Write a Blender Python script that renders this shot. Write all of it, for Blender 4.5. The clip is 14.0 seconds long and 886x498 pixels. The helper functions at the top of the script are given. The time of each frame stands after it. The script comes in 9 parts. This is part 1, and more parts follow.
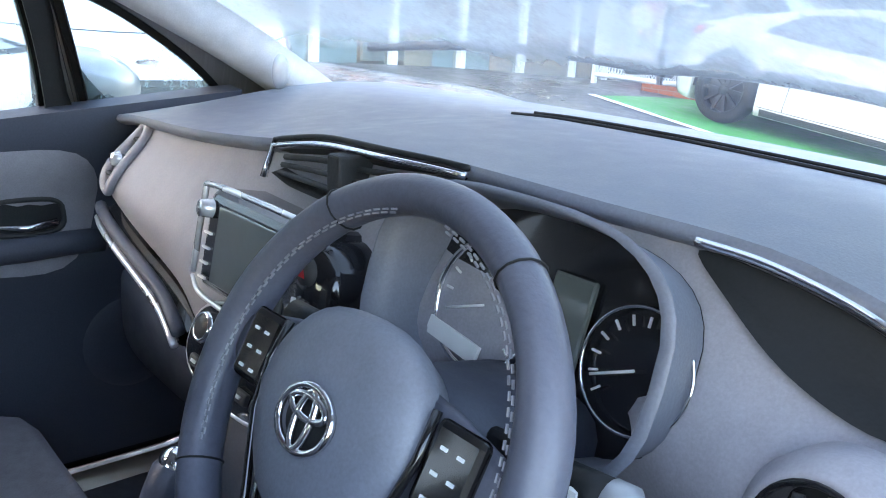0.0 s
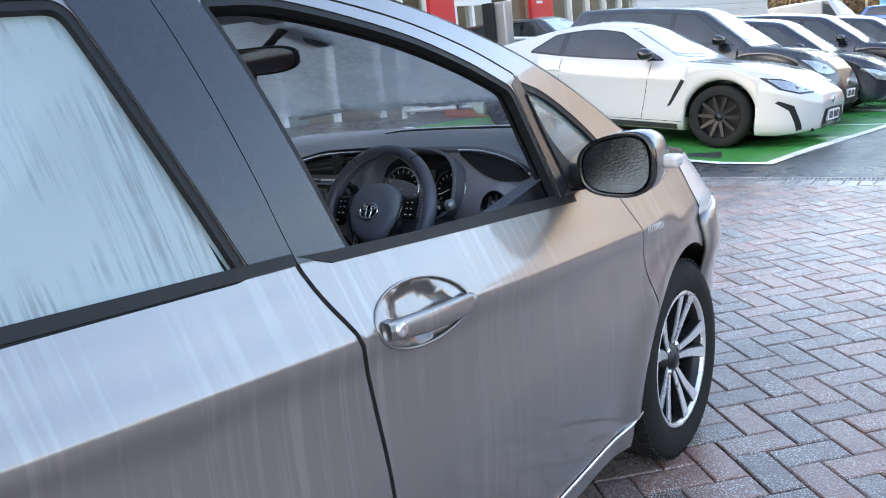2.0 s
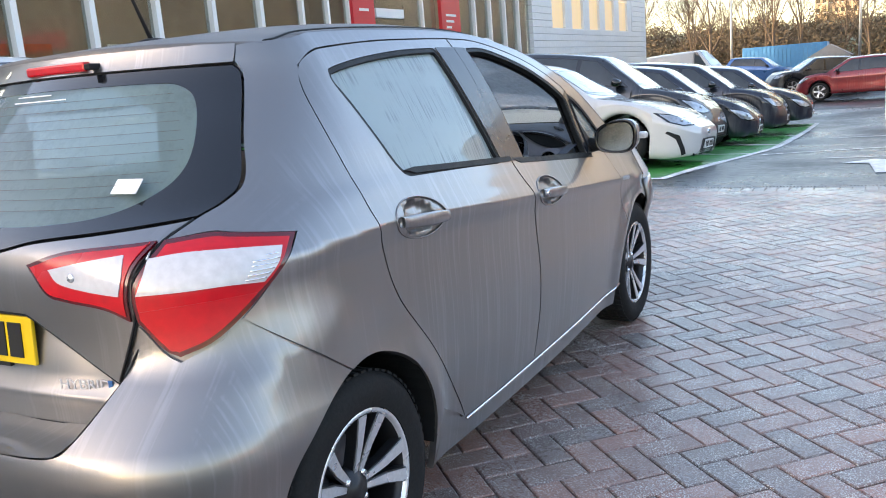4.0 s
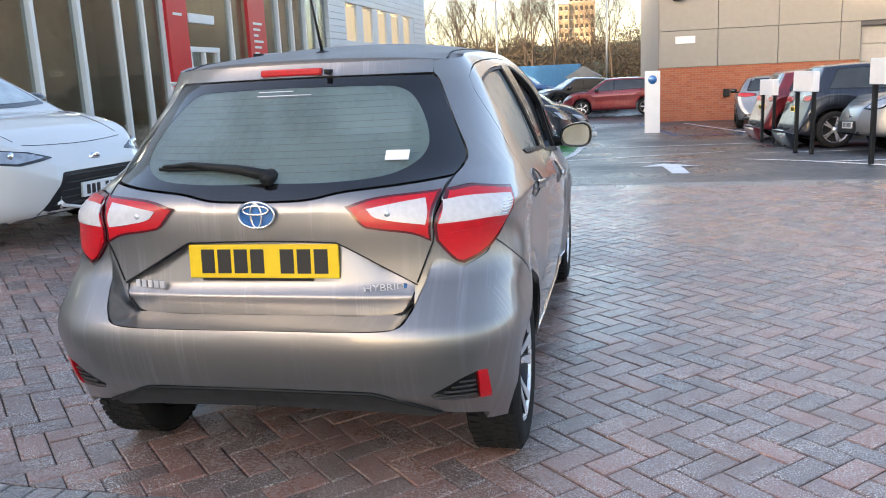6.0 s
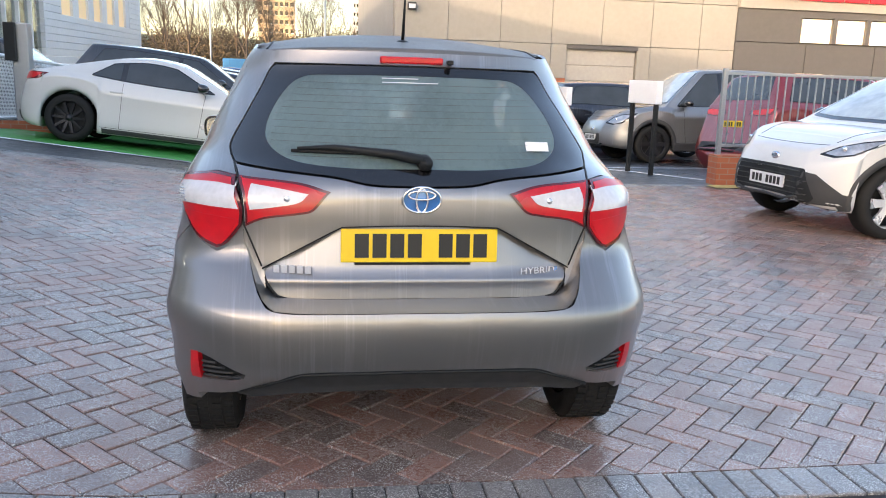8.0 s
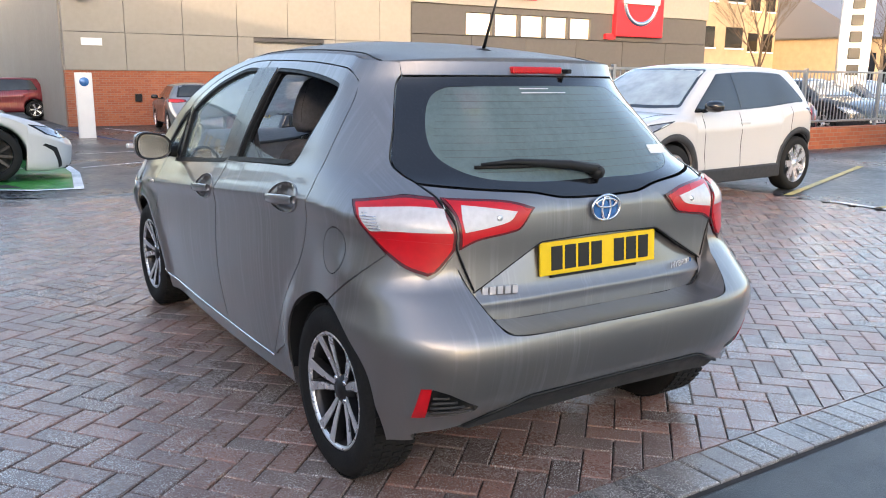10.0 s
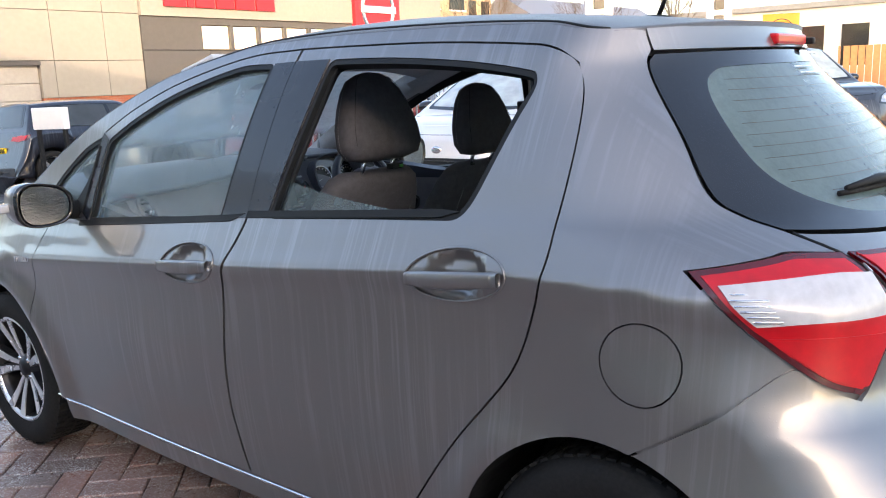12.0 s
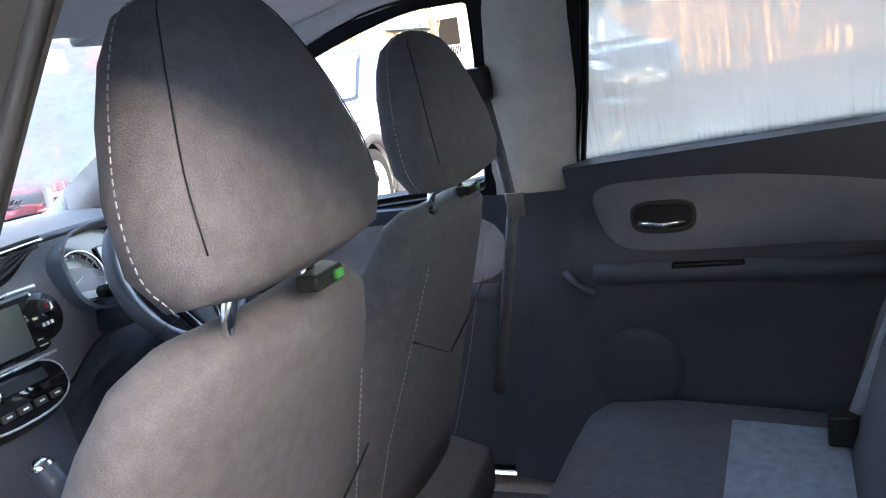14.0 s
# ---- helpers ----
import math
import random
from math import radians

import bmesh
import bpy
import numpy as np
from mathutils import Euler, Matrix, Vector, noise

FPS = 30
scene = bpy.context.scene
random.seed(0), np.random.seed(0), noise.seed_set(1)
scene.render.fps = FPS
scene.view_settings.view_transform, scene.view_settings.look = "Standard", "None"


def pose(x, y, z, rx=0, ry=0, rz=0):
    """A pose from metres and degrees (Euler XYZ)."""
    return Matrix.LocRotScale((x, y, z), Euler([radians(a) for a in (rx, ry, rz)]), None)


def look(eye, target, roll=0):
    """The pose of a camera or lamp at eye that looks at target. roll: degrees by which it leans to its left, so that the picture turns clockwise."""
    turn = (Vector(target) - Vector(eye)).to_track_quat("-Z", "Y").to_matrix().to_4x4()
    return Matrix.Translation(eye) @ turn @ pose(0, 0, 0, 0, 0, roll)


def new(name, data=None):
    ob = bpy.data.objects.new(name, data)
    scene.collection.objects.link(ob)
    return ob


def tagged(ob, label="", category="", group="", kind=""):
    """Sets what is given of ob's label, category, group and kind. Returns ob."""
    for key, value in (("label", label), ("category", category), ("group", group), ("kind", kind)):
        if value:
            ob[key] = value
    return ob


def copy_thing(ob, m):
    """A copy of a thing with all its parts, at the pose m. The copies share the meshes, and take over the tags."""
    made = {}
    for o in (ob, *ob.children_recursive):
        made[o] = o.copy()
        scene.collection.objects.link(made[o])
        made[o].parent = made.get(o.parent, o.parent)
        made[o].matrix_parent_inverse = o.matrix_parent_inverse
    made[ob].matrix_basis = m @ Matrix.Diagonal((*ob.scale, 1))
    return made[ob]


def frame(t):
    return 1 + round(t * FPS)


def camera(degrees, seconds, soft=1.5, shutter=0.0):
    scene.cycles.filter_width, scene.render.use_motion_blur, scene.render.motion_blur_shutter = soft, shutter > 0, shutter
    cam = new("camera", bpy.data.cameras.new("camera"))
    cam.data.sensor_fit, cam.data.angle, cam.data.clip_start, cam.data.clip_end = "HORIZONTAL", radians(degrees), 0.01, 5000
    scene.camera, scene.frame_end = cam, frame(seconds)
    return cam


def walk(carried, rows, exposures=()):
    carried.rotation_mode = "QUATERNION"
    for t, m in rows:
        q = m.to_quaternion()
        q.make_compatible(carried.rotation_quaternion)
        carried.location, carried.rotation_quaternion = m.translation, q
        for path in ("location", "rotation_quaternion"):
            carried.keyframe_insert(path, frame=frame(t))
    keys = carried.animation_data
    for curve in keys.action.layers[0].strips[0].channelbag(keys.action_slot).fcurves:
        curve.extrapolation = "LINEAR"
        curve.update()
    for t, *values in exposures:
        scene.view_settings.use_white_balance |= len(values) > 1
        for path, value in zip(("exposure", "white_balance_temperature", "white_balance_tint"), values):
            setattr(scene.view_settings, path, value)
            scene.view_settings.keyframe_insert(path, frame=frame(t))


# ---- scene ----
cam = camera(56.6, 14.0, soft=1.0)
PATH = [
    (0, (0.75, 0.182, 1.172), (-0.681, 1.462, 0.612), 3.8),
    (0.5, (0.974, 0.024, 1.206), (-0.397, 1.345, 0.593), -0.4),
    (1, (1.18, -0.258, 1.239), (-0.138, 1.122, 0.64), -3.8),
    (1.5, (1.372, -0.6, 1.271), (0.118, 0.862, 0.732), -6.0),
    (2, (1.64, -1.002, 1.268), (0.47, 0.553, 0.806), -6.3),
    (2.5, (1.762, -1.408, 1.252), (0.659, 0.203, 0.817), -4.2),
    (3, (1.899, -1.852, 1.279), (0.822, -0.218, 0.867), -3.3),
    (3.5, (1.982, -2.309, 1.282), (0.95, -0.643, 0.882), -3.6),
    (4, (1.911, -2.791, 1.279), (0.964, -1.075, 0.881), -4.7),
    (4.2, (1.875, -2.967, 1.292), (0.968, -1.23, 0.895), -5.1),
    (6.3, (0.924, -4.255, 1.353), (0.601, -2.325, 0.94), -1.7),
    (6.5, (0.773, -4.327, 1.355), (0.517, -2.388, 0.94), -1.0),
    (7, (0.449, -4.388, 1.344), (0.364, -2.433, 0.929), 0.7),
    (7.5, (0.075, -4.301, 1.341), (0.18, -2.348, 0.923), 1.6),
    (8, (-0.342, -4.332, 1.352), (-0.035, -2.401, 0.932), 1.9),
    (8.2, (-0.519, -4.351, 1.365), (-0.131, -2.435, 0.945), 1.8),
    (10.3, (-2.073, -3.484, 1.381), (-0.927, -1.899, 0.963), 0.2),
    (10.5, (-2.162, -3.324, 1.372), (-0.961, -1.779, 0.957), -0.2),
    (11, (-2.336, -2.878, 1.377), (-1.013, -1.436, 0.961), -0.8),
    (11.5, (-2.262, -2.385, 1.341), (-0.831, -1.05, 0.928), -1.6),
    (12, (-2.114, -1.93, 1.323), (-0.586, -0.703, 0.923), -2.3),
    (12.5, (-1.935, -1.502, 1.294), (-0.295, -0.422, 0.922), -3.2),
    (13, (-1.540, -1.192, 1.296), (0.125, -0.180, 0.908), -5.0),
    (13.5, (-1.226, -0.900, 1.262), (0.528, -0.012, 0.876), -6.5),
    (14, (-0.944, -0.722, 1.266), (0.838, 0.066, 0.815), -8.8),
]
walk(cam, [(t, look(eye, target, roll)) for t, eye, target, roll in PATH], exposures=[(t, e, 7250, 18) for t, e in ((0, 4.5), (0.5, 4.9), (1, 4.0), (1.5, 3.2), (2.5, 2.75), (4, 2.45), (6.5, 2.3), (11, 2.3), (12, 2.5), (13, 3.1), (13.5, 3.85), (14, 4.8))])

# ---- world, sun ----
SUN_AZ, SUN_EL = 40.0, 6.5
world = bpy.data.worlds.new("world")
scene.world = world
world.use_nodes = True
wn = world.node_tree.nodes
wl = world.node_tree.links
sky = wn.new("ShaderNodeTexSky")
sky.sky_type = "NISHITA"
sky.sun_disc = False
sky.sun_elevation = radians(SUN_EL + 6)
sky.sun_rotation = radians(180 + SUN_AZ)
sky.air_density, sky.dust_density, sky.ozone_density = 1.0, 2.0, 1.5
wn["Background"].inputs["Strength"].default_value = 0.15
wl.new(sky.outputs[0], wn["Background"].inputs["Color"])
sun = new("sun", bpy.data.lights.new("sun", "SUN"))
sun.data.energy, sun.data.angle, sun.data.color = 0.80, radians(0.6), (1.0, 0.80, 0.55)
sd = Vector((math.sin(radians(SUN_AZ)) * math.cos(radians(SUN_EL)), math.cos(radians(SUN_AZ)) * math.cos(radians(SUN_EL)), -math.sin(radians(SUN_EL))))
sun.matrix_basis = look((-30, -30, 20), Vector((-30, -30, 20)) + sd)

# ---- small helpers ----
from mathutils.bvhtree import BVHTree
from mathutils.geometry import delaunay_2d_cdt


def pchip(xs, ys):
    """Smooth monotone curve through a few numbers."""
    n = len(xs)
    h = [xs[i + 1] - xs[i] for i in range(n - 1)]
    d = [(ys[i + 1] - ys[i]) / h[i] for i in range(n - 1)]
    m = [d[0]] + [0 if d[i - 1] * d[i] <= 0 else 2 * d[i - 1] * d[i] / (d[i - 1] + d[i]) for i in range(1, n - 1)] + [d[-1]]

    def f(x):
        if x <= xs[0]:
            return ys[0] + m[0] * (x - xs[0])
        if x >= xs[-1]:
            return ys[-1] + m[-1] * (x - xs[-1])
        i = 0
        while x > xs[i + 1]:
            i += 1
        t = (x - xs[i]) / h[i]
        return (ys[i] * (1 + 2 * t) * (1 - t) ** 2 + h[i] * m[i] * t * (1 - t) ** 2
                + ys[i + 1] * t * t * (3 - 2 * t) + h[i] * m[i + 1] * t * t * (t - 1))
    return f


def smooth(a, b, x):
    t = min(1.0, max(0.0, (x - a) / (b - a)))
    return t * t * (3 - 2 * t)


def spline(pts, sub=6, closed=False):
    """Catmull-Rom through 2D or 3D points."""
    p = [Vector(q) for q in pts]
    n = len(p)
    out = []
    for i in range(n if closed else n - 1):
        a = p[(i - 1) % n] if closed or i > 0 else p[0] * 2 - p[1]
        b, c = p[i], p[(i + 1) % n]
        d = p[(i + 2) % n] if closed or i + 2 < n else p[-1] * 2 - p[-2]
        for k in range(sub):
            t = k / sub
            out.append(0.5 * ((2 * b) + (c - a) * t + (2 * a - 5 * b + 4 * c - d) * t * t + (3 * b - a - 3 * c + d) * t ** 3))
    if not closed:
        out.append(p[-1])
    return out


def path2(*runs):
    """A closed outline from several smooth runs that meet in corners."""
    out = []
    for r in runs:
        s = spline(r) if len(r) > 2 else [Vector(q) for q in r]
        for q in s:
            if not out or (q - out[-1]).length > 1e-4:
                out.append(q)
    if (out[0] - out[-1]).length < 1e-4:
        out.pop()
    return out


def area2(poly):
    return 0.5 * sum(a.x * b.y - b.x * a.y for a, b in zip(poly, poly[1:] + poly[:1]))


def inset(poly, d):
    """Moves an outline inwards by d."""
    poly = [Vector(p) for p in poly]
    s = 1 if area2(poly) > 0 else -1
    n = len(poly)
    out = []
    for i in range(n):
        e1 = (poly[i] - poly[i - 1]).normalized()
        e2 = (poly[(i + 1) % n] - poly[i]).normalized()
        n1, n2 = Vector((-e1.y, e1.x)) * s, Vector((-e2.y, e2.x)) * s
        b = n1 + n2
        if b.length < 1e-3:
            b = n1
        b.normalize()
        out.append(poly[i] + b * min(d / max(0.35, b.dot(n1)), 2.2 * d) if d > 0 else poly[i] + b * max(d / max(0.35, b.dot(n1)), 2.2 * d))
    return out


def inside(p, poly):
    r = False
    x, y = p[0], p[1]
    j = len(poly) - 1
    for i in range(len(poly)):
        a, b = poly[i], poly[j]
        if (a[1] > y) != (b[1] > y) and x < (b[0] - a[0]) * (y - a[1]) / (b[1] - a[1]) + a[0]:
            r = not r
        j = i
    return r


def densify(poly, step):
    out = []
    for a, b in zip(poly, poly[1:] + poly[:1]):
        k = max(1, int((b - a).length / step + 0.5))
        out += [a.lerp(b, i / k) for i in range(k)]
    return out


def region(poly, holes=(), step=0.035, edge=None, rows=()):
    """Triangles of a flat outline with holes and an even inner grid: points, faces, boundary loops."""
    edge = edge or step
    loops = [densify([Vector(p) for p in l], edge) for l in (poly, *holes)]
    co, ed = [], []
    for l in loops:
        s = len(co)
        co += l
        ed += [(s + i, s + (i + 1) % len(l)) for i in range(len(l))]
    bound = list(co)
    cell = {}
    for p in bound:
        cell.setdefault((int(p.x // step), int(p.y // step)), []).append(p)
    for p in rows:
        c = (int(p.x // step), int(p.y // step))
        near = any((q - p).length < 0.004 for a in (-1, 0, 1) for b in (-1, 0, 1) for q in cell.get((c[0] + a, c[1] + b), ()))
        if not near and inside(p, loops[0]) and not any(inside(p, h) for h in loops[1:]):
            co.append(p)
            cell.setdefault(c, []).append(p)
    x0, x1 = min(p.x for p in loops[0]), max(p.x for p in loops[0])
    y0, y1 = min(p.y for p in loops[0]), max(p.y for p in loops[0])
    for i in range(int((x1 - x0) / step) + 1):
        for j in range(int((y1 - y0) / step) + 1):
            p = Vector((x0 + (i + 0.5 + 0.25 * (j % 2)) * step, y0 + (j + 0.5) * step))
            c = (int(p.x // step), int(p.y // step))
            near = any((q - p).length < 0.55 * step for a in (-1, 0, 1) for b in (-1, 0, 1) for q in cell.get((c[0] + a, c[1] + b), ()))
            if not near and inside(p, loops[0]) and not any(inside(p, h) for h in loops[1:]):
                co.append(p)
    v, _, f, _, _, _ = delaunay_2d_cdt(co, ed, [], 0, 1e-6)
    keep = []
    for t in f:
        c = sum((v[i] for i in t), Vector((0, 0))) / len(t)
        if inside(c, loops[0]) and not any(inside(c, h) for h in loops[1:]):
            keep.append(tuple(t))
    return v, keep


def mesh_of(name, verts, faces, smooth_faces=True):
    me = bpy.data.meshes.new(name)
    me.from_pydata([tuple(v) for v in verts], [], [tuple(f) for f in faces])
    me.validate()
    if smooth_faces:
        me.polygons.foreach_set("use_smooth", [True] * len(me.polygons))
    me.update()
    return me


def put(name, me, material, parent=None, label=""):
    ob = new(name, me)
    if material and not me.materials:
        me.materials.append(material)
    if parent:
        ob.parent = parent
    if label:
        ob["label"] = label
    return ob


def part(name, bm, material, parent=None, label="", smooth_faces=False):
    me = bpy.data.meshes.new(name)
    bm.normal_update()
    bm.to_mesh(me)
    bm.free()
    if smooth_faces:
        me.polygons.foreach_set("use_smooth", [True] * len(me.polygons))
    return put(name, me, material, parent, label)


def empty(name, m=None, label="", category="", group="", kind=""):
    ob = new(name)
    ob.empty_display_size = 0.1
    if m:
        ob.matrix_basis = m
    return tagged(ob, label, category, group, kind)


def rounded(poly, r):
    """An outline with its sharp corners rounded off."""
    n, out = len(poly), []
    corner = []
    for i in range(n):
        a, b = poly[i - 1] - poly[i], poly[(i + 1) % n] - poly[i]
        if a.length > 1e-6 and b.length > 1e-6 and a.angle(b) < radians(142):
            corner.append(i)

    def along(i, sg):
        k, left, c = i, r, poly[i]
        while True:
            k = (k + sg) % n
            d = (poly[k] - c).length
            if d >= left:
                return c + (poly[k] - c) * (left / d)
            left -= d
            c = poly[k]
    for i in range(n):
        q = poly[i]
        if i in corner:
            e, f = along(i, -1), along(i, 1)
            out += [e * (1 - t) ** 2 + q * (2 * t * (1 - t)) + f * (t * t) for t in (0, 0.2, 0.4, 0.6, 0.8, 1)]
        elif min([(q - poly[c]).length for c in corner] + [9.0]) > r * 1.02:
            out.append(q)
    return out


def panel(name, poly, holes, fn, material, parent=None, depth=0.012, step=0.035, lift=0.0, label="", edge=None, rows=()):
    """A curved sheet: a flat outline carried onto a surface fn(a, b), with its edges turned in by depth."""
    v, f = region(poly, holes, step, edge, rows)
    e = 0.004
    pos, nor = [], []
    for p in v:
        q = fn(p.x, p.y)
        du, dv = fn(p.x + e, p.y) - q, fn(p.x, p.y + e) - q
        n = du.cross(dv)
        n = n.normalized() if n.length > 1e-12 else Vector((0, 0, 1))
        pos.append(q)
        nor.append(n)
    c = Vector((0, 0, 0))
    s = 0
    for q, n in zip(pos, nor):
        s += n.dot(q - Vector((0, q.y * 0.6, 0.65)))
    s = 1 if s > 0 else -1
    nor = [n * s for n in nor]
    pos = [q + n * lift for q, n in zip(pos, nor)]
    faces = []
    for t in f:
        a, b, c = (pos[i] for i in t[:3])
        faces.append(t if (b - a).cross(c - a).dot(nor[t[0]]) > 0 else tuple(reversed(t)))
    count = {}
    for t in faces:
        for i in range(len(t)):
            k = (t[i], t[(i + 1) % len(t)])
            count[k] = 1
    rim = [k for k in count if (k[1], k[0]) not in count]
    verts, shade = list(pos), list(nor)
    if depth:
        for a, b in rim:
            s0 = len(verts)
            verts += [pos[a], pos[b], pos[b] - nor[b] * depth, pos[a] - nor[a] * depth]
            faces.append((s0 + 1, s0, s0 + 3, s0 + 2))
            o = (pos[b] - pos[a]).cross(nor[a])
            shade += [o.normalized() if o.length > 1e-12 else nor[a]] * 4
    me = mesh_of(name, verts, faces)
    me.normals_split_custom_set_from_vertices([tuple(n) for n in shade])
    return put(name, me, material, parent, label)


def grid_sheet(name, fn, us, vs, material, parent=None, label="", flip=False, thick=0.0):
    """A sheet fn(u, v) over two lists of values."""
    nu, nv = len(us), len(vs)
    verts = [fn(u, v) for u in us for v in vs]
    faces = []
    for i in range(nu - 1):
        for j in range(nv - 1):
            q = (i * nv + j, (i + 1) * nv + j, (i + 1) * nv + j + 1, i * nv + j + 1)
            faces.append(q[::-1] if flip else q)
    me = mesh_of(name, verts, faces)
    ob = put(name, me, material, parent, label)
    if thick:
        m = ob.modifiers.new("thick", "SOLIDIFY")
        m.thickness, m.offset = thick, -1
    return ob


def box(bm, x0, x1, y0, y1, z0, z1, bevel=0.0, seg=2, m=None):
    """A box with rounded edges added to bm."""
    r = bmesh.ops.create_cube(bm, size=1)
    vs = r["verts"]
    for v in vs:
        v.co = Vector(((x0 + x1) / 2 + v.co.x * (x1 - x0), (y0 + y1) / 2 + v.co.y * (y1 - y0), (z0 + z1) / 2 + v.co.z * (z1 - z0)))
    if bevel:
        es = list({e for v in vs for e in v.link_edges})
        r = bmesh.ops.bevel(bm, geom=es, offset=bevel, segments=seg, affect="EDGES", profile=0.5)
        vs = list({v for f in r["faces"] for v in f.verts} | {v for v in vs if v.is_valid})
    if m is not None:
        bmesh.ops.transform(bm, matrix=m, verts=vs)
    return bm


def boxed(name, dims, material, parent=None, label="", bevel=0.0, m=None, seg=2):
    bm = bmesh.new()
    box(bm, *dims, bevel=bevel, m=m, seg=seg)
    return part(name, bm, material, parent, label)


def lathe(profile, n=32, axis="x"):
    """Verts and faces of a profile (offset along the axis, radius) turned about it."""
    verts, faces = [], []
    for o, r in profile:
        for k in range(n):
            a = 2 * math.pi * k / n
            c, s = r * math.cos(a), r * math.sin(a)
            verts.append((o, c, s) if axis == "x" else ((c, o, s) if axis == "y" else (c, s, o)))
    for i in range(len(profile) - 1):
        for k in range(n):
            a, b = i * n + k, i * n + (k + 1) % n
            faces.append((a, b, b + n, a + n))
    return verts, faces


def turned(name, profile, material, parent=None, n=32, axis="x", m=None, label="", smooth_faces=True):
    v, f = lathe(profile, n, axis)
    me = mesh_of(name, v, f, smooth_faces)
    bm = bmesh.new()
    bm.from_mesh(me)
    bmesh.ops.recalc_face_normals(bm, faces=bm.faces)
    if m is not None:
        bmesh.ops.transform(bm, matrix=m, verts=bm.verts)
    bm.to_mesh(me)
    bm.free()
    return put(name, me, material, parent, label)


def tube(name, pts, radius, material, parent=None, label="", sides=10, closed=False, caps=True):
    """A round bar along points; radius may be a number or one per point."""
    p = [Vector(q) for q in pts]
    n = len(p)
    rad = radius if isinstance(radius, (list, tuple)) else [radius] * n
    verts, faces = [], []
    up = None
    for i in range(n):
        a = p[i - 1] if (i > 0 or closed) else p[i]
        b = p[(i + 1) % n] if (i < n - 1 or closed) else p[i]
        t = (b - a).normalized()
        if up is None:
            up = t.orthogonal().normalized()
        up = (up - t * up.dot(t)).normalized()
        w = t.cross(up)
        for k in range(sides):
            g = 2 * math.pi * k / sides
            verts.append(p[i] + (up * math.cos(g) + w * math.sin(g)) * rad[i])
    for i in range(n if closed else n - 1):
        for k in range(sides):
            a, b = i * sides + k, i * sides + (k + 1) % sides
            c, d = ((i + 1) % n) * sides + (k + 1) % sides, ((i + 1) % n) * sides + k
            faces.append((a, b, c, d))
    if caps and not closed:
        faces.append(tuple(reversed(range(sides))))
        faces.append(tuple(range((n - 1) * sides, n * sides)))
    return put(name, mesh_of(name, verts, faces), material, parent, label)


def writing(name, text, size, m, material, parent=None, depth=0.002, bold=0.0, sx=1.0):
    """Raised letters in the built-in font, standing in the xz plane of m, made into a mesh."""
    cu = bpy.data.curves.new(name, "FONT")
    cu.body, cu.size, cu.extrude, cu.offset = text, size, depth, bold
    cu.align_x, cu.align_y = "CENTER", "CENTER"
    cu.resolution_u = 3
    tmp = bpy.data.objects.new(name + "_tmp", cu)
    scene.collection.objects.link(tmp)
    dg = bpy.context.evaluated_depsgraph_get()
    me = bpy.data.meshes.new_from_object(tmp.evaluated_get(dg))
    bpy.data.objects.remove(tmp)
    bpy.data.curves.remove(cu)
    me.transform(m @ Matrix.Rotation(math.pi / 2, 4, "X") @ Matrix.Diagonal((sx, 1, 1, 1)))
    me.materials.clear()
    return put(name, me, material, parent)


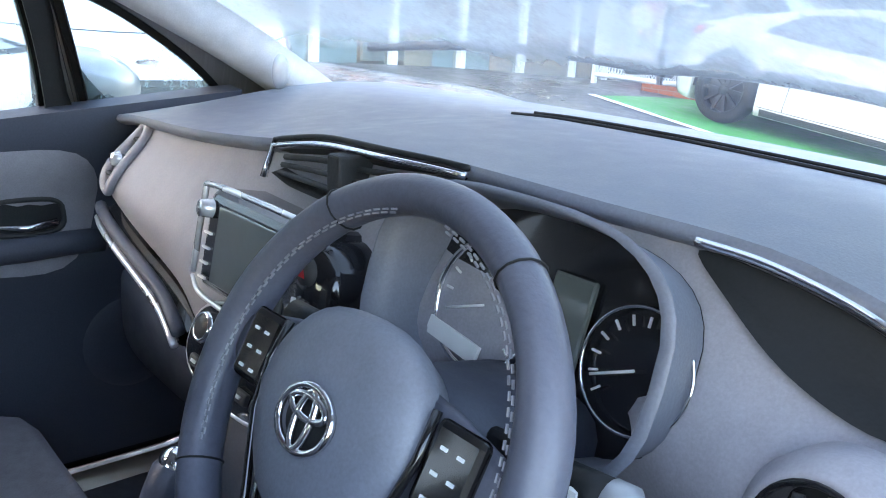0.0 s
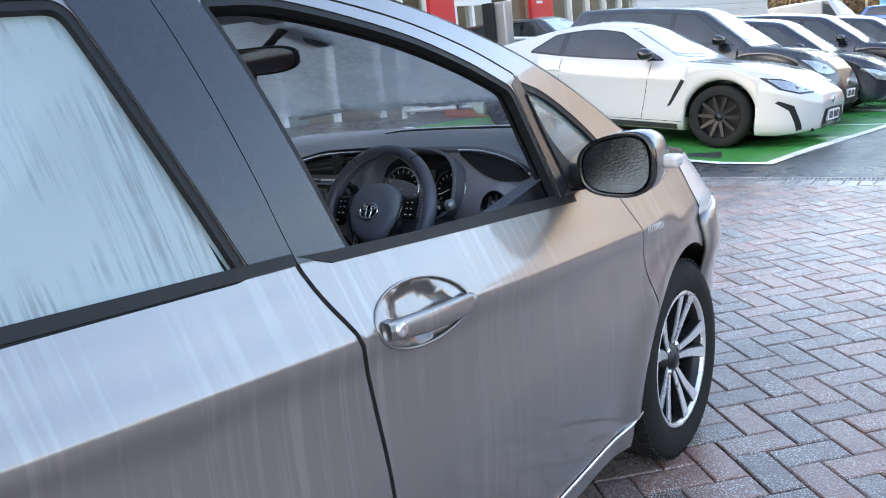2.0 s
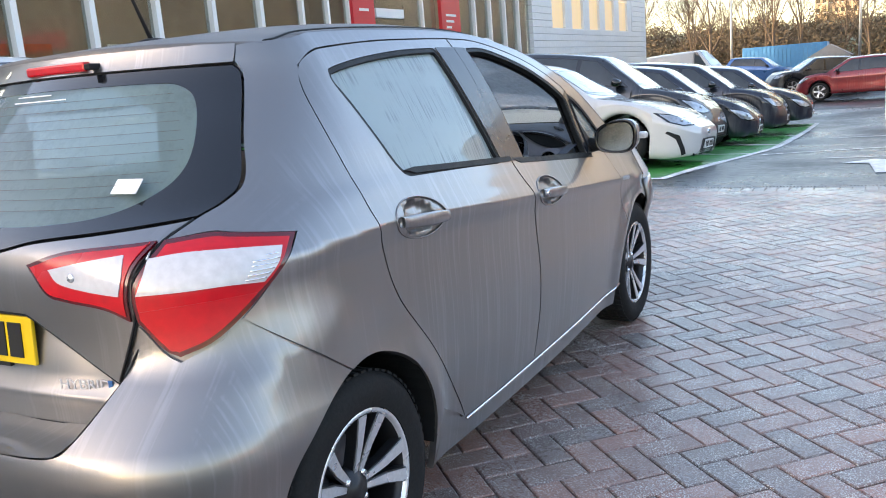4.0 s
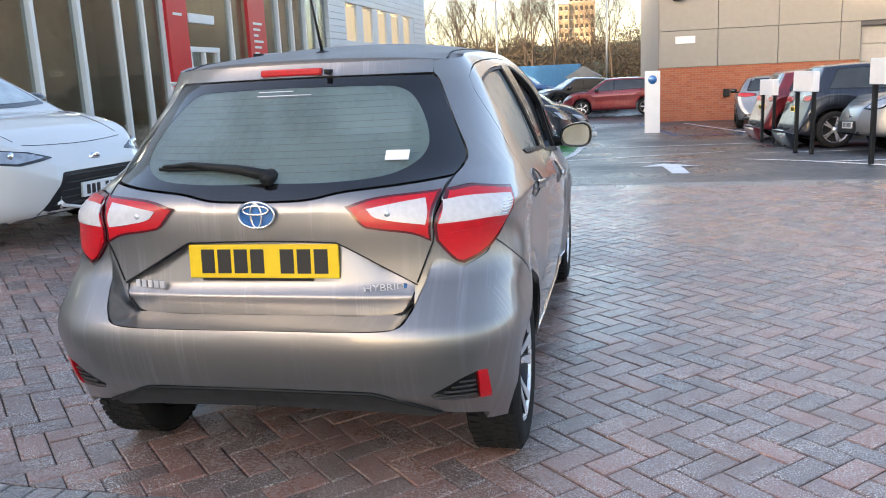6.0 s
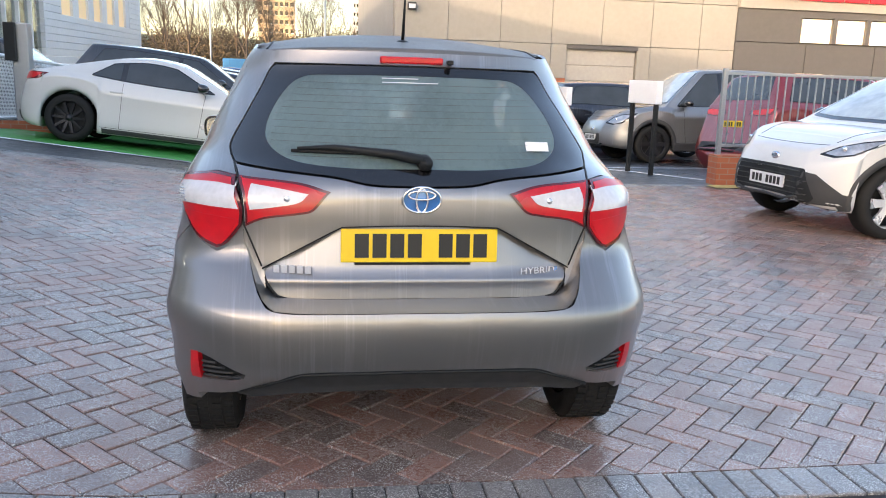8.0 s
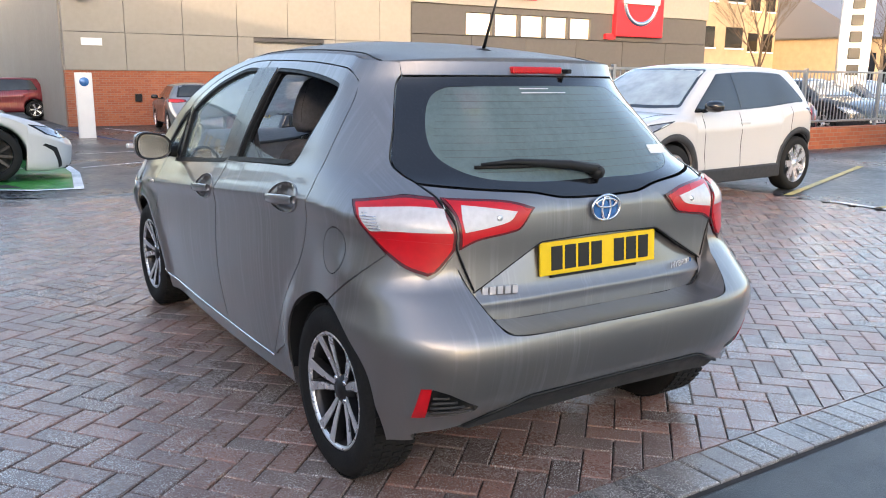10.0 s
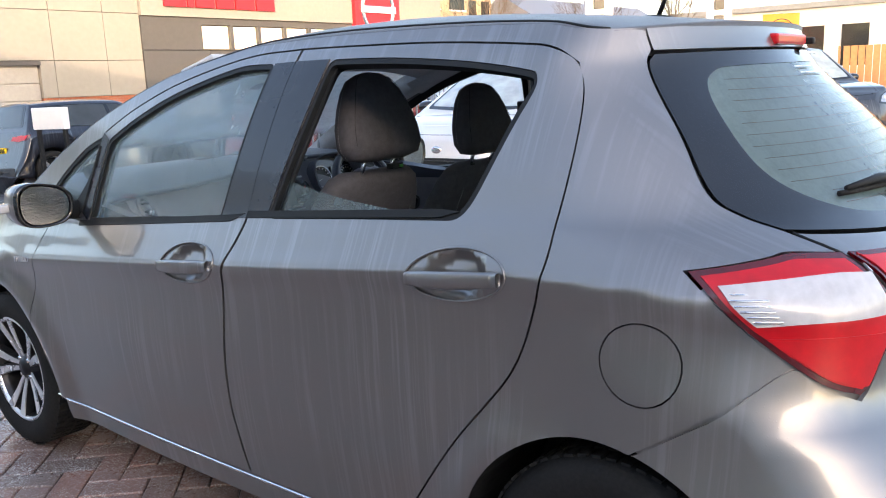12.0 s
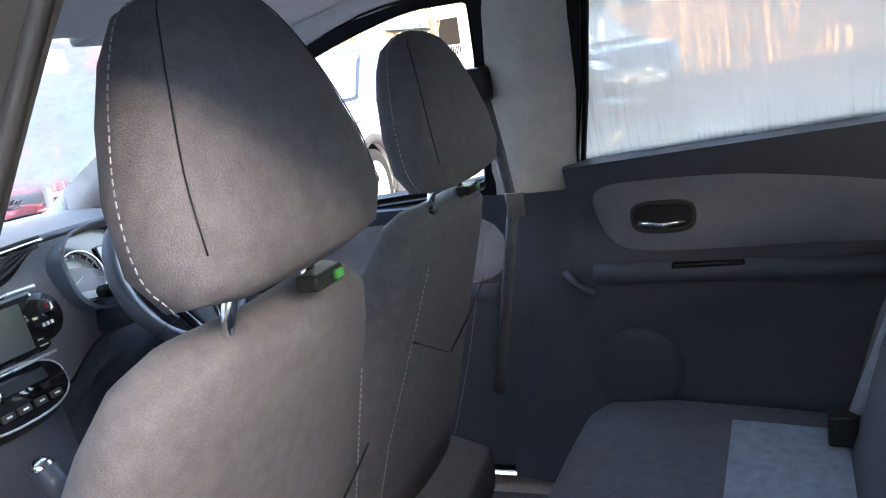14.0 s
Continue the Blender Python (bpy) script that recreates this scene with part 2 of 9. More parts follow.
# ---- materials ----
class Nodes:
    def __init__(self, name):
        self.m = bpy.data.materials.new(name)
        self.m.use_nodes = True
        self.t = self.m.node_tree
        self.p = self.t.nodes["Principled BSDF"]
        self.out = self.t.nodes["Material Output"]

    def add(self, kind, **props):
        n = self.t.nodes.new(kind)
        if "operation" in props:
            n.operation = props["operation"]
        if "feature" in props:
            n.feature = props["feature"]
        if "data_type" in props:
            n.data_type, n.blend_type = props["data_type"], props["blend_type"]
        return n

    def link(self, a, b):
        self.t.links.new(a, b)

    def coords(self, scale=(1, 1, 1), which="Object"):
        c = self.add("ShaderNodeTexCoord")
        mp = self.add("ShaderNodeMapping")
        mp.inputs["Scale"].default_value = scale
        self.link(c.outputs[which], mp.inputs["Vector"])
        return mp.outputs[0]

    def noise(self, scale, detail=3, vec=None, rough=0.55):
        n = self.add("ShaderNodeTexNoise")
        n.inputs["Scale"].default_value, n.inputs["Detail"].default_value, n.inputs["Roughness"].default_value = scale, detail, rough
        if vec is None:
            vec = self.coords()
        self.link(vec, n.inputs["Vector"])
        return n.outputs["Fac"]

    def ramp(self, fac, stops):
        r = self.add("ShaderNodeValToRGB")
        e = r.color_ramp.elements
        while len(e) < len(stops):
            e.new(0.5)
        for k, (pos, col) in zip(e, stops):
            k.position = pos
            k.color = (*col, 1) if isinstance(col, tuple) else (col, col, col, 1)
        self.link(fac, r.inputs[0])
        return r.outputs[0]

    def mix(self, fac, a, b, mode="MIX"):
        n = self.add("ShaderNodeMix", data_type="RGBA", blend_type=mode)
        for sock, v in ((n.inputs[0], fac), (n.inputs[6], a), (n.inputs[7], b)):
            if isinstance(v, (int, float)):
                sock.default_value = v if sock == n.inputs[0] else (v, v, v, 1)
            elif isinstance(v, tuple):
                sock.default_value = (*v, 1)
            else:
                self.link(v, sock)
        return n.outputs[2]

    def bump(self, height, strength=0.3, dist=0.01):
        b = self.add("ShaderNodeBump")
        b.inputs["Strength"].default_value, b.inputs["Distance"].default_value = strength, dist
        self.link(height, b.inputs["Height"])
        self.link(b.outputs[0], self.p.inputs["Normal"])

    def set(self, **kw):
        for k, v in kw.items():
            s = self.p.inputs[k.replace("_", " ").title() if k not in ("IOR",) else k]
            if isinstance(v, bpy.types.NodeSocket):
                self.link(v, s)
            elif isinstance(v, tuple):
                s.default_value = (*v, 1)
            else:
                s.default_value = v
        return self.m


def plain(name, col, rough=0.5, metal=0.0, grain=0.12, scale=40.0, bump=0.0, coat=0.0, bdist=0.003):
    """A surface with a fine grain and a broader unevenness of colour and gloss."""
    n = Nodes(name)
    a, b = n.noise(scale, 4), n.noise(scale * 0.08, 3)
    f = n.mix(0.5, a, b)
    lo, hi = tuple(c * (1 - grain) for c in col), tuple(min(1, c * (1 + grain)) for c in col)
    n.set(base_color=n.ramp(f, [(0.35, lo), (0.65, hi)]), roughness=n.ramp(b, [(0.3, max(0.02, rough * 0.85)), (0.7, min(1, rough * 1.15))]), metallic=metal)
    n.p.inputs["Coat Weight"].default_value = coat
    n.p.inputs["Coat Roughness"].default_value = 0.06
    if bump:
        n.bump(a, bump, bdist)
    return n.m


def car_paint(name, col, streaks=0.0, metal=0.55, rough=0.34):
    """Metallic lacquer under clear coat, with a thin road film cut by runs of water down the sides."""
    n = Nodes(name)
    tc, sep, ab = n.add("ShaderNodeTexCoord"), n.add("ShaderNodeSeparateXYZ"), n.add("ShaderNodeMath", operation="ABSOLUTE")
    n.link(tc.outputs["Normal"], sep.inputs[0])
    n.link(sep.outputs[0], ab.inputs[0])
    flank = n.ramp(ab.outputs[0], [(0.50, 0.0), (0.72, 1.0)])
    run = n.mix(flank, n.noise(1.0, 4, n.coords((46, 2, 1.3)), 0.6), n.noise(1.0, 4, n.coords((2, 46, 1.3)), 0.6))
    run2 = n.mix(flank, n.noise(1.0, 2, n.coords((130, 3, 3.0)), 0.5), n.noise(1.0, 2, n.coords((3, 130, 3.0)), 0.5))
    patch = n.noise(2.3, 3)
    fleck = n.noise(1400, 1)
    drop = n.add("ShaderNodeTexVoronoi", feature="F1")
    drop.inputs["Scale"].default_value = 120
    n.link(n.coords(), drop.inputs["Vector"])
    d = n.ramp(drop.outputs["Distance"], [(0.0, 1.0), (0.22, 0.0)])
    f = n.mix(0.4, run, run2)
    f = n.ramp(f, [(0.50, 0.0), (0.60, 1.0)])
    f = n.mix(n.ramp(patch, [(0.40, 0.0), (0.62, 1.0)]), 0.0, f)
    base = n.mix(fleck, tuple(c * 0.82 for c in col), tuple(min(0.9, c * 1.18) for c in col))
    film = tuple(min(0.80, c * 0.9 + 0.20) for c in col)
    base = n.mix(n.mix(streaks, 0.0, f), base, film)
    n.set(base_color=base, metallic=metal, roughness=n.ramp(patch, [(0.3, rough * 0.9), (0.7, rough * 1.1)]))
    n.p.inputs["Coat Weight"].default_value = 1.0
    n.set(coat_roughness=n.ramp(n.mix(streaks, patch, f), [(0.25, 0.035 + 0.05 * streaks), (0.75, 0.07 + 0.16 * streaks)]))
    if streaks:
        n.bump(n.mix(0.4, d, f), 0.10, 0.002)
    return n.m


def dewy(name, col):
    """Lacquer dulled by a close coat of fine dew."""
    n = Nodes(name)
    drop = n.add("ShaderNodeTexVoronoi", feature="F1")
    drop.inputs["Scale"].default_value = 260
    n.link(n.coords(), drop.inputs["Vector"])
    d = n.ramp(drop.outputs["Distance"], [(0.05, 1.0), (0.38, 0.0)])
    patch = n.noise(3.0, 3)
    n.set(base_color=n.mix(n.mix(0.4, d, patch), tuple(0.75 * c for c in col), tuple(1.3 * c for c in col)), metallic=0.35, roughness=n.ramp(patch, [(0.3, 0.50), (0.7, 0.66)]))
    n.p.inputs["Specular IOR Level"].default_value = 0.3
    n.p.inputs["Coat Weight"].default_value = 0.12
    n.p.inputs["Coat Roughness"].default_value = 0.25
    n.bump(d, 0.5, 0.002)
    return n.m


def pane(name, tint, fog=0.0, streak=0.0, fogcol=(0.75, 0.82, 0.85), low=None, drips=False, through_col=None):
    """Thin glass: clear with a mirror gloss, misted over by condensation where fog is above 0."""
    n = Nodes(name)
    n.t.nodes.remove(n.p)
    tr = n.add("ShaderNodeBsdfTransparent")
    tr.inputs[0].default_value = (*tint, 1)
    gl = n.add("ShaderNodeBsdfGlossy")
    gl.inputs["Roughness"].default_value = 0.03
    lw = n.add("ShaderNodeLayerWeight")
    lw.inputs["Blend"].default_value = 0.5
    pw_ = n.add("ShaderNodeMath", operation="POWER")
    n.link(lw.outputs["Facing"], pw_.inputs[0])
    pw_.inputs[1].default_value = 4.0
    fr = n.add("ShaderNodeMath", operation="MULTIPLY_ADD")
    n.link(pw_.outputs[0], fr.inputs[0])
    fr.inputs[1].default_value, fr.inputs[2].default_value = 0.8, 0.045
    cur = tr.outputs[0]
    if fog:
        df, tl, ad = n.add("ShaderNodeBsdfDiffuse"), n.add("ShaderNodeBsdfTranslucent"), n.add("ShaderNodeMixShader")
        df.inputs[0].default_value = (*[min(0.9, c * 1.6) for c in fogcol], 1)
        tl.inputs[0].default_value = (*(through_col or fogcol), 1)
        ad.inputs[0].default_value = 0.45
        n.link(df.outputs[0], ad.inputs[1])
        n.link(tl.outputs[0], ad.inputs[2])
        big = n.noise(3.2, 4)
        run = n.noise(1.0, 4, n.coords((46, 46, 3.0)), 0.65)
        bead = n.noise(150, 2)
        f = n.mix(0.45, big, n.mix(0.3, run, bead))
        f = n.ramp(f, [(0.5 - 0.16 * (1 + streak), max(0, fog - (0.35 if low else 0.16) - 0.5 * streak)), (0.56, fog)])
        if drips:
            # narrow clear tracks where drops have run, thinning out towards the top
            track = n.ramp(n.noise(1.0, 3, n.coords((12, 110, 2.2)), 0.6), [(0.47, 0.0), (0.60, 1.0)])
            where = n.ramp(n.noise(1.0, 3, n.coords((5, 5, 9))), [(0.40, 0.0), (0.60, 1.0)])
            f = n.mix(n.mix(where, 0.0, track), n.ramp(big, [(0.3, fog * 0.90), (0.6, fog)]), 0.64)
        if low:
            # the blown-clear strip along the lower edge
            geo, sep, add_ = n.add("ShaderNodeNewGeometry"), n.add("ShaderNodeSeparateXYZ"), n.add("ShaderNodeMath", operation="MULTIPLY_ADD")
            n.link(geo.outputs["Position"], sep.inputs[0])
            n.link(n.noise(5, 3, geo.outputs["Position"]), add_.inputs[0])
            add_.inputs[1].default_value = 0.10
            n.link(sep.outputs[2], add_.inputs[2])
            mr = n.add("ShaderNodeMapRange")
            mr.inputs["From Min"].default_value, mr.inputs["From Max"].default_value = low
            n.link(add_.outputs[0], mr.inputs["Value"])
            f = n.mix(mr.outputs[0], 0.03, f)
        mx = n.add("ShaderNodeMixShader")
        n.link(f, mx.inputs[0])
        n.link(cur, mx.inputs[1])
        n.link(ad.outputs[0], mx.inputs[2])
        cur = mx.outputs[0]
    mx = n.add("ShaderNodeMixShader")
    n.link(fr.outputs[0], mx.inputs[0])
    n.link(cur, mx.inputs[1])
    n.link(gl.outputs[0], mx.inputs[2])
    n.link(mx.outputs[0], n.out.inputs[0])
    return n.m


def paver(name, a, b, wet=0.5):
    """Clay or concrete paving blocks, each of its own tone, wet in patches."""
    n = Nodes(name)
    oi, gi = n.add("ShaderNodeObjectInfo"), n.add("ShaderNodeNewGeometry")
    rnd = n.add("ShaderNodeMath", operation="FRACT")
    ad = n.add("ShaderNodeMath", operation="ADD")
    n.link(oi.outputs["Random"], ad.inputs[0])
    n.link(gi.outputs["Random Per Island"], ad.inputs[1])
    n.link(ad.outputs[0], rnd.inputs[0])
    w = n.coords(which="Object")
    tone = n.ramp(rnd.outputs[0], [(0.0, tuple(0.80 * p for p in a)), (0.55, tuple((p + q) / 2 for p, q in zip(a, b))), (1.0, tuple(1.10 * q for q in b))])
    fine, grit = n.noise(220, 3, w), n.noise(60, 4, w)
    patch = n.noise(0.55, 4, gi.outputs["Position"])
    damp = n.noise(2.6, 3, gi.outputs["Position"])
    here = n.ramp(n.noise(7, 3, gi.outputs["Position"]), [(0.36, 0.25), (0.62, 1.0)])
    speck = n.ramp(n.noise(190, 1, gi.outputs["Position"]), [(0.575, 0.0), (0.605, 1.0)])
    pit = n.ramp(n.noise(130, 3, w), [(0.60, 0.0), (0.68, 1.0)])
    col = n.mix(n.ramp(grit, [(0.3, 0.0), (0.7, 0.5)]), tone, tuple(c * 0.5 for c in a))
    col = n.mix(n.mix(0.7, 0.0, pit), col, tuple(c * 0.25 for c in a))
    col = n.mix(n.mix(here, 0.0, speck), col, (0.62, 0.60, 0.56))
    wetness = n.mix(0.5, n.ramp(patch, [(0.40, 0.0), (0.62, 1.0)]), n.ramp(damp, [(0.38, 0.0), (0.64, 1.0)]))
    n.set(base_color=col, roughness=n.mix(0.30, n.ramp(wetness, [(0.1, 0.10), (0.8, 0.38)]), n.ramp(grit, [(0.3, 0.08), (0.7, 0.55)])))
    n.p.inputs["Specular IOR Level"].default_value = 0.62
    n.bump(n.mix(0.5, fine, n.mix(0.5, grit, pit)), 0.42, 0.004)
    return n.m


def tarmac(name, col, rough=0.45, scale=180.0):
    n = Nodes(name)
    g = n.add("ShaderNodeNewGeometry")
    chip = n.noise(scale, 3, g.outputs["Position"])
    mid, patch = n.noise(9, 4, g.outputs["Position"]), n.noise(0.35, 4, g.outputs["Position"])
    c = n.ramp(n.mix(0.5, chip, mid), [(0.3, tuple(v * 0.6 for v in col)), (0.7, tuple(v * 1.35 for v in col))])
    n.set(base_color=c, roughness=n.ramp(n.mix(0.3, patch, mid), [(0.38, rough * 0.45), (0.62, min(1, rough * 1.3))]))
    n.bump(chip, 0.4, 0.006)
    return n.m


def bricks(name):
    n = Nodes(name)
    t = n.add("ShaderNodeTexBrick")
    t.inputs["Color1"].default_value, t.inputs["Color2"].default_value = (0.33, 0.085, 0.04, 1), (0.42, 0.13, 0.06, 1)
    t.inputs["Mortar"].default_value = (0.30, 0.22, 0.17, 1)
    t.inputs["Scale"].default_value, t.inputs["Mortar Size"].default_value = 1.0, 0.006
    t.inputs["Brick Width"].default_value, t.inputs["Row Height"].default_value = 0.225, 0.075
    c = n.add("ShaderNodeTexCoord")
    sp = n.add("ShaderNodeSeparateXYZ")
    cb = n.add("ShaderNodeCombineXYZ")
    n.link(c.outputs["Object"], sp.inputs[0])
    s = n.add("ShaderNodeMath", operation="ADD")
    n.link(sp.outputs[0], s.inputs[0])
    n.link(sp.outputs[1], s.inputs[1])
    n.link(s.outputs[0], cb.inputs[0])
    n.link(sp.outputs[2], cb.inputs[1])
    n.link(cb.outputs[0], t.inputs["Vector"])
    n.set(base_color=n.mix(n.mix(0.5, 0.0, n.noise(1.2, 4)), t.outputs[0], (0.22, 0.07, 0.04)), roughness=0.85)
    n.bump(t.outputs["Fac"], -0.4, 0.006)
    return n.m


def glow(name, col, strength):
    n = Nodes(name)
    n.set(base_color=col, roughness=0.5)
    n.p.inputs["Emission Color"].default_value = (*col, 1)
    n.p.inputs["Emission Strength"].default_value = strength
    return n.m


M = {
    "paint": car_paint("grey_brown_paint", (0.258, 0.245, 0.239), 0.34, 0.82, 0.38),
    # Roof copy of the body paint, dewy, base darkened against bright sky reflection.
    "dark_dew_paint": dewy("darkened_grey_brown_paint_under_dew", (0.17, 0.165, 0.165)),
    "white_paint": car_paint("white_paint", (0.54, 0.54, 0.53), 0.08, 0.0, 0.35),
    "dark_paint": car_paint("dark_grey_paint", (0.030, 0.033, 0.038), 0.25, 0.4, 0.3),
    "blue_black_paint": car_paint("blue_black_paint", (0.018, 0.022, 0.034), 0.25, 0.4, 0.3),
    "silver_paint": car_paint("silver_grey_paint", (0.24, 0.25, 0.26), 0.25, 0.7, 0.35),
    "red_paint": car_paint("dark_red_paint", (0.20, 0.012, 0.018), 0.2, 0.4, 0.3),
    "blue_paint": car_paint("blue_paint", (0.04, 0.13, 0.32), 0.2, 0.4, 0.3),
    "black": plain("black_plastic", (0.016, 0.017, 0.018), 0.5, bump=0.15, scale=300),
    "cladding": plain("dark_plastic_cladding", (0.028, 0.029, 0.031), 0.6, bump=0.2, scale=260),
    "gloss": plain("gloss_black", (0.008, 0.008, 0.009), 0.12, coat=0.6, scale=60),
    "pillar": plain("satin_black_pillar", (0.020, 0.023, 0.030), 0.26, grain=0.2, scale=60, bump=0.12, coat=0.3),
    "rubber": plain("tyre_rubber", (0.016, 0.016, 0.016), 0.75, grain=0.3, bump=0.3, scale=120),
    "alloy": plain("machined_alloy", (0.72, 0.73, 0.75), 0.28, 0.7, scale=90),
    "dark_alloy": plain("dark_alloy", (0.03, 0.03, 0.033), 0.35, 0.6, scale=90),
    "chrome": plain("chrome", (0.82, 0.83, 0.85), 0.08, 1.0, grain=0.03),
    "mirror": plain("mirror_glass", (0.85, 0.87, 0.88), 0.03, 1.0, grain=0.02),
    "mist_mirror": plain("misted_mirror_glass", (0.24, 0.26, 0.28), 0.10, 1.0, grain=0.35, scale=160, bump=0.35),
    "red_lens": plain("red_lens", (0.56, 0.004, 0.011), 0.30, coat=0.18, grain=0.15, scale=30),
    "red_rim": plain("dark_red_lens_rim", (0.10, 0.002, 0.005), 0.15, coat=0.6, grain=0.15, scale=30),
    "white_lens": plain("clear_lens", (0.56, 0.55, 0.56), 0.18, coat=0.6, grain=0.12, scale=50),
    "lamp_glass": plain("headlamp_lens", (0.35, 0.38, 0.42), 0.1, 0.5, coat=1.0, grain=0.4, scale=25),
    "yellow": plain("yellow_plate", (0.85, 0.56, 0.01), 0.4, grain=0.04, coat=0.3),
    "white": plain("white_plastic", (0.78, 0.78, 0.77), 0.4, grain=0.04),
    "heater": plain("heater_wire_brown", (0.10, 0.075, 0.06), 0.6),
    "ink": plain("black_letters", (0.012, 0.012, 0.012), 0.5),
    "badge_blue": plain("badge_blue", (0.03, 0.16, 0.42), 0.2, 0.3, coat=1.0),
    "glass": pane("window_glass", (0.72, 0.78, 0.78)),
        # Mist, with the sky's reflection also put into its teal colour.
        "fog_sky_tint": pane("misted_glass_with_sky_tint", (0.75, 0.84, 0.86), 0.34, 0.2, (0.36, 0.49, 0.52)),
    "fog_screen": pane("misted_windscreen", (0.88, 0.90, 0.90), 0.92, 0.0, (0.36, 0.385, 0.385), (1.13, 1.19)),
    "fog_hatch": pane("misted_rear_glass", (0.58, 0.70, 0.70), 0.66, 0.1, (0.19, 0.265, 0.265)),
    "run_glass": pane("glass_with_running_drops", (0.70, 0.80, 0.82), 0.97, 0.0, (0.345, 0.420, 0.430), None, True, (0.265, 0.235, 0.205)),
    "wet_glass": pane("lowered_wet_glass", (0.55, 0.66, 0.67), 0.42, 0.6, (0.20, 0.27, 0.28)),
    "cabin_glass": plain("dark_car_window", (0.030, 0.036, 0.038), 0.06, grain=0.3, scale=3, coat=0.5),
    "mist_screen": plain("misted_windscreen_glass", (0.34, 0.40, 0.42), 0.12, grain=0.35, scale=5, coat=0.8),
    "dash": plain("dark_soft_dash", (0.155, 0.165, 0.20), 0.5, bump=0.25, scale=380, bdist=0.001),
    "dash_mid": plain("mid_grey_trim", (0.285, 0.274, 0.302), 0.5, bump=0.2, scale=400, bdist=0.001),
    "trim": plain("black_door_trim", (0.055, 0.062, 0.084), 0.6, bump=0.25, scale=300, bdist=0.001),
    "lining": plain("light_grey_lining", (0.62, 0.62, 0.63), 0.85, bump=0.2, scale=420, bdist=0.001),
    "beige": plain("pale_pillar_trim", (0.66, 0.60, 0.53), 0.7, bump=0.15, scale=300, bdist=0.001),
    "cloth": plain("charcoal_seat_cloth", (0.100, 0.098, 0.110), 0.95, grain=0.3, bump=0.5, scale=700, bdist=0.001),
    "cloth_light": plain("grey_seat_cloth", (0.27, 0.29, 0.34), 0.95, grain=0.25, bump=0.5, scale=600, bdist=0.001),
    "leather": plain("black_leather", (0.082, 0.087, 0.115), 0.4, bump=0.3, scale=260, bdist=0.001),
    "stitch": plain("grey_stitching", (0.26, 0.26, 0.29), 0.8),
    "screen": plain("dark_screen", (0.10, 0.115, 0.11), 0.15, coat=1.0, grain=0.05),
    "dial": plain("black_dial", (0.01, 0.01, 0.012), 0.2, coat=0.5),
    "paver": paver("wet_clay_pavers", (0.225, 0.172, 0.155), (0.350, 0.178, 0.138)),
    "soldier": paver("grey_edge_pavers", (0.20, 0.185, 0.178), (0.30, 0.265, 0.25)),
    "joint": plain("sandy_joint", (0.035, 0.030, 0.028), 0.8, grain=0.3, scale=200, bump=0.4),
    "tarmac": tarmac("wet_tarmac", (0.045, 0.048, 0.052), 0.42),
    "green": tarmac("green_road_paint", (0.035, 0.26, 0.05), 0.5, 120),
    "line": plain("worn_white_road_paint", (0.80, 0.80, 0.79), 0.6, grain=0.35, scale=25),
    "yline": plain("worn_yellow_road_paint", (0.52, 0.42, 0.16), 0.6, grain=0.4, scale=25),
    "blue_line": plain("blue_road_paint", (0.03, 0.09, 0.24), 0.6, grain=0.3, scale=25),
    "steel": plain("galvanised_steel", (0.35, 0.36, 0.37), 0.45, 0.8, scale=60),
    "panel": plain("pale_wall_panel", (0.275, 0.258, 0.232), 0.7, grain=0.06, scale=6),
    "dark_panel": plain("dark_grey_cladding", (0.085, 0.08, 0.078), 0.6, grain=0.08, scale=6),
    "shutter": plain("grey_roller_shutter", (0.36, 0.34, 0.31), 0.6, grain=0.08, scale=8),
    "white_clad": plain("white_metal_cladding", (0.74, 0.75, 0.76), 0.5, grain=0.05, scale=8),
    "brick": bricks("red_brick_wall"),
    "sign_red": plain("red_sign_panel", (0.62, 0.02, 0.03), 0.35, grain=0.05),
    "grey_clad": plain("grey_wall_render", (0.30, 0.30, 0.31), 0.6, grain=0.08, scale=10),
    "inside": plain("showroom_inside", (0.32, 0.28, 0.24), 0.7, grain=0.2, scale=3),
    "roof": plain("dull_roof", (0.20, 0.21, 0.22), 0.7, grain=0.15, scale=5),
    "twig": plain("bare_twigs", (0.10, 0.075, 0.055), 0.9, grain=0.3, scale=8),
    "leaf": plain("winter_scrub", (0.085, 0.062, 0.034), 0.9, grain=0.5, scale=2),
    "grass": plain("rough_grass", (0.07, 0.085, 0.03), 0.9, grain=0.4, scale=2),
    "far_wall": plain("buff_brick_facade", (0.46, 0.34, 0.22), 0.8, grain=0.12, scale=2),
    "far_grey": plain("pale_tower", (0.50, 0.50, 0.50), 0.8, grain=0.1, scale=1),
    "container": plain("blue_steel_container", (0.02, 0.16, 0.36), 0.5, grain=0.12, scale=4),
    "orange": plain("orange_sign", (0.85, 0.30, 0.01), 0.45, grain=0.04),
    "fence_timber": plain("larch_boards", (0.36, 0.17, 0.07), 0.7, grain=0.25, scale=9),
}
M["pillar"].node_tree.nodes["Principled BSDF"].inputs["Specular IOR Level"].default_value = 0.42
for k in ("black", "rubber"):
    M[k].node_tree.nodes["Principled BSDF"].inputs["Specular IOR Level"].default_value = 0.2


# ---- ground ----
def soft_ramp(d, w):
    return w * math.log1p(math.exp(min(60, d / w)))


FALL = pchip([6, 8, 10, 14, 18, 26, 40, 60, 1000], [0, -0.05, -0.16, -0.36, -0.46, -0.53, -0.70, -0.80, -0.81])


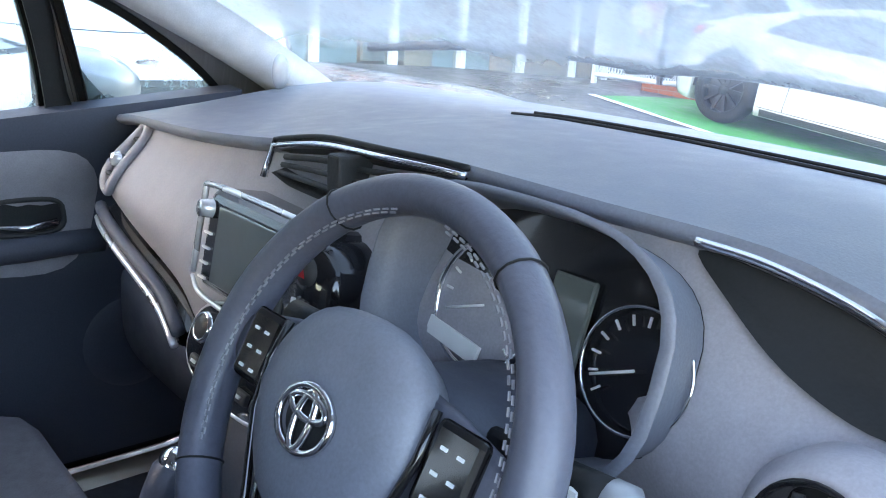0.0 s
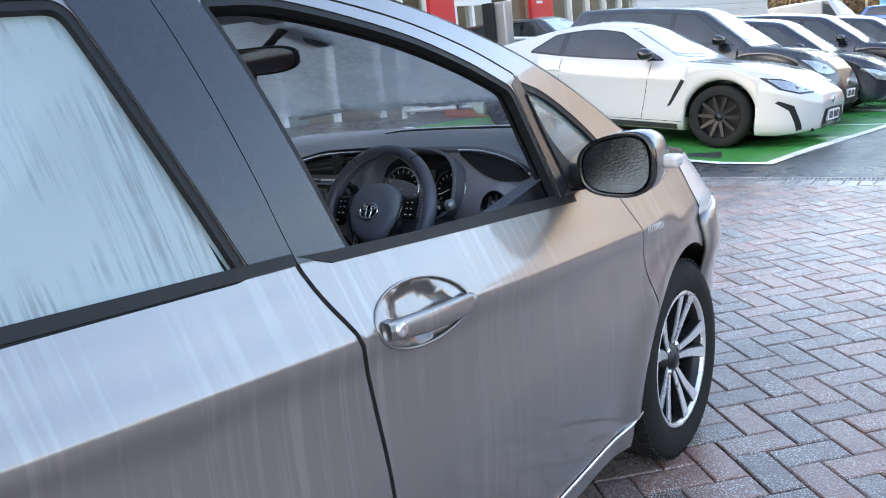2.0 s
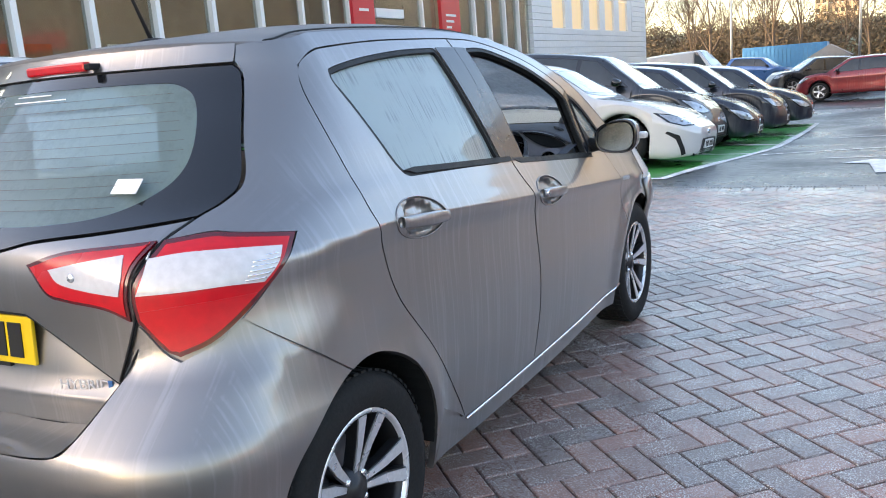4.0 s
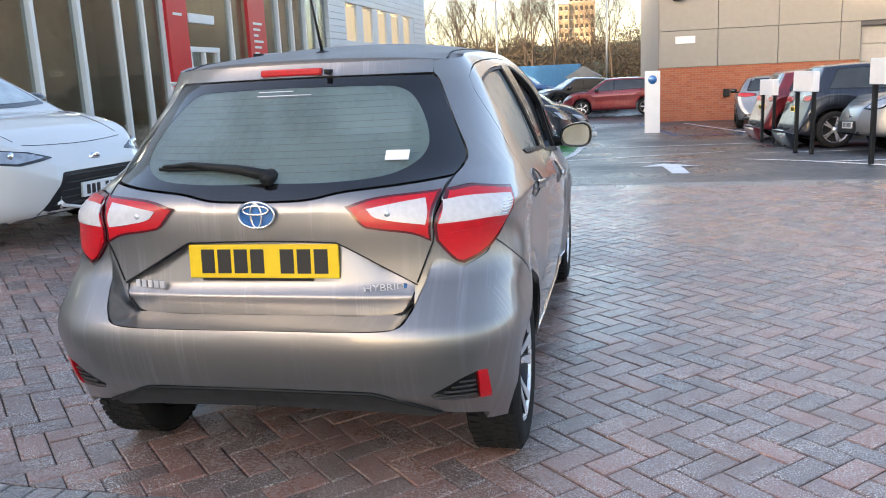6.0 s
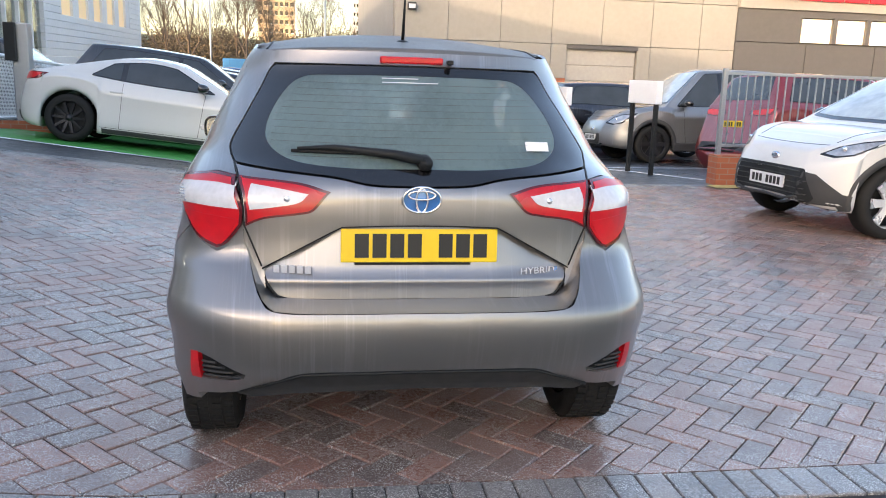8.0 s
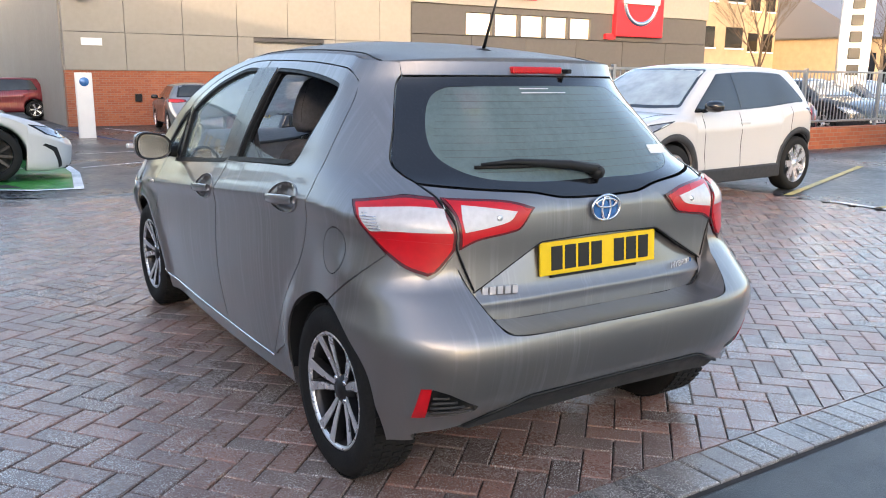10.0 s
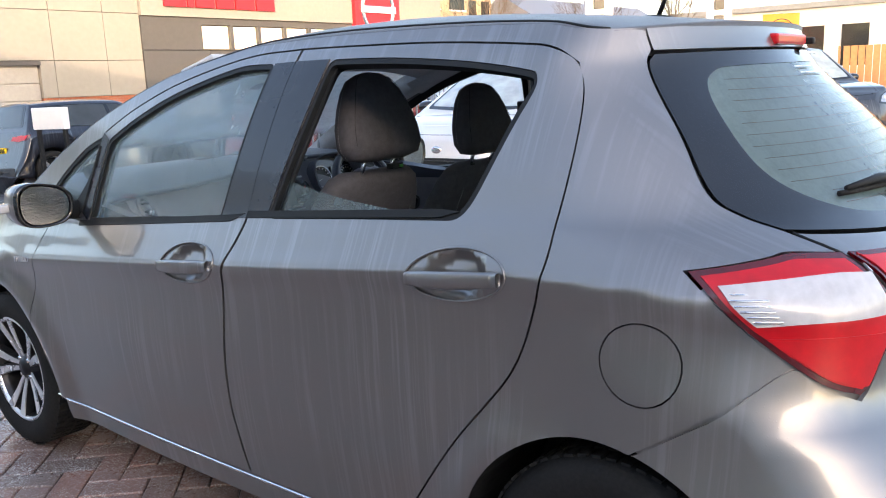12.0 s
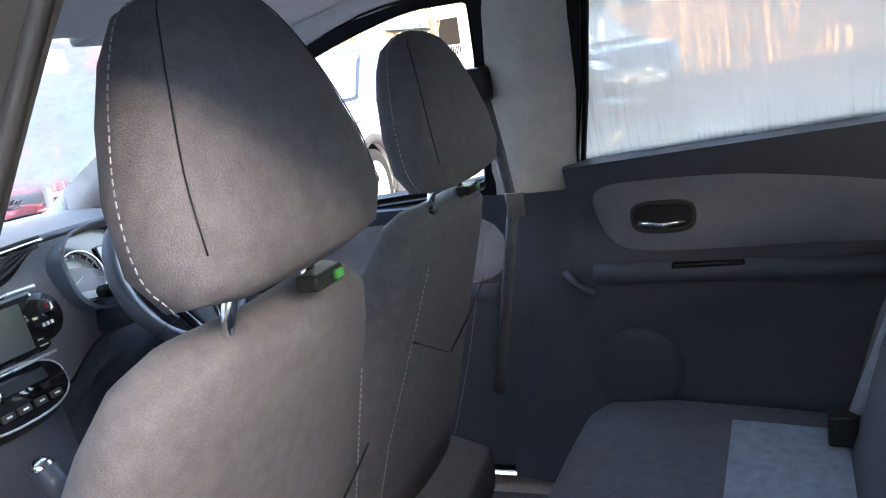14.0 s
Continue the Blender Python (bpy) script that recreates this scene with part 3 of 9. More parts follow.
def gz(x, y):
    """The forecourt climbs towards the showroom and falls gently beyond the drain."""
    up = 0.105 * (soft_ramp(-1.0 - x, 0.07) - soft_ramp(-8.3 - x, 0.2))
    return up + (FALL(y) if y > 6 else 0.0)


def grounded(name, poly, material, lift=0.0, step=0.5, kind="structure", label="", category="", parent=None, thick=0.0):
    v, f = region([Vector(p) for p in poly], (), step)
    co = [(p.x, p.y, gz(p.x, p.y) + lift) for p in v]
    fs = []
    for t in f:
        a, b, c = (v[i] for i in t[:3])
        fs.append(t if (b - a).cross(c - a) > 0 else tuple(reversed(t)))
    me = mesh_of(name, co, fs)
    return tagged(put(name, me, material, parent), label, category, kind=kind)


def steps(a, b, n):
    return [a + (b - a) * i / n for i in range(n + 1)]


xs = sorted(set(steps(-600, -40, 14) + steps(-40, -10, 15) + steps(-10, 8, 36) + steps(8, 40, 16) + steps(40, 600, 14)))
ys = sorted(set(steps(-600, -40, 14) + steps(-40, -6, 17) + steps(-6, 12, 36) + steps(12, 60, 24) + steps(60, 900, 20)))
ground = grid_sheet("ground", lambda a, b: Vector((a, b, gz(a, b) - 0.055)), xs, ys, M["tarmac"])
tagged(ground, "wet dark tarmac yard falling away to the road", "ground", kind="structure")

# block paving: 45-degree herringbone between a soldier course and the drain
PX0, PX1, PY0, PY1 = -8.6, 6.6, -1.82, 5.62
paving = empty("pavement", label="wet red-brown herringbone block paving of the forecourt", category="pavement", kind="structure")
bed = grounded("bed", [(PX0, PY0 - 0.22), (PX1, PY0 - 0.22), (PX1, PY1 + 0.1), (PX0, PY1 + 0.1)], M["joint"], -0.012, 0.4, parent=paving)
BW = 0.1088


def block_verts(c, ang, hx, hy):
    """Chamfered top of one block lying on the slope at c."""
    ca, sa = math.cos(ang), math.sin(ang)
    out = []
    tilt = (random.uniform(-0.008, 0.008), random.uniform(-0.012, 0.012), random.uniform(-0.0015, 0.0015))
    for k, (ins, dz) in enumerate(((0.0, -0.016), (0.0, -0.004), (0.005, 0.0))):
        for sx, sy in ((-1, -1), (1, -1), (1, 1), (-1, 1)):
            lx, ly = sx * (hx - ins), sy * (hy - ins)
            x, y = c[0] + lx * ca - ly * sa, c[1] + lx * sa + ly * ca
            out.append((x, y, gz(x, y) + dz + tilt[0] * lx + tilt[1] * ly + tilt[2]))
    return out


BLOCK_F = [(8, 9, 10, 11)] + [(a + i, a + (i + 1) % 4, a + 4 + (i + 1) % 4, a + 4 + i) for a in (0, 4) for i in range(4)]
bulk_v, bulk_f, near_blocks, cut_blocks = [], [], [], []
G = 0.0025
r45 = math.sqrt(0.5)
for u in range(-130, 150):
    for v in range(-130, 150):
        d = (u - v) % 4
        if d == 0:
            cu, cv, a = u + 1.0, v + 0.5, 0
        elif d == 3:
            cu, cv, a = u + 0.5, v + 1.0, 1
        else:
            continue
        x, y = (cu + cv) * BW * r45 + 0.082, (cu - cv) * BW * r45 + 0.1116
        if not (PX0 < x < PX1 and PY0 - 0.10 < y < PY1 + 0.10):
            continue
        if not PY0 + 0.112 < y < PY1 - 0.112:
            cut_blocks.append((x, y, math.pi / 4 + a * math.pi / 2))
            continue
        near = 0.95 < x < 2.6 and -1.8 < y < 1.65
        if near and len(near_blocks) < 300:
            near_blocks.append((x, y, math.pi / 4 + a * math.pi / 2))
        else:
            s = len(bulk_v)
            bulk_v += block_verts((x, y), math.pi / 4 + a * math.pi / 2, BW - G, BW / 2 - G)
            bulk_f += [tuple(s + i for i in f) for f in BLOCK_F]
for x, y, a in cut_blocks:
    ca, sa = math.cos(a), math.sin(a)
    quad = [(x + lx * ca - ly * sa, y + lx * sa + ly * ca) for lx, ly in ((-1, -1), (1, -1), (1, 1), (-1, 1)) for lx, ly in [(lx * (BW - G), ly * (BW / 2 - G))]]
    for lim, sg in ((PY0 + 0.003, 1), (PY1 - 0.022, -1)):
        out = []
        for p, q in zip(quad, quad[1:] + quad[:1]):
            if (p[1] - lim) * sg >= 0:
                out.append(p)
            if (p[1] - lim) * (q[1] - lim) < 0:
                k = (lim - p[1]) / (q[1] - p[1])
                out.append((p[0] + (q[0] - p[0]) * k, lim))
        quad = out
        if len(quad) < 3:
            break
    if len(quad) < 3:
        continue
    s, n = len(bulk_v), len(quad)
    bulk_v += [(p[0], p[1], gz(*p) - 0.016) for p in quad] + [(p[0], p[1], gz(*p) - 0.001) for p in quad]
    bulk_f += [tuple(s + n + i for i in range(n))] + [(s + i, s + (i + 1) % n, s + n + (i + 1) % n, s + n + i) for i in range(n)]
paving_rest = put("paving_blocks", mesh_of("paving_blocks", bulk_v, bulk_f, False), M["paver"], paving)
tagged(paving_rest, kind="stuff")
# soldier courses at both edges
sv, sf = [], []
k = int((PX1 - PX0) / BW)
for i in range(k):
    for yc in (PY0 - 0.10, PY1 + 0.10 - 0.06):
        s = len(sv)
        sv += block_verts((PX0 + (i + 0.5) * BW, yc), math.pi / 2, 0.1 - G, BW / 2 - G)
        sf += [tuple(s + j for j in f) for f in BLOCK_F]
tagged(put("soldier_blocks", mesh_of("soldier_blocks", sv, sf, False), M["soldier"], paving), kind="stuff")
block_mesh = mesh_of("block", [(q[0], q[1], q[2]) for q in [(sx * (BW - G - ins), sy * (BW / 2 - G - ins), dz) for ins, dz in ((0, -0.016), (0, -0.004), (0.005, 0)) for sx, sy in ((-1, -1), (1, -1), (1, 1), (-1, 1))]], BLOCK_F, False)
block_mesh.materials.append(M["paver"])
for x, y, a in near_blocks:
    ob = new("brick", block_mesh)
    ob.parent = paving
    ob.matrix_basis = Matrix.Translation((x, y, gz(x, y) + random.uniform(-0.0015, 0.0015))) @ Euler((random.uniform(-0.01, 0.01), random.uniform(-0.006, 0.006), a)).to_matrix().to_4x4()

# slotted drain along the edge of the paving
drain = empty("drain_channel", label="long slotted steel drain between paving and tarmac", category="drain", kind="structure")
dv, df = [], []


def strip_box(vs, fs, x0, x1, y0, y1, zt, zb):
    s = len(vs)
    for z in (zb, zt):
        for x, y in ((x0, y0), (x1, y0), (x1, y1), (x0, y1)):
            vs.append((x, y, gz(x, y) + z))
    fs += [tuple(s + i for i in f) for f in ((4, 5, 6, 7), (0, 1, 5, 4), (1, 2, 6, 5), (2, 3, 7, 6), (3, 0, 4, 7))]


for i in range(int((PX1 - PX0) / 0.5)):
    a = PX0 + i * 0.5
    strip_box(dv, df, a, a + 0.497, PY1 + 0.15, PY1 + 0.175, 0.0, -0.05)
    strip_box(dv, df, a, a + 0.497, PY1 + 0.265, PY1 + 0.29, 0.0, -0.05)
    for j in range(16):
        strip_box(dv, df, a + j * 0.031, a + j * 0.031 + 0.014, PY1 + 0.175, PY1 + 0.265, -0.004, -0.03)
put("grating", mesh_of("grating", dv, df, False), M["steel"], drain)

# tarmac skins, green bays and painted lines
grounded("road", [(PX0, PY1 + 0.29), (6.6, PY1 + 0.29), (6.6, 25.5), (PX0, 25.5)], M["tarmac"], 0.0, 0.8, label="wet tarmac access road", category="road")
grounded("road", [(6.63, -2.0), (34, -2.0), (34, 25.5), (6.63, 25.5)], M["tarmac"], 0.0, 1.0, label="wet tarmac parking yard", category="road")
grounded("road", [(-8.6, -12), (34, -12), (34, -2.05), (-8.6, -2.05)], M["tarmac"], -0.006, 1.0, label="wet tarmac behind the paving", category="road")
bays = empty("green_bays", label="bright green painted charging bays with white borders", category="parking bay", kind="structure")
GREEN = [(-4.9, 7.25), (-0.35, 6.62), (-0.02, 9.0), (0.22, 12.0), (0.35, 19.6), (-4.6, 20.4)]
grounded("bay_paint", GREEN, M["green"], 0.006, 0.5, parent=bays)


def line(name, pts, w, material, parent, lift=0.009):
    for a, b in zip(pts, pts[1:]):
        a, b = Vector(a), Vector(b)
        t = (b - a).normalized() * w / 2
        n = Vector((-t.y, t.x))
        grounded(name, [a - n - t, b - n + t, b + n + t, a + n - t], material, lift, 0.5, parent=parent)


line("border_line", [(-4.9, 7.25), (-0.35, 6.62), (-0.02, 9.0), (0.22, 12.0), (0.35, 19.6)], 0.11, M["line"], bays)
for yb in (10.2, 12.8, 15.5, 18.2):
    line("bay_line", [(-4.5, yb + 0.9), (-0.02 + 0.04 * (yb - 9), yb + 0.35)], 0.1, M["line"], bays)
marks = empty("road_markings", label="worn white arrows and bay lines on tarmac", category="road marking", kind="structure")
line("bay_line", [(3.05, 9.3), (4.35, 7.6), (5.0, 6.5)], 0.1, M["line"], marks)
line("bay_line", [(4.0, 8.2), (9.5, 8.8)], 0.1, M["line"], marks)
line("bay_line", [(3.4, 11.2), (9.5, 11.8)], 0.1, M["line"], marks)
line("bay_line", [(1.2, 8.9), (2.2, 9.1)], 0.1, M["line"], marks)
line("bay_line", [(0.3, 10.2), (3.0, 12.1)], 0.1, M["line"], marks)
line("bay_line", [(0.9, 14.6), (4.0, 15.0)], 0.1, M["line"], marks)
grounded("arrow", [(1.80, 6.85), (2.02, 6.85), (1.98, 7.9), (2.25, 7.85), (1.78, 8.5), (1.42, 7.95), (1.72, 7.93)], M["line"], 0.009, 0.4, parent=marks)
line("yellow_line", [(6.7, 1.1), (9.7, 1.25)], 0.09, M["yline"], marks)
line("yellow_line", [(6.7, 2.2), (10.5, 3.6)], 0.09, M["yline"], marks)
line("yellow_line", [(6.7, 0.2), (7.6, 0.1)], 0.09, M["yline"], marks)
line("bay_line", [(6.7, -0.6), (6.7, 1.6)], 0.1, M["line"], marks)
line("bay_line", [(3.2, 24.2), (4.6, 18.6)], 0.1, M["line"], marks)
line("bay_line", [(6.2, 24.2), (7.0, 18.6)], 0.1, M["line"], marks)
line("blue_line", [(1.8, 24.4), (2.6, 18.6), (4.4, 18.6)], 0.12, M["blue_line"], marks)

# ---- service building (far end of the yard) ----
WY, WZ = 26.0, -0.55
hall = empty("workshop_building", label="pale panelled workshop with red brick base and dark showroom end", category="building")


def wall_slab(name, x0, x1, y0, y1, z0, z1, material, parent, label=""):
    return boxed(name, (x0, x1, y0, y1, z0, z1), material, parent, label)


wall_slab("brick_base", 2.45, 8.87, WY, WY + 0.3, WZ - 0.6, 1.28, M["brick"], hall)
wall_slab("brick_base", 11.6, 15.45, WY, WY + 0.3, WZ - 0.6, 1.28, M["brick"], hall)
pw = 1.93
for i in range(7):
    for j, (za, zb) in enumerate(((1.29, 2.50), (2.52, 4.15), (4.17, 5.8), (5.82, 7.5))):
        x0, x1 = 2.47 + i * pw, 2.47 + (i + 1) * pw - 0.02
        x1 = min(x1, 15.45)
        if j == 0 and x1 > 8.87 and x0 < 11.6:
            if x0 < 8.87 - 0.1:
                wall_slab("panel", x0, 8.86, WY - 0.04, WY + 0.25, za, zb, M["panel"], hall)
            if x1 > 11.7:
                wall_slab("panel", 11.61, x1, WY - 0.04, WY + 0.25, za, zb, M["panel"], hall)
            continue
        wall_slab("panel", x0, x1, WY - 0.04, WY + 0.25, za, zb, M["panel"], hall)
wall_slab("backing", 2.5, 33, WY + 0.32, WY + 0.5, WZ - 0.6, 7.4, M["dark_panel"], hall)
wall_slab("side_wall", 2.45, 2.7, WY + 0.5, WY + 26, WZ - 1.2, 7.5, M["panel"], hall)
wall_slab("roof_edge", 2.40, 33, WY - 0.1, WY + 26, 7.5, 7.8, M["roof"], hall)
shut = part("shutter_door", box(bmesh.new(), 8.9, 11.58, WY + 0.14, WY + 0.2, WZ - 0.6, 2.36), M["shutter"], hall, "pale grey sectional shutter door")
for i in range(5):
    boxed("slat", (8.9, 11.58, WY + 0.10, WY + 0.14, -0.5 + i * 0.57, 0.03 + i * 0.57), M["shutter"], shut, bevel=0.015)
wall_slab("lintel", 8.85, 11.63, WY - 0.05, WY + 0.1, 2.36, 2.49, M["dark_panel"], hall)
# dark showroom end
for i in range(6):
    wall_slab("dark_panel", 15.47 + i * 2.93, 15.47 + (i + 1) * 2.93 - 0.03, WY - 0.1, WY + 0.25, WZ - 0.7, 2.85, M["dark_panel"], hall)
wall_slab("dark_panel", 15.47, 18.1, WY - 0.1, WY + 0.25, 2.88, 4.08, M["dark_panel"], hall)
wall_slab("dark_panel", 25.2, 33.0, WY - 0.1, WY + 0.25, 2.88, 4.08, M["dark_panel"], hall)
wall_slab("dark_panel", 18.1, 25.2, WY - 0.1, WY + 0.25, 3.84, 4.08, M["dark_panel"], hall)
wall_slab("fascia", 15.47, 33.0, WY - 0.2, WY + 0.25, 4.1, 7.5, M["panel"], hall, "cream fascia lit by low sun")
M["lit_window"] = glow("lit_upper_window", (1.0, 0.86, 0.62), 0.15)
for i in range(5):
    w = part("window", box(bmesh.new(), 18.2 + i * 1.41, 18.2 + i * 1.41 + 1.22, WY + 0.02, WY + 0.06, 2.92, 3.8), M["lit_window"], hall, "warmly lit office window")
    boxed("frame", (18.2 + i * 1.41 + 1.23, 18.2 + (i + 1) * 1.41 - 0.01, WY - 0.12, WY + 0.1, 2.9, 3.84), M["dark_panel"], w)
sign = part("red_sign", box(bmesh.new(), 26.4, 29.5, WY - 0.42, WY - 0.12, 3.1, 6.2, 0.03), M["sign_red"], hall, "square red sign with a chrome ring emblem")
tv, tf = lathe([(0, 0.95), (-0.05, 1.0), (-0.05, 1.12), (0, 1.17)], 40, "y")
put("ring", mesh_of("ring", [(27.95 + a, WY - 0.43 + b, 4.75 + c) for a, b, c in tv], tf), M["chrome"], sign)
boxed("bar", (26.75, 29.15, WY - 0.5, WY - 0.43, 4.58, 4.92), M["chrome"], sign, bevel=0.02)
boxed("sign_foot", (25.9, 26.5, WY - 0.3, WY - 0.12, 2.95, 3.2), M["sign_red"], sign)
# large red letters drawn as plain bars
for i, wdt in enumerate((0.95, 0.28, 0.85, 0.85, 0.95, 0.95)):
    x0 = 16.4 + sum((0.95, 0.28, 0.85, 0.85, 0.95, 0.95)[:i]) + 0.09 * i
    boxed("letter_bar", (x0, x0 + wdt, WY - 0.32, WY - 0.22, 4.45, 5.25), M["sign_red"], hall, bevel=0.01)
lamp = part("wall_light", box(bmesh.new(), 2.9, 3.2, WY - 0.3, WY - 0.05, 3.5, 3.75, 0.03), M["cladding"], hall)
boxed("lamp_lens", (2.93, 3.17, WY - 0.315, WY - 0.3, 3.53, 3.68), M["white_lens"], lamp)
boxed("notice", (3.0, 3.65, WY - 0.06, WY - 0.042, 2.08, 2.32), M["white"], hall)
boxed("vent_box", (4.6, 4.8, WY - 0.12, WY - 0.0, 0.25, 0.5), M["black"], hall)

# ---- showroom on the rising side of the forecourt ----
FX = -8.9
show = empty("showroom_building", label="glazed white-framed car showroom with red entrance panels", category="building")
FZ = gz(-9.3, 12) - 0.1


def face(name, y0, y1, z0, z1, x0, x1, material, parent=None, label="", bevel=0.0):
    return boxed(name, (x0, x1, y0, y1, z0, z1), material, parent or show, label, bevel)


face("back_wall", -34, 24, FZ, 6.0, FX - 9.3, FX - 9.0, M["inside"])
face("floor_slab", -34, 24, FZ - 0.2, FZ + 0.14, FX - 9.0, FX + 0.1, M["grey_clad"])
face("roof_slab", -34, 24, 5.55, 6.1, FX - 9.3, FX + 0.3, M["white_clad"])
face("fascia", -34, 24.0, 4.3, 5.55, FX - 0.1, FX + 0.25, M["white_clad"], None, "white metal fascia")
face("end_wall", 24.0, 24.08, FZ - 0.3, 5.5, FX - 9.0, FX - 0.1, M["inside"])
# Unseen run back to y -34, added so the building's shadow covers the forecourt.
face("end_wall", -34.3, -34, FZ - 0.3, 6.1, FX - 9.3, FX + 0.3, M["white_clad"])
face("blank_wall", -34, -3.0, FZ - 0.3, 4.3, FX - 0.1, FX + 0.15, M["white_clad"])
for i, y0 in enumerate([-3 + 1.32 * i for i in range(11)]):
    y1 = y0 + 1.32
    face("mullion", y0 - 0.05, y0 + 0.05, FZ, 4.3, FX - 0.08, FX + 0.1, M["white"])
    w = face("window", y0 + 0.06, y1 - 0.06, FZ + 0.14, 4.28, FX - 0.02, FX, M["glass"])
    face("sill", y0 + 0.05, y1 - 0.05, FZ + 0.02, FZ + 0.14, FX - 0.06, FX + 0.06, M["white"])


# ---- the hatchback: body surfaces ----
W0 = pchip([0.12, 0.25, 0.36, 0.50, 0.62, 0.72, 0.80, 0.847, 0.857, 0.868, 0.90, 0.935, 0.985, 1.10, 1.25, 1.38, 1.46],
           [0.762, 0.788, 0.806, 0.823, 0.8295, 0.8285, 0.832, 0.8425, 0.843, 0.8385, 0.8215, 0.8045, 0.780, 0.742, 0.686, 0.620, 0.560])
K0 = pchip([-1.6, -1.12, -0.4, 0.2, 0.8, 1.25, 1.5], [0.955, 0.968, 0.996, 1.0, 0.986, 0.962, 0.93])
AXR, AXF, HUB = -1.255, 1.255, 0.300


def flare(y, z):
    f = 0.0
    for a in (AXR, AXF):
        r = math.hypot(y - a, z - HUB)
        f += 0.026 * math.exp(-((r - 0.365) / 0.060) ** 2) if z > 0.1 else 0
    return f


def W(y, z):
    s = smooth(0.45, 0.75, z) * (1 - smooth(1.02, 1.30, z))
    return W0(z + 0.088 * y * s) * K0(y) + flare(y, z)


YC, UC = -1.00, 1.27
YR = pchip([0.20, 0.40, 0.60, 0.66, 0.72, 0.80, 0.90, 0.97, 1.00, 1.06, 1.20, 1.36, 1.40, 1.46],
           [-1.66, -1.68, -1.715, -1.72, -1.705, -1.70, -1.705, -1.700, -1.680, -1.618, -1.490, -1.335, -1.310, -1.29])
NZ = pchip([0.2, 0.90, 0.98, 1.067, 1.20, 1.345, 1.42], [5.0, 4.8, 3.8, 2.6, 2.2, 1.9, 2.1])
YB = pchip([0.15, 0.33, 0.38, 0.46, 0.56, 0.605, 0.65, 0.72, 0.80, 0.90],
           [-1.72, -1.775, -1.815, -1.850, -1.866, -1.858, -1.822, -1.752, -1.706, -1.68])
NU = 120


def outline(z, yr, n=None):
    """The plan of the tail at a height: from the centre of the rear round the corner to the side."""
    w, a = W(YC, z), YC - yr
    n = n or NZ(z)
    pts, s = [], [0.0]
    for i in range(NU + 1):
        t = math.pi / 2 * i / NU
        c, d = max(0.0, math.cos(t)), max(0.0, math.sin(t))
        pts.append((w * d ** (2 / n), YC - a * c ** (2 / n)))
        if i:
            s.append(s[-1] + math.hypot(pts[-1][0] - pts[-2][0], pts[-1][1] - pts[-2][1]))
    return pts, [v / s[-1] for v in s]


cache = {}


def tail(u, z, prof, key, n=None):
    """Surface of the body shell; u runs from the middle of the rear round to the sides."""
    sg = -1 if u < 0 else 1
    u = abs(u)
    if u >= UC:
        y = YC + u - UC
        return Vector((sg * W(y, z), y, z))
    k = (key, round(z, 5))
    if k not in cache:
        cache[k] = outline(z, prof(z), n)
    pts, s = cache[k]
    f = u / UC
    lo, hi = 0, NU
    while hi - lo > 1:
        m = (lo + hi) // 2
        if s[m] <= f:
            lo = m
        else:
            hi = m
    t = (f - s[lo]) / (s[hi] - s[lo])
    x, y = pts[lo][0] + (pts[hi][0] - pts[lo][0]) * t, pts[lo][1] + (pts[hi][1] - pts[lo][1]) * t
    x *= 1 + 0.042 * smooth(-1.10, -1.45, y) * (1 - smooth(0.72, 0.90, z))
    return Vector((sg * x, y, z))


def shell(u, z):
    return tail(u, z, YR, "r")


def bumper_skin(u, z):
    q = tail(u, z, YB, "b", 5.0)
    q = Vector((q.x * (1.05 - 0.05 * smooth(0.30, 0.54, z)), q.y, q.z))
    return q.lerp(shell(u, z), max(smooth(0.72, 0.94, abs(u)), smooth(0.70, 0.79, z)))


def ux(x, z, fn=None):
    fn = fn or shell
    lo, hi = 0.0, UC
    for _ in range(30):
        m = (lo + hi) / 2
        lo, hi = (m, hi) if fn(m, z).x < abs(x) else (lo, m)
    return math.copysign(lo, x)


def uy(y, z, fn=None):
    fn = fn or shell
    if y >= YC:
        return UC + y - YC
    lo, hi = 0.0, UC
    for _ in range(30):
        m = (lo + hi) / 2
        lo, hi = (m, hi) if fn(m, z).y < y else (lo, m)
    return lo


def X(pts, fn=None):
    return [Vector((ux(x, z, fn), z)) for x, z in pts]


def Y(pts, fn=None):
    return [Vector((uy(y, z, fn), z)) for y, z in pts]


def arc(cy, r, z0, a0, a1, n=16):
    """Points of a wheel arch from angle a0 to a1 (degrees, 0 ahead, 90 up)."""
    return [(cy + r * math.cos(radians(a0 + (a1 - a0) * i / n)), z0 + r * math.sin(radians(a0 + (a1 - a0) * i / n))) for i in range(n + 1)]


# roof, rails and windscreen
ZR = pchip([-1.32, -1.0, -0.7, -0.4, -0.1, 0.22, 0.55, 0.87, 1.13], [1.405, 1.432, 1.444, 1.447, 1.438, 1.385, 1.276, 1.130, 0.985])
BOW = pchip([-1.32, 0.0, 0.3, 0.7, 1.13], [0.0, 0.0, 0.06, 0.14, 0.17])
CROWN = pchip([-1.32, -1.0, -0.5, 0.0, 0.4, 0.8, 1.13], [0.022, 0.032, 0.058, 0.068, 0.066, 0.04, 0.012])


def cap(h, v):
    z = ZR(v)
    w = W(v, z)
    q = 1 - abs(h) ** 2.4
    y = v + BOW(v) * q
    if v < -0.9:
        y += smooth(-0.9, -1.31, v) * (0.31 - 0.31 * max(0, 1 - abs(h) ** 2.1) ** (1 / 2.1))
    return Vector((h * w, y, z + CROWN(v) * q))


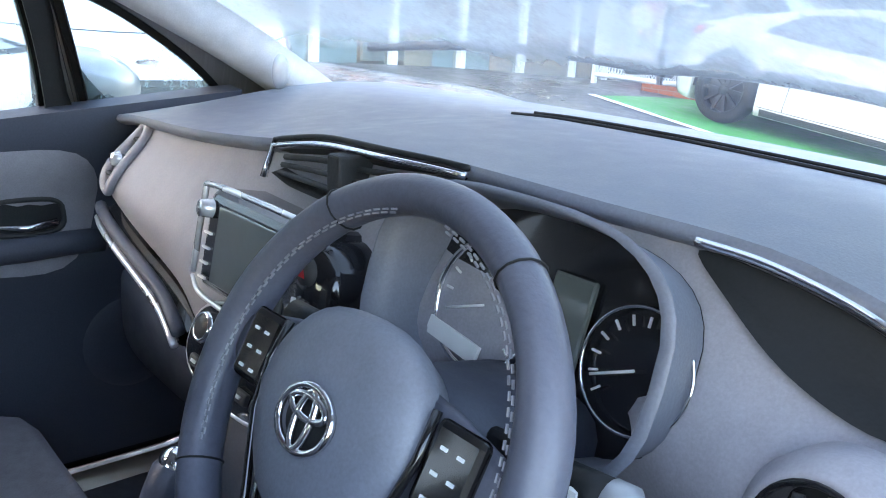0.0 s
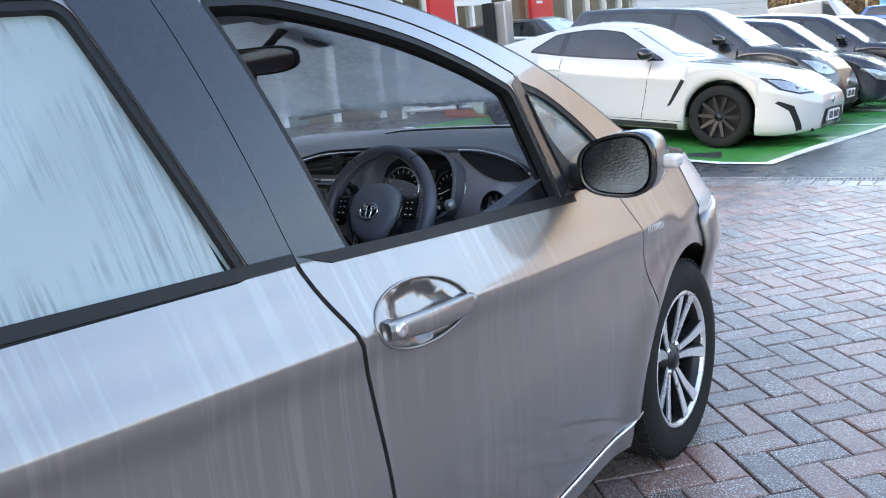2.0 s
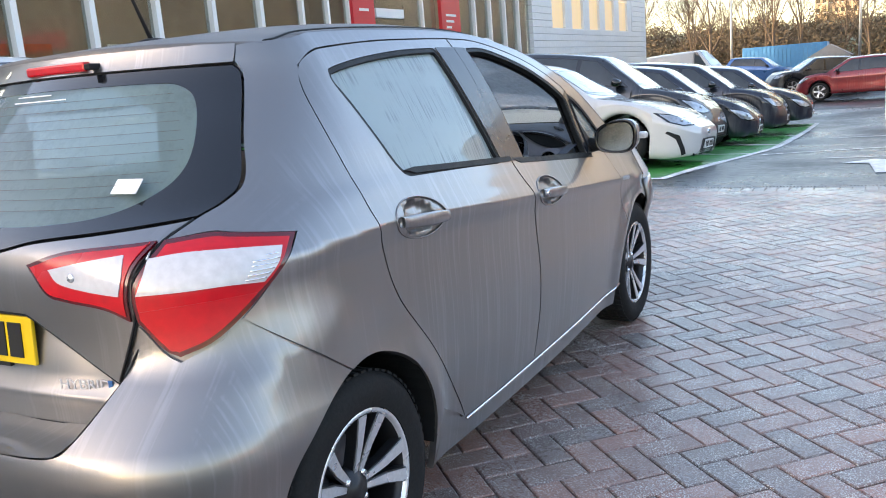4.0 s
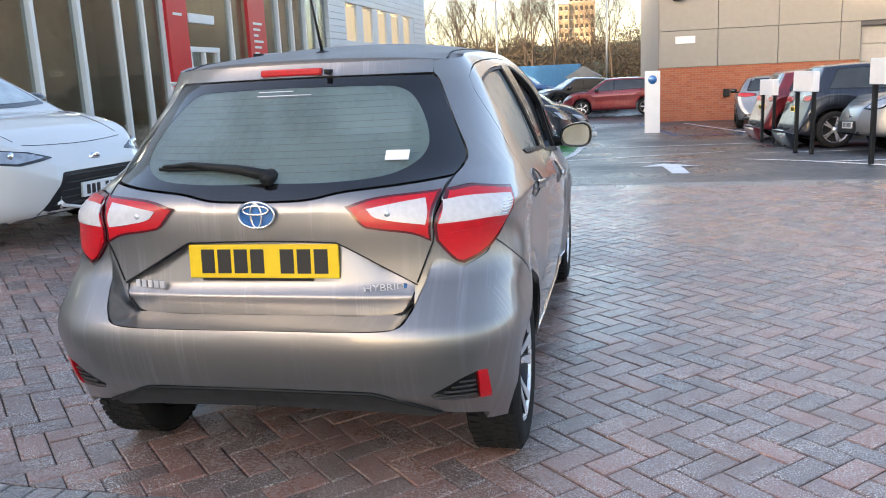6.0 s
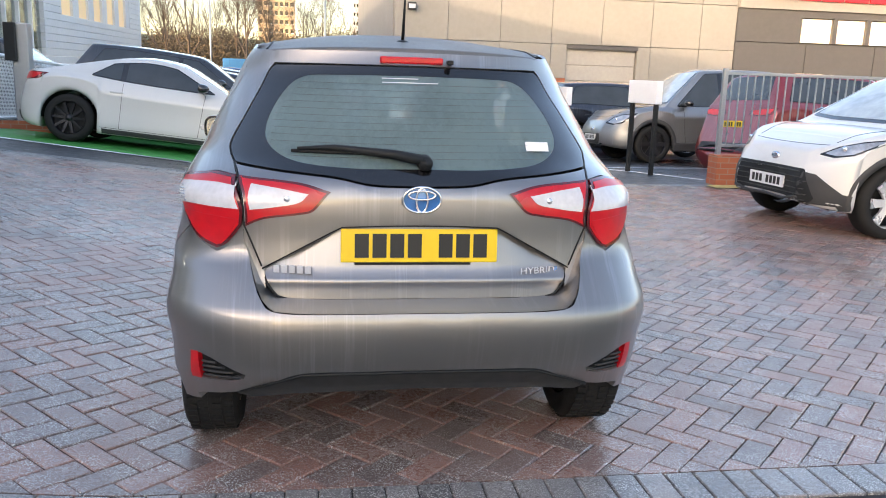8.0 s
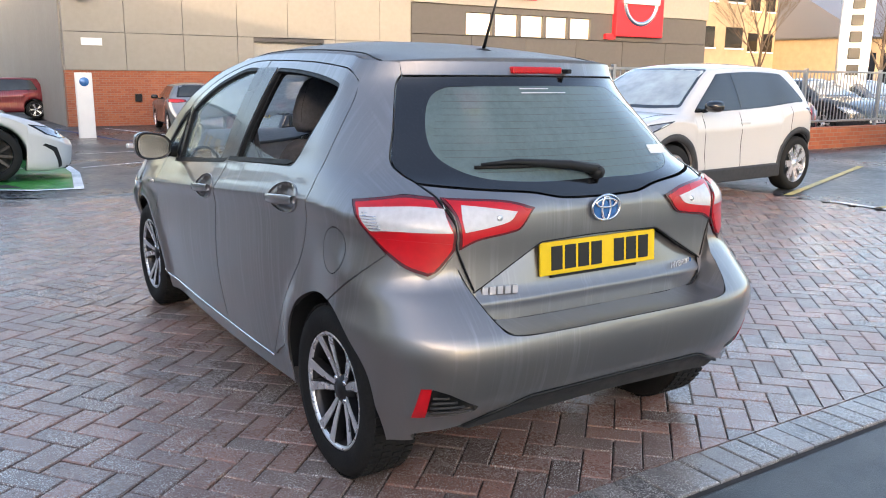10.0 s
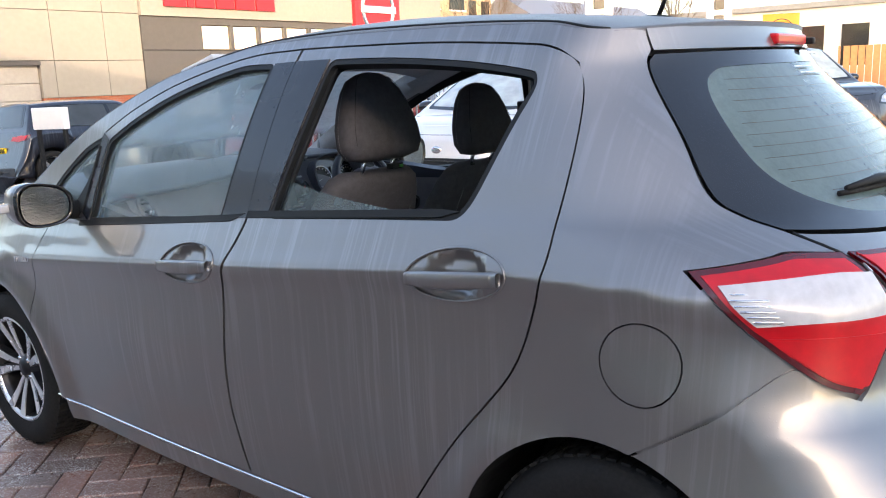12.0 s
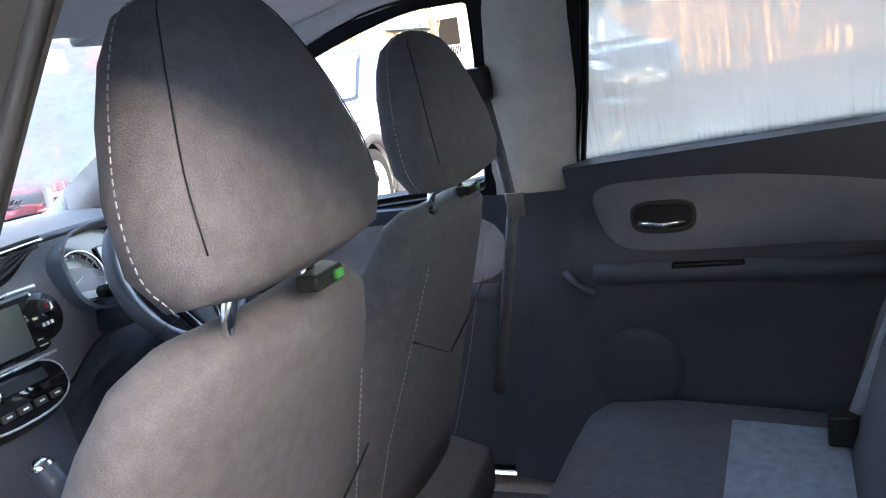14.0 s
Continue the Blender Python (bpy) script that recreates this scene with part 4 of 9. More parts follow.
main_car = empty("hatchback_car", pose(0, 0, 0), "grey-brown five-door hatchback streaked with rain on block paving", "car")
SILL = 0.262
b_cut = [(-0.262, 1.421), (-0.235, 1.20), (-0.210, 0.985), (-0.160, 0.86), (-0.132, 0.70), (-0.118, 0.50), (-0.128, 0.36), (-0.140, SILL)]
r_cut = [(-0.690, SILL), (-0.745, 0.345), (-0.890, 0.547), (-1.042, 0.735), (-1.110, 0.90), (-1.130, 1.047), (-1.130, 1.174), (-1.112, 1.29), (-1.086, 1.350), (-1.035, 1.382), (-0.93, 1.398), (-0.70, 1.413), (-0.45, 1.419), (-0.262, 1.421)]
f_top = [(-0.262, 1.421), (-0.05, 1.410), (0.22, 1.352), (0.42, 1.282), (0.580, 1.208)]
f_front = [(0.580, 1.208), (0.615, 1.07), (0.648, 0.945), (0.78, 0.93), (0.875, 0.905)]
f_low = [(0.875, 0.905), (0.93, 0.78), (0.982, 0.60), (1.000, 0.42), (0.955, 0.32), (0.90, SILL)]
rw = [[(-0.900, 1.036), (-0.935, 1.10), (-0.99, 1.25), (-1.017, 1.318)], [(-1.017, 1.318), (-0.99, 1.338), (-0.82, 1.364), (-0.60, 1.382), (-0.386, 1.388)], [(-0.386, 1.388), (-0.345, 1.20), (-0.292, 0.998)], [(-0.292, 0.998), (-0.60, 1.019), (-0.900, 1.036)]]
fw = [[(-0.105, 0.978), (-0.145, 1.20), (-0.178, 1.386)], [(-0.178, 1.386), (-0.02, 1.381), (0.22, 1.322), (0.40, 1.254), (0.555, 1.180)], [(0.555, 1.180), (0.585, 1.06), (0.608, 0.922)], [(0.608, 0.922), (0.25, 0.953), (-0.105, 0.978)]]
qw = [[(0.594, 1.190), (0.70, 1.150), (0.83, 1.070), (0.915, 0.995), (0.935, 0.945)], [(0.935, 0.945), (0.80, 0.944), (0.660, 0.952)], [(0.660, 0.952), (0.628, 1.07), (0.594, 1.190)]]
# blacked-out B pillar
pil_f = [[(-0.105, 0.985), (-0.145, 1.20), (-0.178, 1.386)], [(-0.178, 1.386), (-0.259, 1.388)], [(-0.259, 1.388), (-0.235, 1.20), (-0.212, 0.995)], [(-0.212, 0.995), (-0.105, 0.985)]]
pil_r = [[(-0.212, 0.998), (-0.235, 1.20), (-0.259, 1.388)], [(-0.259, 1.388), (-0.386, 1.388)], [(-0.386, 1.388), (-0.345, 1.20), (-0.292, 1.000)], [(-0.292, 1.000), (-0.212, 0.998)]]


def runs(rs):
    return [Y(r) for r in rs]


def disc2(cy, cz, ry, rz, n=28):
    return [Vector((cy + ry * math.cos(2 * math.pi * i / n), cz + rz * math.sin(2 * math.pi * i / n))) for i in range(n)]


def sided(s):
    return lambda u, z: shell(s * u, z)


R_LAMP_OUT = [X([(0.594, 1.003), (0.66, 1.008)]) + Y([(-1.50, 1.002), (-1.390, 0.984)]), Y([(-1.390, 0.984), (-1.50, 0.890), (-1.60, 0.805)]) + X([(0.655, 0.772)]), X([(0.655, 0.772), (0.620, 0.792), (0.572, 0.852)]), X([(0.572, 0.852), (0.575, 0.93), (0.594, 1.003)])]
lamp_out = path2(*R_LAMP_OUT)
# points along the shoulder crease, so that it runs straight
CREASE = [Vector((uy(-1.45 + 0.012 * i, 0.87), 0.857 + dz - 0.088 * (-1.45 + 0.012 * i))) for i in range(205) for dz in (-0.030, -0.018, -0.010, -0.003, 0.004, 0.011, 0.019, 0.032)]
for s in (1, -1):
    fn = sided(s)
    side = "R" if s > 0 else "L"
    rear_hole = rounded(path2(*runs(rw)), 0.030)
    front_hole = rounded(path2(*runs(fw)), 0.022)
    # rear door
    rd = path2(Y(b_cut), Y([(-0.140, SILL), (-0.42, SILL - 0.002), (-0.690, SILL)]), Y(r_cut))
    hcy, hcz = Y([(-0.915, 0.930)])[0]
    hr = [Vector((p.x, p.y + (p.x - hcy) * -0.09)) for p in disc2(hcy, hcz, 0.124, 0.056)]
    door = panel("rear_door", inset(rd, 0.0045), [inset(rear_hole, 0.0), hr], fn, M["paint"], main_car, 0.02, step=0.024, rows=CREASE, label="grey-brown rear door with pull handle")
    # front door
    fd = path2(list(reversed(Y(b_cut))), Y(f_top), Y(f_front), Y(f_low), Y([(0.90, SILL), (0.40, SILL - 0.002), (-0.140, SILL)]))
    hcy2, hcz2 = Y([(-0.002, 0.862)])[0]
    hf = [Vector((p.x, p.y + (p.x - hcy2) * -0.09)) for p in disc2(hcy2, hcz2, 0.122, 0.055)]
    door_f = panel("front_door", inset(fd, 0.0045), [front_hole, hf], fn, M["paint"], main_car, 0.02, step=0.024, rows=CREASE, label="grey-brown front door with pull handle")
    for dr, hole, cy, cz in ((door, hr, hcy, hcz), (door_f, hf, hcy2, hcz2)):
        # scooped cup behind the handle, then the grip
        def cup(u, z, cy=cy, cz=cz, fn=fn):
            zc = cz + (u - cy) * -0.09
            q = max(0, 1 - ((u - cy) / 0.080) ** 2 - ((z - zc) / 0.050) ** 2)
            p = fn(u, z)
            return p + Vector((-s * (0.003 + 0.024 * min(1, q * 1.6) ** 0.8), 0, 0))
        panel("handle_cup", inset(hole, 0.0015), [], cup, M["paint"], dr, 0.0, 0.012)
        tube("handle_ring", [fn(p.x, p.y) + Vector((s * 0.001, 0, 0)) for p in hole], 0.0028, M["paint"], dr, closed=True, sides=6)
        vs, fs = [], []
        N, K = 14, 10
        for i in range(N + 1):
            t = -1 + 2 * i / N
            u = cy + t * 0.115
            zc = cz + (u - cy) * -0.09 - 0.004
            half = 0.0185 - 0.004 * abs(t) ** 3
            out = 0.018 + 0.012 * (1 - t * t)
            c = fn(u, zc) + Vector((s * (out - 0.008), 0, 0))
            for j in range(K):
                g = 2 * math.pi * j / K
                ca, sa = math.cos(g), math.sin(g)
                vs.append(c + Vector((s * 0.009 * math.copysign(abs(ca) ** 0.6, ca), 0, half * math.copysign(abs(sa) ** 0.6, sa))))
        for i in range(N):
            for j in range(K):
                q = (i * K + j, i * K + (j + 1) % K, (i + 1) * K + (j + 1) % K, (i + 1) * K + j)
                fs.append(q if s > 0 else q[::-1])
        fs += [tuple(range(K))[::s], tuple(range(N * K, N * K + K))[::-s]]
        h = put("handle", mesh_of("handle", vs, fs), M["paint"], dr, "grey grip handle")
        for t in (-1, 1):
            u = cy + t * 0.098
            c = fn(u, cz + (u - cy) * -0.09 - 0.004)
            boxed("foot", (c.x - 0.016, c.x + 0.012, c.y - 0.012, c.y + 0.012, c.z - 0.013, c.z + 0.013), M["paint"], h, bevel=0.004)
        if dr == door_f and s > 0:
            u = cy - 0.095
            c = fn(u, cz + 0.005)
            turned("key_lock", [(0.026, 0.0), (0.0268, 0.007), (0.0268, 0.0105), (0.02, 0.0115)], M["chrome"], h, 20, "x", Matrix.Translation(c))
    # black pillar covers, window seals and glass
    panel("pillar_cover", inset(path2(*runs(pil_r)), 0.001), [], fn, M["pillar"], door, 0.01, lift=0.0025)
    panel("pillar_cover", inset(path2(*runs(pil_f)), 0.001), [], fn, M["pillar"], door_f, 0.01, lift=0.0025)
    pv2 = path2(Y([(0.557, 1.185), (0.587, 1.06), (0.610, 0.925)]), Y([(0.610, 0.925), (0.659, 0.948)]), list(reversed(Y([(0.590, 1.202), (0.626, 1.07), (0.659, 0.948)]))), Y([(0.590, 1.202), (0.557, 1.185)]))
    panel("frame_cover", pv2, [], fn, M["pillar"], door_f, 0.0, lift=0.0015, step=0.02)
    panel("window_seal", inset(rear_hole, 0.001), [inset(rear_hole, 0.013)], fn, M["black"], door, 0.02, lift=-0.002, step=0.02)
    panel("window_seal", inset(front_hole, 0.001), [inset(front_hole, 0.013)], fn, M["black"], door_f, 0.02, lift=-0.002, step=0.02)
    # glass: raised on one side of each pair, lowered on the other
    g_r, g_f = inset(rear_hole, 0.009), inset(front_hole, 0.009)
    if s > 0:
        g = panel("window_glass", g_r, [], fn, M["run_glass"], door, 0.004, lift=-0.014, label="misted rear side window")
    else:
        low = path2(Y([(-0.74, 1.046), (-0.52, 1.066), (-0.315, 1.098)]), Y([(-0.315, 1.098), (-0.303, 1.010)]), Y([(-0.303, 1.010), (-0.52, 1.026), (-0.74, 1.040)]))
        g = panel("window_glass", low, [], fn, M["wet_glass"], door, 0.004, lift=-0.016, label="lowered rear window with its top edge showing")
        g2 = panel("window_glass", g_f, [], fn, M["fog_sky_tint"], door_f, 0.004, lift=-0.014, label="lightly misted front side window with sky reflection in its tint")
        g2.visible_shadow = False
    g.visible_shadow = False
    # belt moulding
    for dr, ya, yb in ((door, -0.895, -0.214), (door_f, -0.208, 0.66)):
        mz = lambda y: (1.005 - 0.07 * (y + 0.2)) if y < -0.2 else (0.988 - 0.0925 * (y + 0.1))
        n = 14
        ps = [(ya + (yb - ya) * i / n) for i in range(n + 1)]
        mp = [Vector((uy(y, 1.0), mz(y) + 0.006 * min(1, 0.05 + (y - ya) / 0.05))) for y in ps] + [Vector((uy(y, 1.0), mz(y) - 0.011 * min(1, 0.05 + (y - ya) / 0.05))) for y in reversed(ps)]
        panel("belt_moulding", mp, [], fn, M["black"], dr, 0.012, step=0.03, lift=0.003)
    # side frame: roof rail, A pillar
    rail_o = [(v, ZR(v)) for v in steps(-1.0, 1.13, 40)]
    frame_poly = path2(Y([(p[0], p[1]) for p in rail_o]), Y([(1.13, 0.985), (1.05, 0.93), (0.875, 0.905)]), list(reversed(Y(f_front))), list(reversed(Y(f_top))), list(reversed(Y(r_cut[8:]))), Y([(-1.086, 1.350)]) + X([(0.56, 1.362), (0.487, 1.370)]), X([(0.487, 1.370), (0.483, 1.414)]), X([(0.483, 1.414), (0.53, 1.414), (0.565, 1.418)]))
    quarter_hole = path2(*runs(qw))
    panel("side_frame", frame_poly, [quarter_hole], fn, M["paint"], main_car, 0.01, step=0.03)
    panel("window_seal", quarter_hole, [inset(quarter_hole, 0.014)], fn, M["black"], main_car, 0.02, lift=-0.002, step=0.02)
    g = panel("quarter_glass", inset(quarter_hole, 0.012), [], fn, M["fog_sky_tint"], main_car, 0.003, lift=-0.010, label="misted fixed quarter window")
    g.visible_shadow = False
    # front wing
    wing = path2(list(reversed(Y(f_low))), Y([(0.875, 0.905), (1.05, 0.93), (1.13, 0.985)]), Y([(1.13, 0.985), (1.25, 0.955), (1.45, 0.885)]), Y([(1.45, 0.885), (1.45, 0.70), (1.45, 0.62)]),
                 [Vector((uy(a, 0.5), b)) for a, b in arc(AXF, 0.352, HUB, 60, 186, 22)], Y([(0.905, 0.262), (0.90, SILL)]))
    panel("front_wing", inset(wing, 0.0), [], fn, M["paint"], main_car, 0.02, step=0.028, rows=CREASE, label="grey-brown front wing with model badge")
    # sill with bright strip
    sill = path2(Y([(0.90, SILL - 0.005), (0.40, SILL - 0.008), (-0.14, SILL - 0.008), (-0.69, SILL - 0.006)]), Y([(-0.69, SILL - 0.006), (-0.735, 0.30), (-0.86, 0.36)]), Y([(-0.86, 0.36), (-0.885, 0.27), (-0.88, 0.175)]), Y([(-0.88, 0.175), (0.0, 0.165), (0.895, 0.175)]), Y([(0.895, 0.175), (0.90, 0.22), (0.90, SILL - 0.005)]))
    panel("sill", sill, [], fn, M["paint"], main_car, 0.02, lift=-0.012)
    tube("sill_strip", [fn(uy(y, 0.26), SILL - 0.008 + (0.03 * max(0, (y - 0.8)) * 6)) + Vector((s * 0.002, 0, 0)) for y in steps(-0.68, 0.92, 24)], 0.0055, M["chrome"], main_car, sides=6)
    # rear quarter
    quarter = path2(Y(r_cut[:9]), Y([(-1.086, 1.350)]) + X([(0.56, 1.362), (0.487, 1.370)]),
                    X([(0.487, 1.370), (0.515, 1.33), (0.580, 1.20), (0.632, 1.10), (0.630, 1.062), (0.612, 1.035), (0.596, 1.005)]), X([(0.596, 1.005), (0.66, 1.011)]) + Y([(-1.50, 1.005), (-1.384, 0.985)]),
                    Y([(-1.384, 0.985), (-1.50, 0.887), (-1.560, 0.835)]), Y([(-1.560, 0.835), (-1.47, 0.757), (-1.3128, 0.6452)]),
                    [Vector((uy(a, b), b)) for a, b in arc(AXR, 0.350, HUB, 99.5, 8, 18)] + Y([(-0.905, 0.30)]), Y([(-0.86, 0.362), (-0.745, 0.30), (-0.690, SILL)]))
    fcy, fcz = uy(-1.322, 0.81), 0.812
    cap_hole = disc2(fcy, fcz, 0.076, 0.076) if s < 0 else None
    q = panel("rear_quarter", inset(quarter, 0.0), [cap_hole] if cap_hole else [], fn, M["paint"], main_car, 0.02, step=0.024, edge=0.012, rows=CREASE)
    if cap_hole:
        panel("fuel_flap", inset(cap_hole, 0.003), [], fn, M["paint"], q, 0.01, label="round fuel filler flap")
    # wheel wells
    for a, r in ((AXR, 0.352), (AXF, 0.354)):
        bm = bmesh.new()
        n = 26
        ring = []
        for k in range(n + 1):
            g = radians(-4 + 188 * k / n)
            y, z = a + r * math.cos(g), HUB + r * math.sin(g)
            xo = shell(UC + max(y, YC) - YC, max(z, 0.2)).x - 0.010 - 0.10 * smooth(1.30, 1.62, -y)
            ring.append((bm.verts.new((s * xo, y, z)), bm.verts.new((s * 0.50, y, z))))
        for p, q2 in zip(ring, ring[1:]):
            bm.faces.new((p[0], p[1], q2[1], q2[0]))
        bm.faces.new([q2[1] for q2 in ring])
        part("wheel_well", bm, M["black"], main_car)
    # outer part of the tail lamp
    lamp = panel("tail_lamp", inset(lamp_out, 0.002), [], fn, M["red_rim"], main_car, 0.02, lift=0.005, step=0.02, label="red and clear tail lamp")
    panel("red_lens", inset(lamp_out, 0.011), [], fn, M["red_lens"], lamp, 0.003, lift=0.0075, step=0.02)
    wl_ = path2(X([(0.590, 0.970), (0.66, 0.975)]) + Y([(-1.52, 0.970), (-1.448, 0.962)]), Y([(-1.448, 0.962), (-1.48, 0.932), (-1.512, 0.905)]), Y([(-1.512, 0.905), (-1.58, 0.910)]) + X([(0.66, 0.908), (0.582, 0.905)]), X([(0.582, 0.905), (0.590, 0.983)]))
    panel("clear_lens", wl_, [], fn, M["white_lens"], lamp, 0.004, lift=0.0095, step=0.02)
    for k in range(6):
        zr = 0.955 - 0.0085 * k
        ends = Y([(-1.462 - 0.0098 * k, zr), (-1.522 - 0.0060 * k, zr + 0.001)])
        tube("reflector_ridge", [fn(*(ends[0].lerp(ends[1], f))) + Vector((s * 0.0095, 0, 0)) for f in (0, 0.25, 0.5, 0.75, 1)], 0.0022, M["chrome"], lamp, sides=6)
    lo = path2(X([(0.585, 0.872), (0.66, 0.880)]) + Y([(-1.58, 0.884), (-1.525, 0.884)]), Y([(-1.525, 0.884), (-1.60, 0.818)]), Y([(-1.60, 0.818)]) + X([(0.652, 0.788), (0.625, 0.803), (0.585, 0.872)]))
    panel("brake_lens", lo, [], fn, M["red_lens"], lamp, 0.004, lift=0.0095, step=0.02)

# roof, screen, bonnet
hs = steps(-1, 1, 24)
roof = grid_sheet("roof", cap, hs, steps(-1.31, 0.30, 34), M["dark_dew_paint"], main_car, thick=0.03)
scr = grid_sheet("windscreen", cap, steps(-0.95, 0.95, 24), steps(0.32, 1.13, 16), M["fog_screen"], main_car, "windscreen misted in patches")
scr.visible_shadow = False
grid_sheet("screen_border", lambda h, v: cap(h, v) + Vector((0, 0.002, 0.004)), steps(-0.99, 0.99, 24), [0.285, 0.33], M["gloss"], main_car)
for s in (-1, 1):
    grid_sheet("screen_border", lambda h, v: cap(h, v) + Vector((0, 0.002, 0.003)), [s * 0.935, s * 0.97, s * 1.0], steps(0.30, 1.13, 16), M["gloss"], main_car, flip=s < 0)
    tube("roof_joint", [cap(s * 0.90, v) + Vector((0, 0, 0.0005)) for v in steps(-1.28, 0.24, 24)], 0.004, M["black"], main_car, sides=6)
HB = pchip([1.13, 1.35, 1.6, 1.8, 1.95], [0.975, 0.93, 0.865, 0.79, 0.70])
HW = pchip([1.13, 1.45, 1.7, 1.85, 1.95], [0.74, 0.70, 0.62, 0.53, 0.42])
bonnet = grid_sheet("bonnet", lambda h, v: Vector((h * HW(v), v + 0.10 * (1 - h * h), HB(v) + 0.03 * (1 - h * h))), steps(-1, 1, 16), steps(1.13, 1.95, 14), M["paint"], main_car, thick=0.02)
grid_sheet("cowl", lambda h, v: Vector((h * 0.74, v + BOW(1.13) * (1 - h * h) * 0.9, 0.965 + 0.02 * (1 - h * h))), steps(-1, 1, 16), [1.08, 1.22], M["black"], main_car)


def nose(u, z):
    """Front end: superellipse plan from the wings round the bumper."""
    yf = 2.03 - 0.25 * abs((z - 0.45) / 0.45) ** 2.4
    w, a = W(1.45, z), yf - 1.45
    t = math.pi / 2 * min(1, abs(u))
    return Vector((math.copysign(w * math.sin(t) ** (2 / 2.6), u), 1.45 + a * max(0, math.cos(t)) ** (2 / 2.6), z))


grid_sheet("front_bumper", nose, steps(-1, 1, 40), steps(0.18, 0.70, 14), M["paint"], main_car, "grey-brown front bumper", thick=0.015)
grid_sheet("front_grille", lambda u, z: nose(u, z) + Vector((0, 0.006, 0)), steps(-0.36, 0.36, 14), steps(0.28, 0.55, 8), M["gloss"], main_car)
for s in (-1, 1):
    grid_sheet("headlamp", lambda u, z: nose(s * u, z) + Vector((s * 0.002, 0.0, 0.0)), steps(0.42, 1.0, 14), steps(0.70, 0.88, 6), M["white_lens"], main_car, "pale headlamp unit", flip=s < 0)

# bumper
bt = X([(0.0, 0.606), (0.30, 0.606), (0.46, 0.612), (0.508, 0.645), (0.540, 0.72), (0.566, 0.80), (0.572, 0.84), (0.62, 0.785), (0.655, 0.765)], bumper_skin)
bs = Y([(-1.60, 0.800), (-1.564, 0.830), (-1.474, 0.753), (-1.3168, 0.6446)], bumper_skin)
ba = [Vector((uy(a, b, bumper_skin), b)) for a, b in arc(AXR, 0.350, HUB, 100.2, 188, 18)]
bl = Y([(-1.615, 0.256), (-1.67, 0.266)], bumper_skin) + X([(0.72, 0.288), (0.63, 0.304), (0.55, 0.324), (0.47, 0.362), (0.38, 0.398), (0.20, 0.402), (0.0, 0.402)], bumper_skin)
half = path2(bt, bs, ba, bl)[:]
left = [Vector((-p.x, p.y)) for p in reversed(half) if p.x > 1e-4]
bpoly = [p for p in half] + left
slot = X([(0.722, 0.450), (0.705, 0.462), (0.660, 0.445), (0.562, 0.390), (0.568, 0.374), (0.610, 0.362), (0.680, 0.358), (0.724, 0.362)], bumper_skin)
slots = [slot, [Vector((-p.x, p.y)) for p in reversed(slot)]]
bumper = panel("rear_bumper", inset(bpoly, 0.002), slots, bumper_skin, M["paint"], main_car, 0.05, label="grey-brown rear bumper streaked with water")
for s in (-1, 1):
    sl = [Vector((p.x * s, p.y)) for p in (slot if s > 0 else list(reversed(slot)))]
    panel("slot_recess", sl, [], bumper_skin, M["black"], bumper, 0.0, lift=-0.018, step=0.02)
    rf = X([(0.734, 0.462), (0.709, 0.464), (0.705, 0.358), (0.738, 0.356)], bumper_skin)
    panel("reflector", [Vector((p.x * s, p.y)) for p in rf], [], bumper_skin, M["red_lens"], bumper, 0.02, lift=0.001, step=0.02, label="upright red reflector")
    for k in range(4):
        z = 0.374 + 0.018 * k
        x1 = 0.575 + 0.026 * k
        tube("slot_bar", [bumper_skin(s * ux(x, z, bumper_skin), z) + Vector((0, 0.009, 0)) for x in steps(x1, 0.698, 6)], 0.0045, M["cladding"], bumper, sides=6)
# dark ledge on top of the bumper and valance below
LEDGE = pchip([0.0, 0.30, 0.46, 0.508, 0.540, 0.562], [0.606, 0.606, 0.612, 0.645, 0.720, 0.790])


def ledge(x, t):
    z = LEDGE(abs(x))
    p = bumper_skin(ux(x, z, bumper_skin), z)
    q = shell(ux(x, z), z) + Vector((-0.012 * x, 0.035, 0.012))
    return p.lerp(q, t) + Vector((0, 0, -0.004 * math.sin(math.pi * t)))


grid_sheet("bumper_ledge", ledge, steps(-0.562, 0.562, 60), [0, 0.1, 0.3, 0.6, 1], M["paint"], bumper, flip=True)
val = X([(0.0, 0.40), (0.38, 0.396), (0.46, 0.362), (0.54, 0.326), (0.62, 0.306), (0.55, 0.285), (0.42, 0.300), (0.0, 0.310)], bumper_skin)
vp = val + [Vector((-p.x, p.y)) for p in reversed(val) if p.x > 1e-4]
panel("valance", vp, [], bumper_skin, M["cladding"], bumper, 0.05, lift=-0.012)
tube("valance_lip", [bumper_skin(ux(x, 0.396, bumper_skin), z) + Vector((0, -0.002, 0)) for x, z in [(-0.60, 0.312), (-0.47, 0.362), (-0.38, 0.394), (0, 0.398), (0.38, 0.394), (0.47, 0.362), (0.60, 0.312)]], 0.006, M["black"], bumper, sides=6)

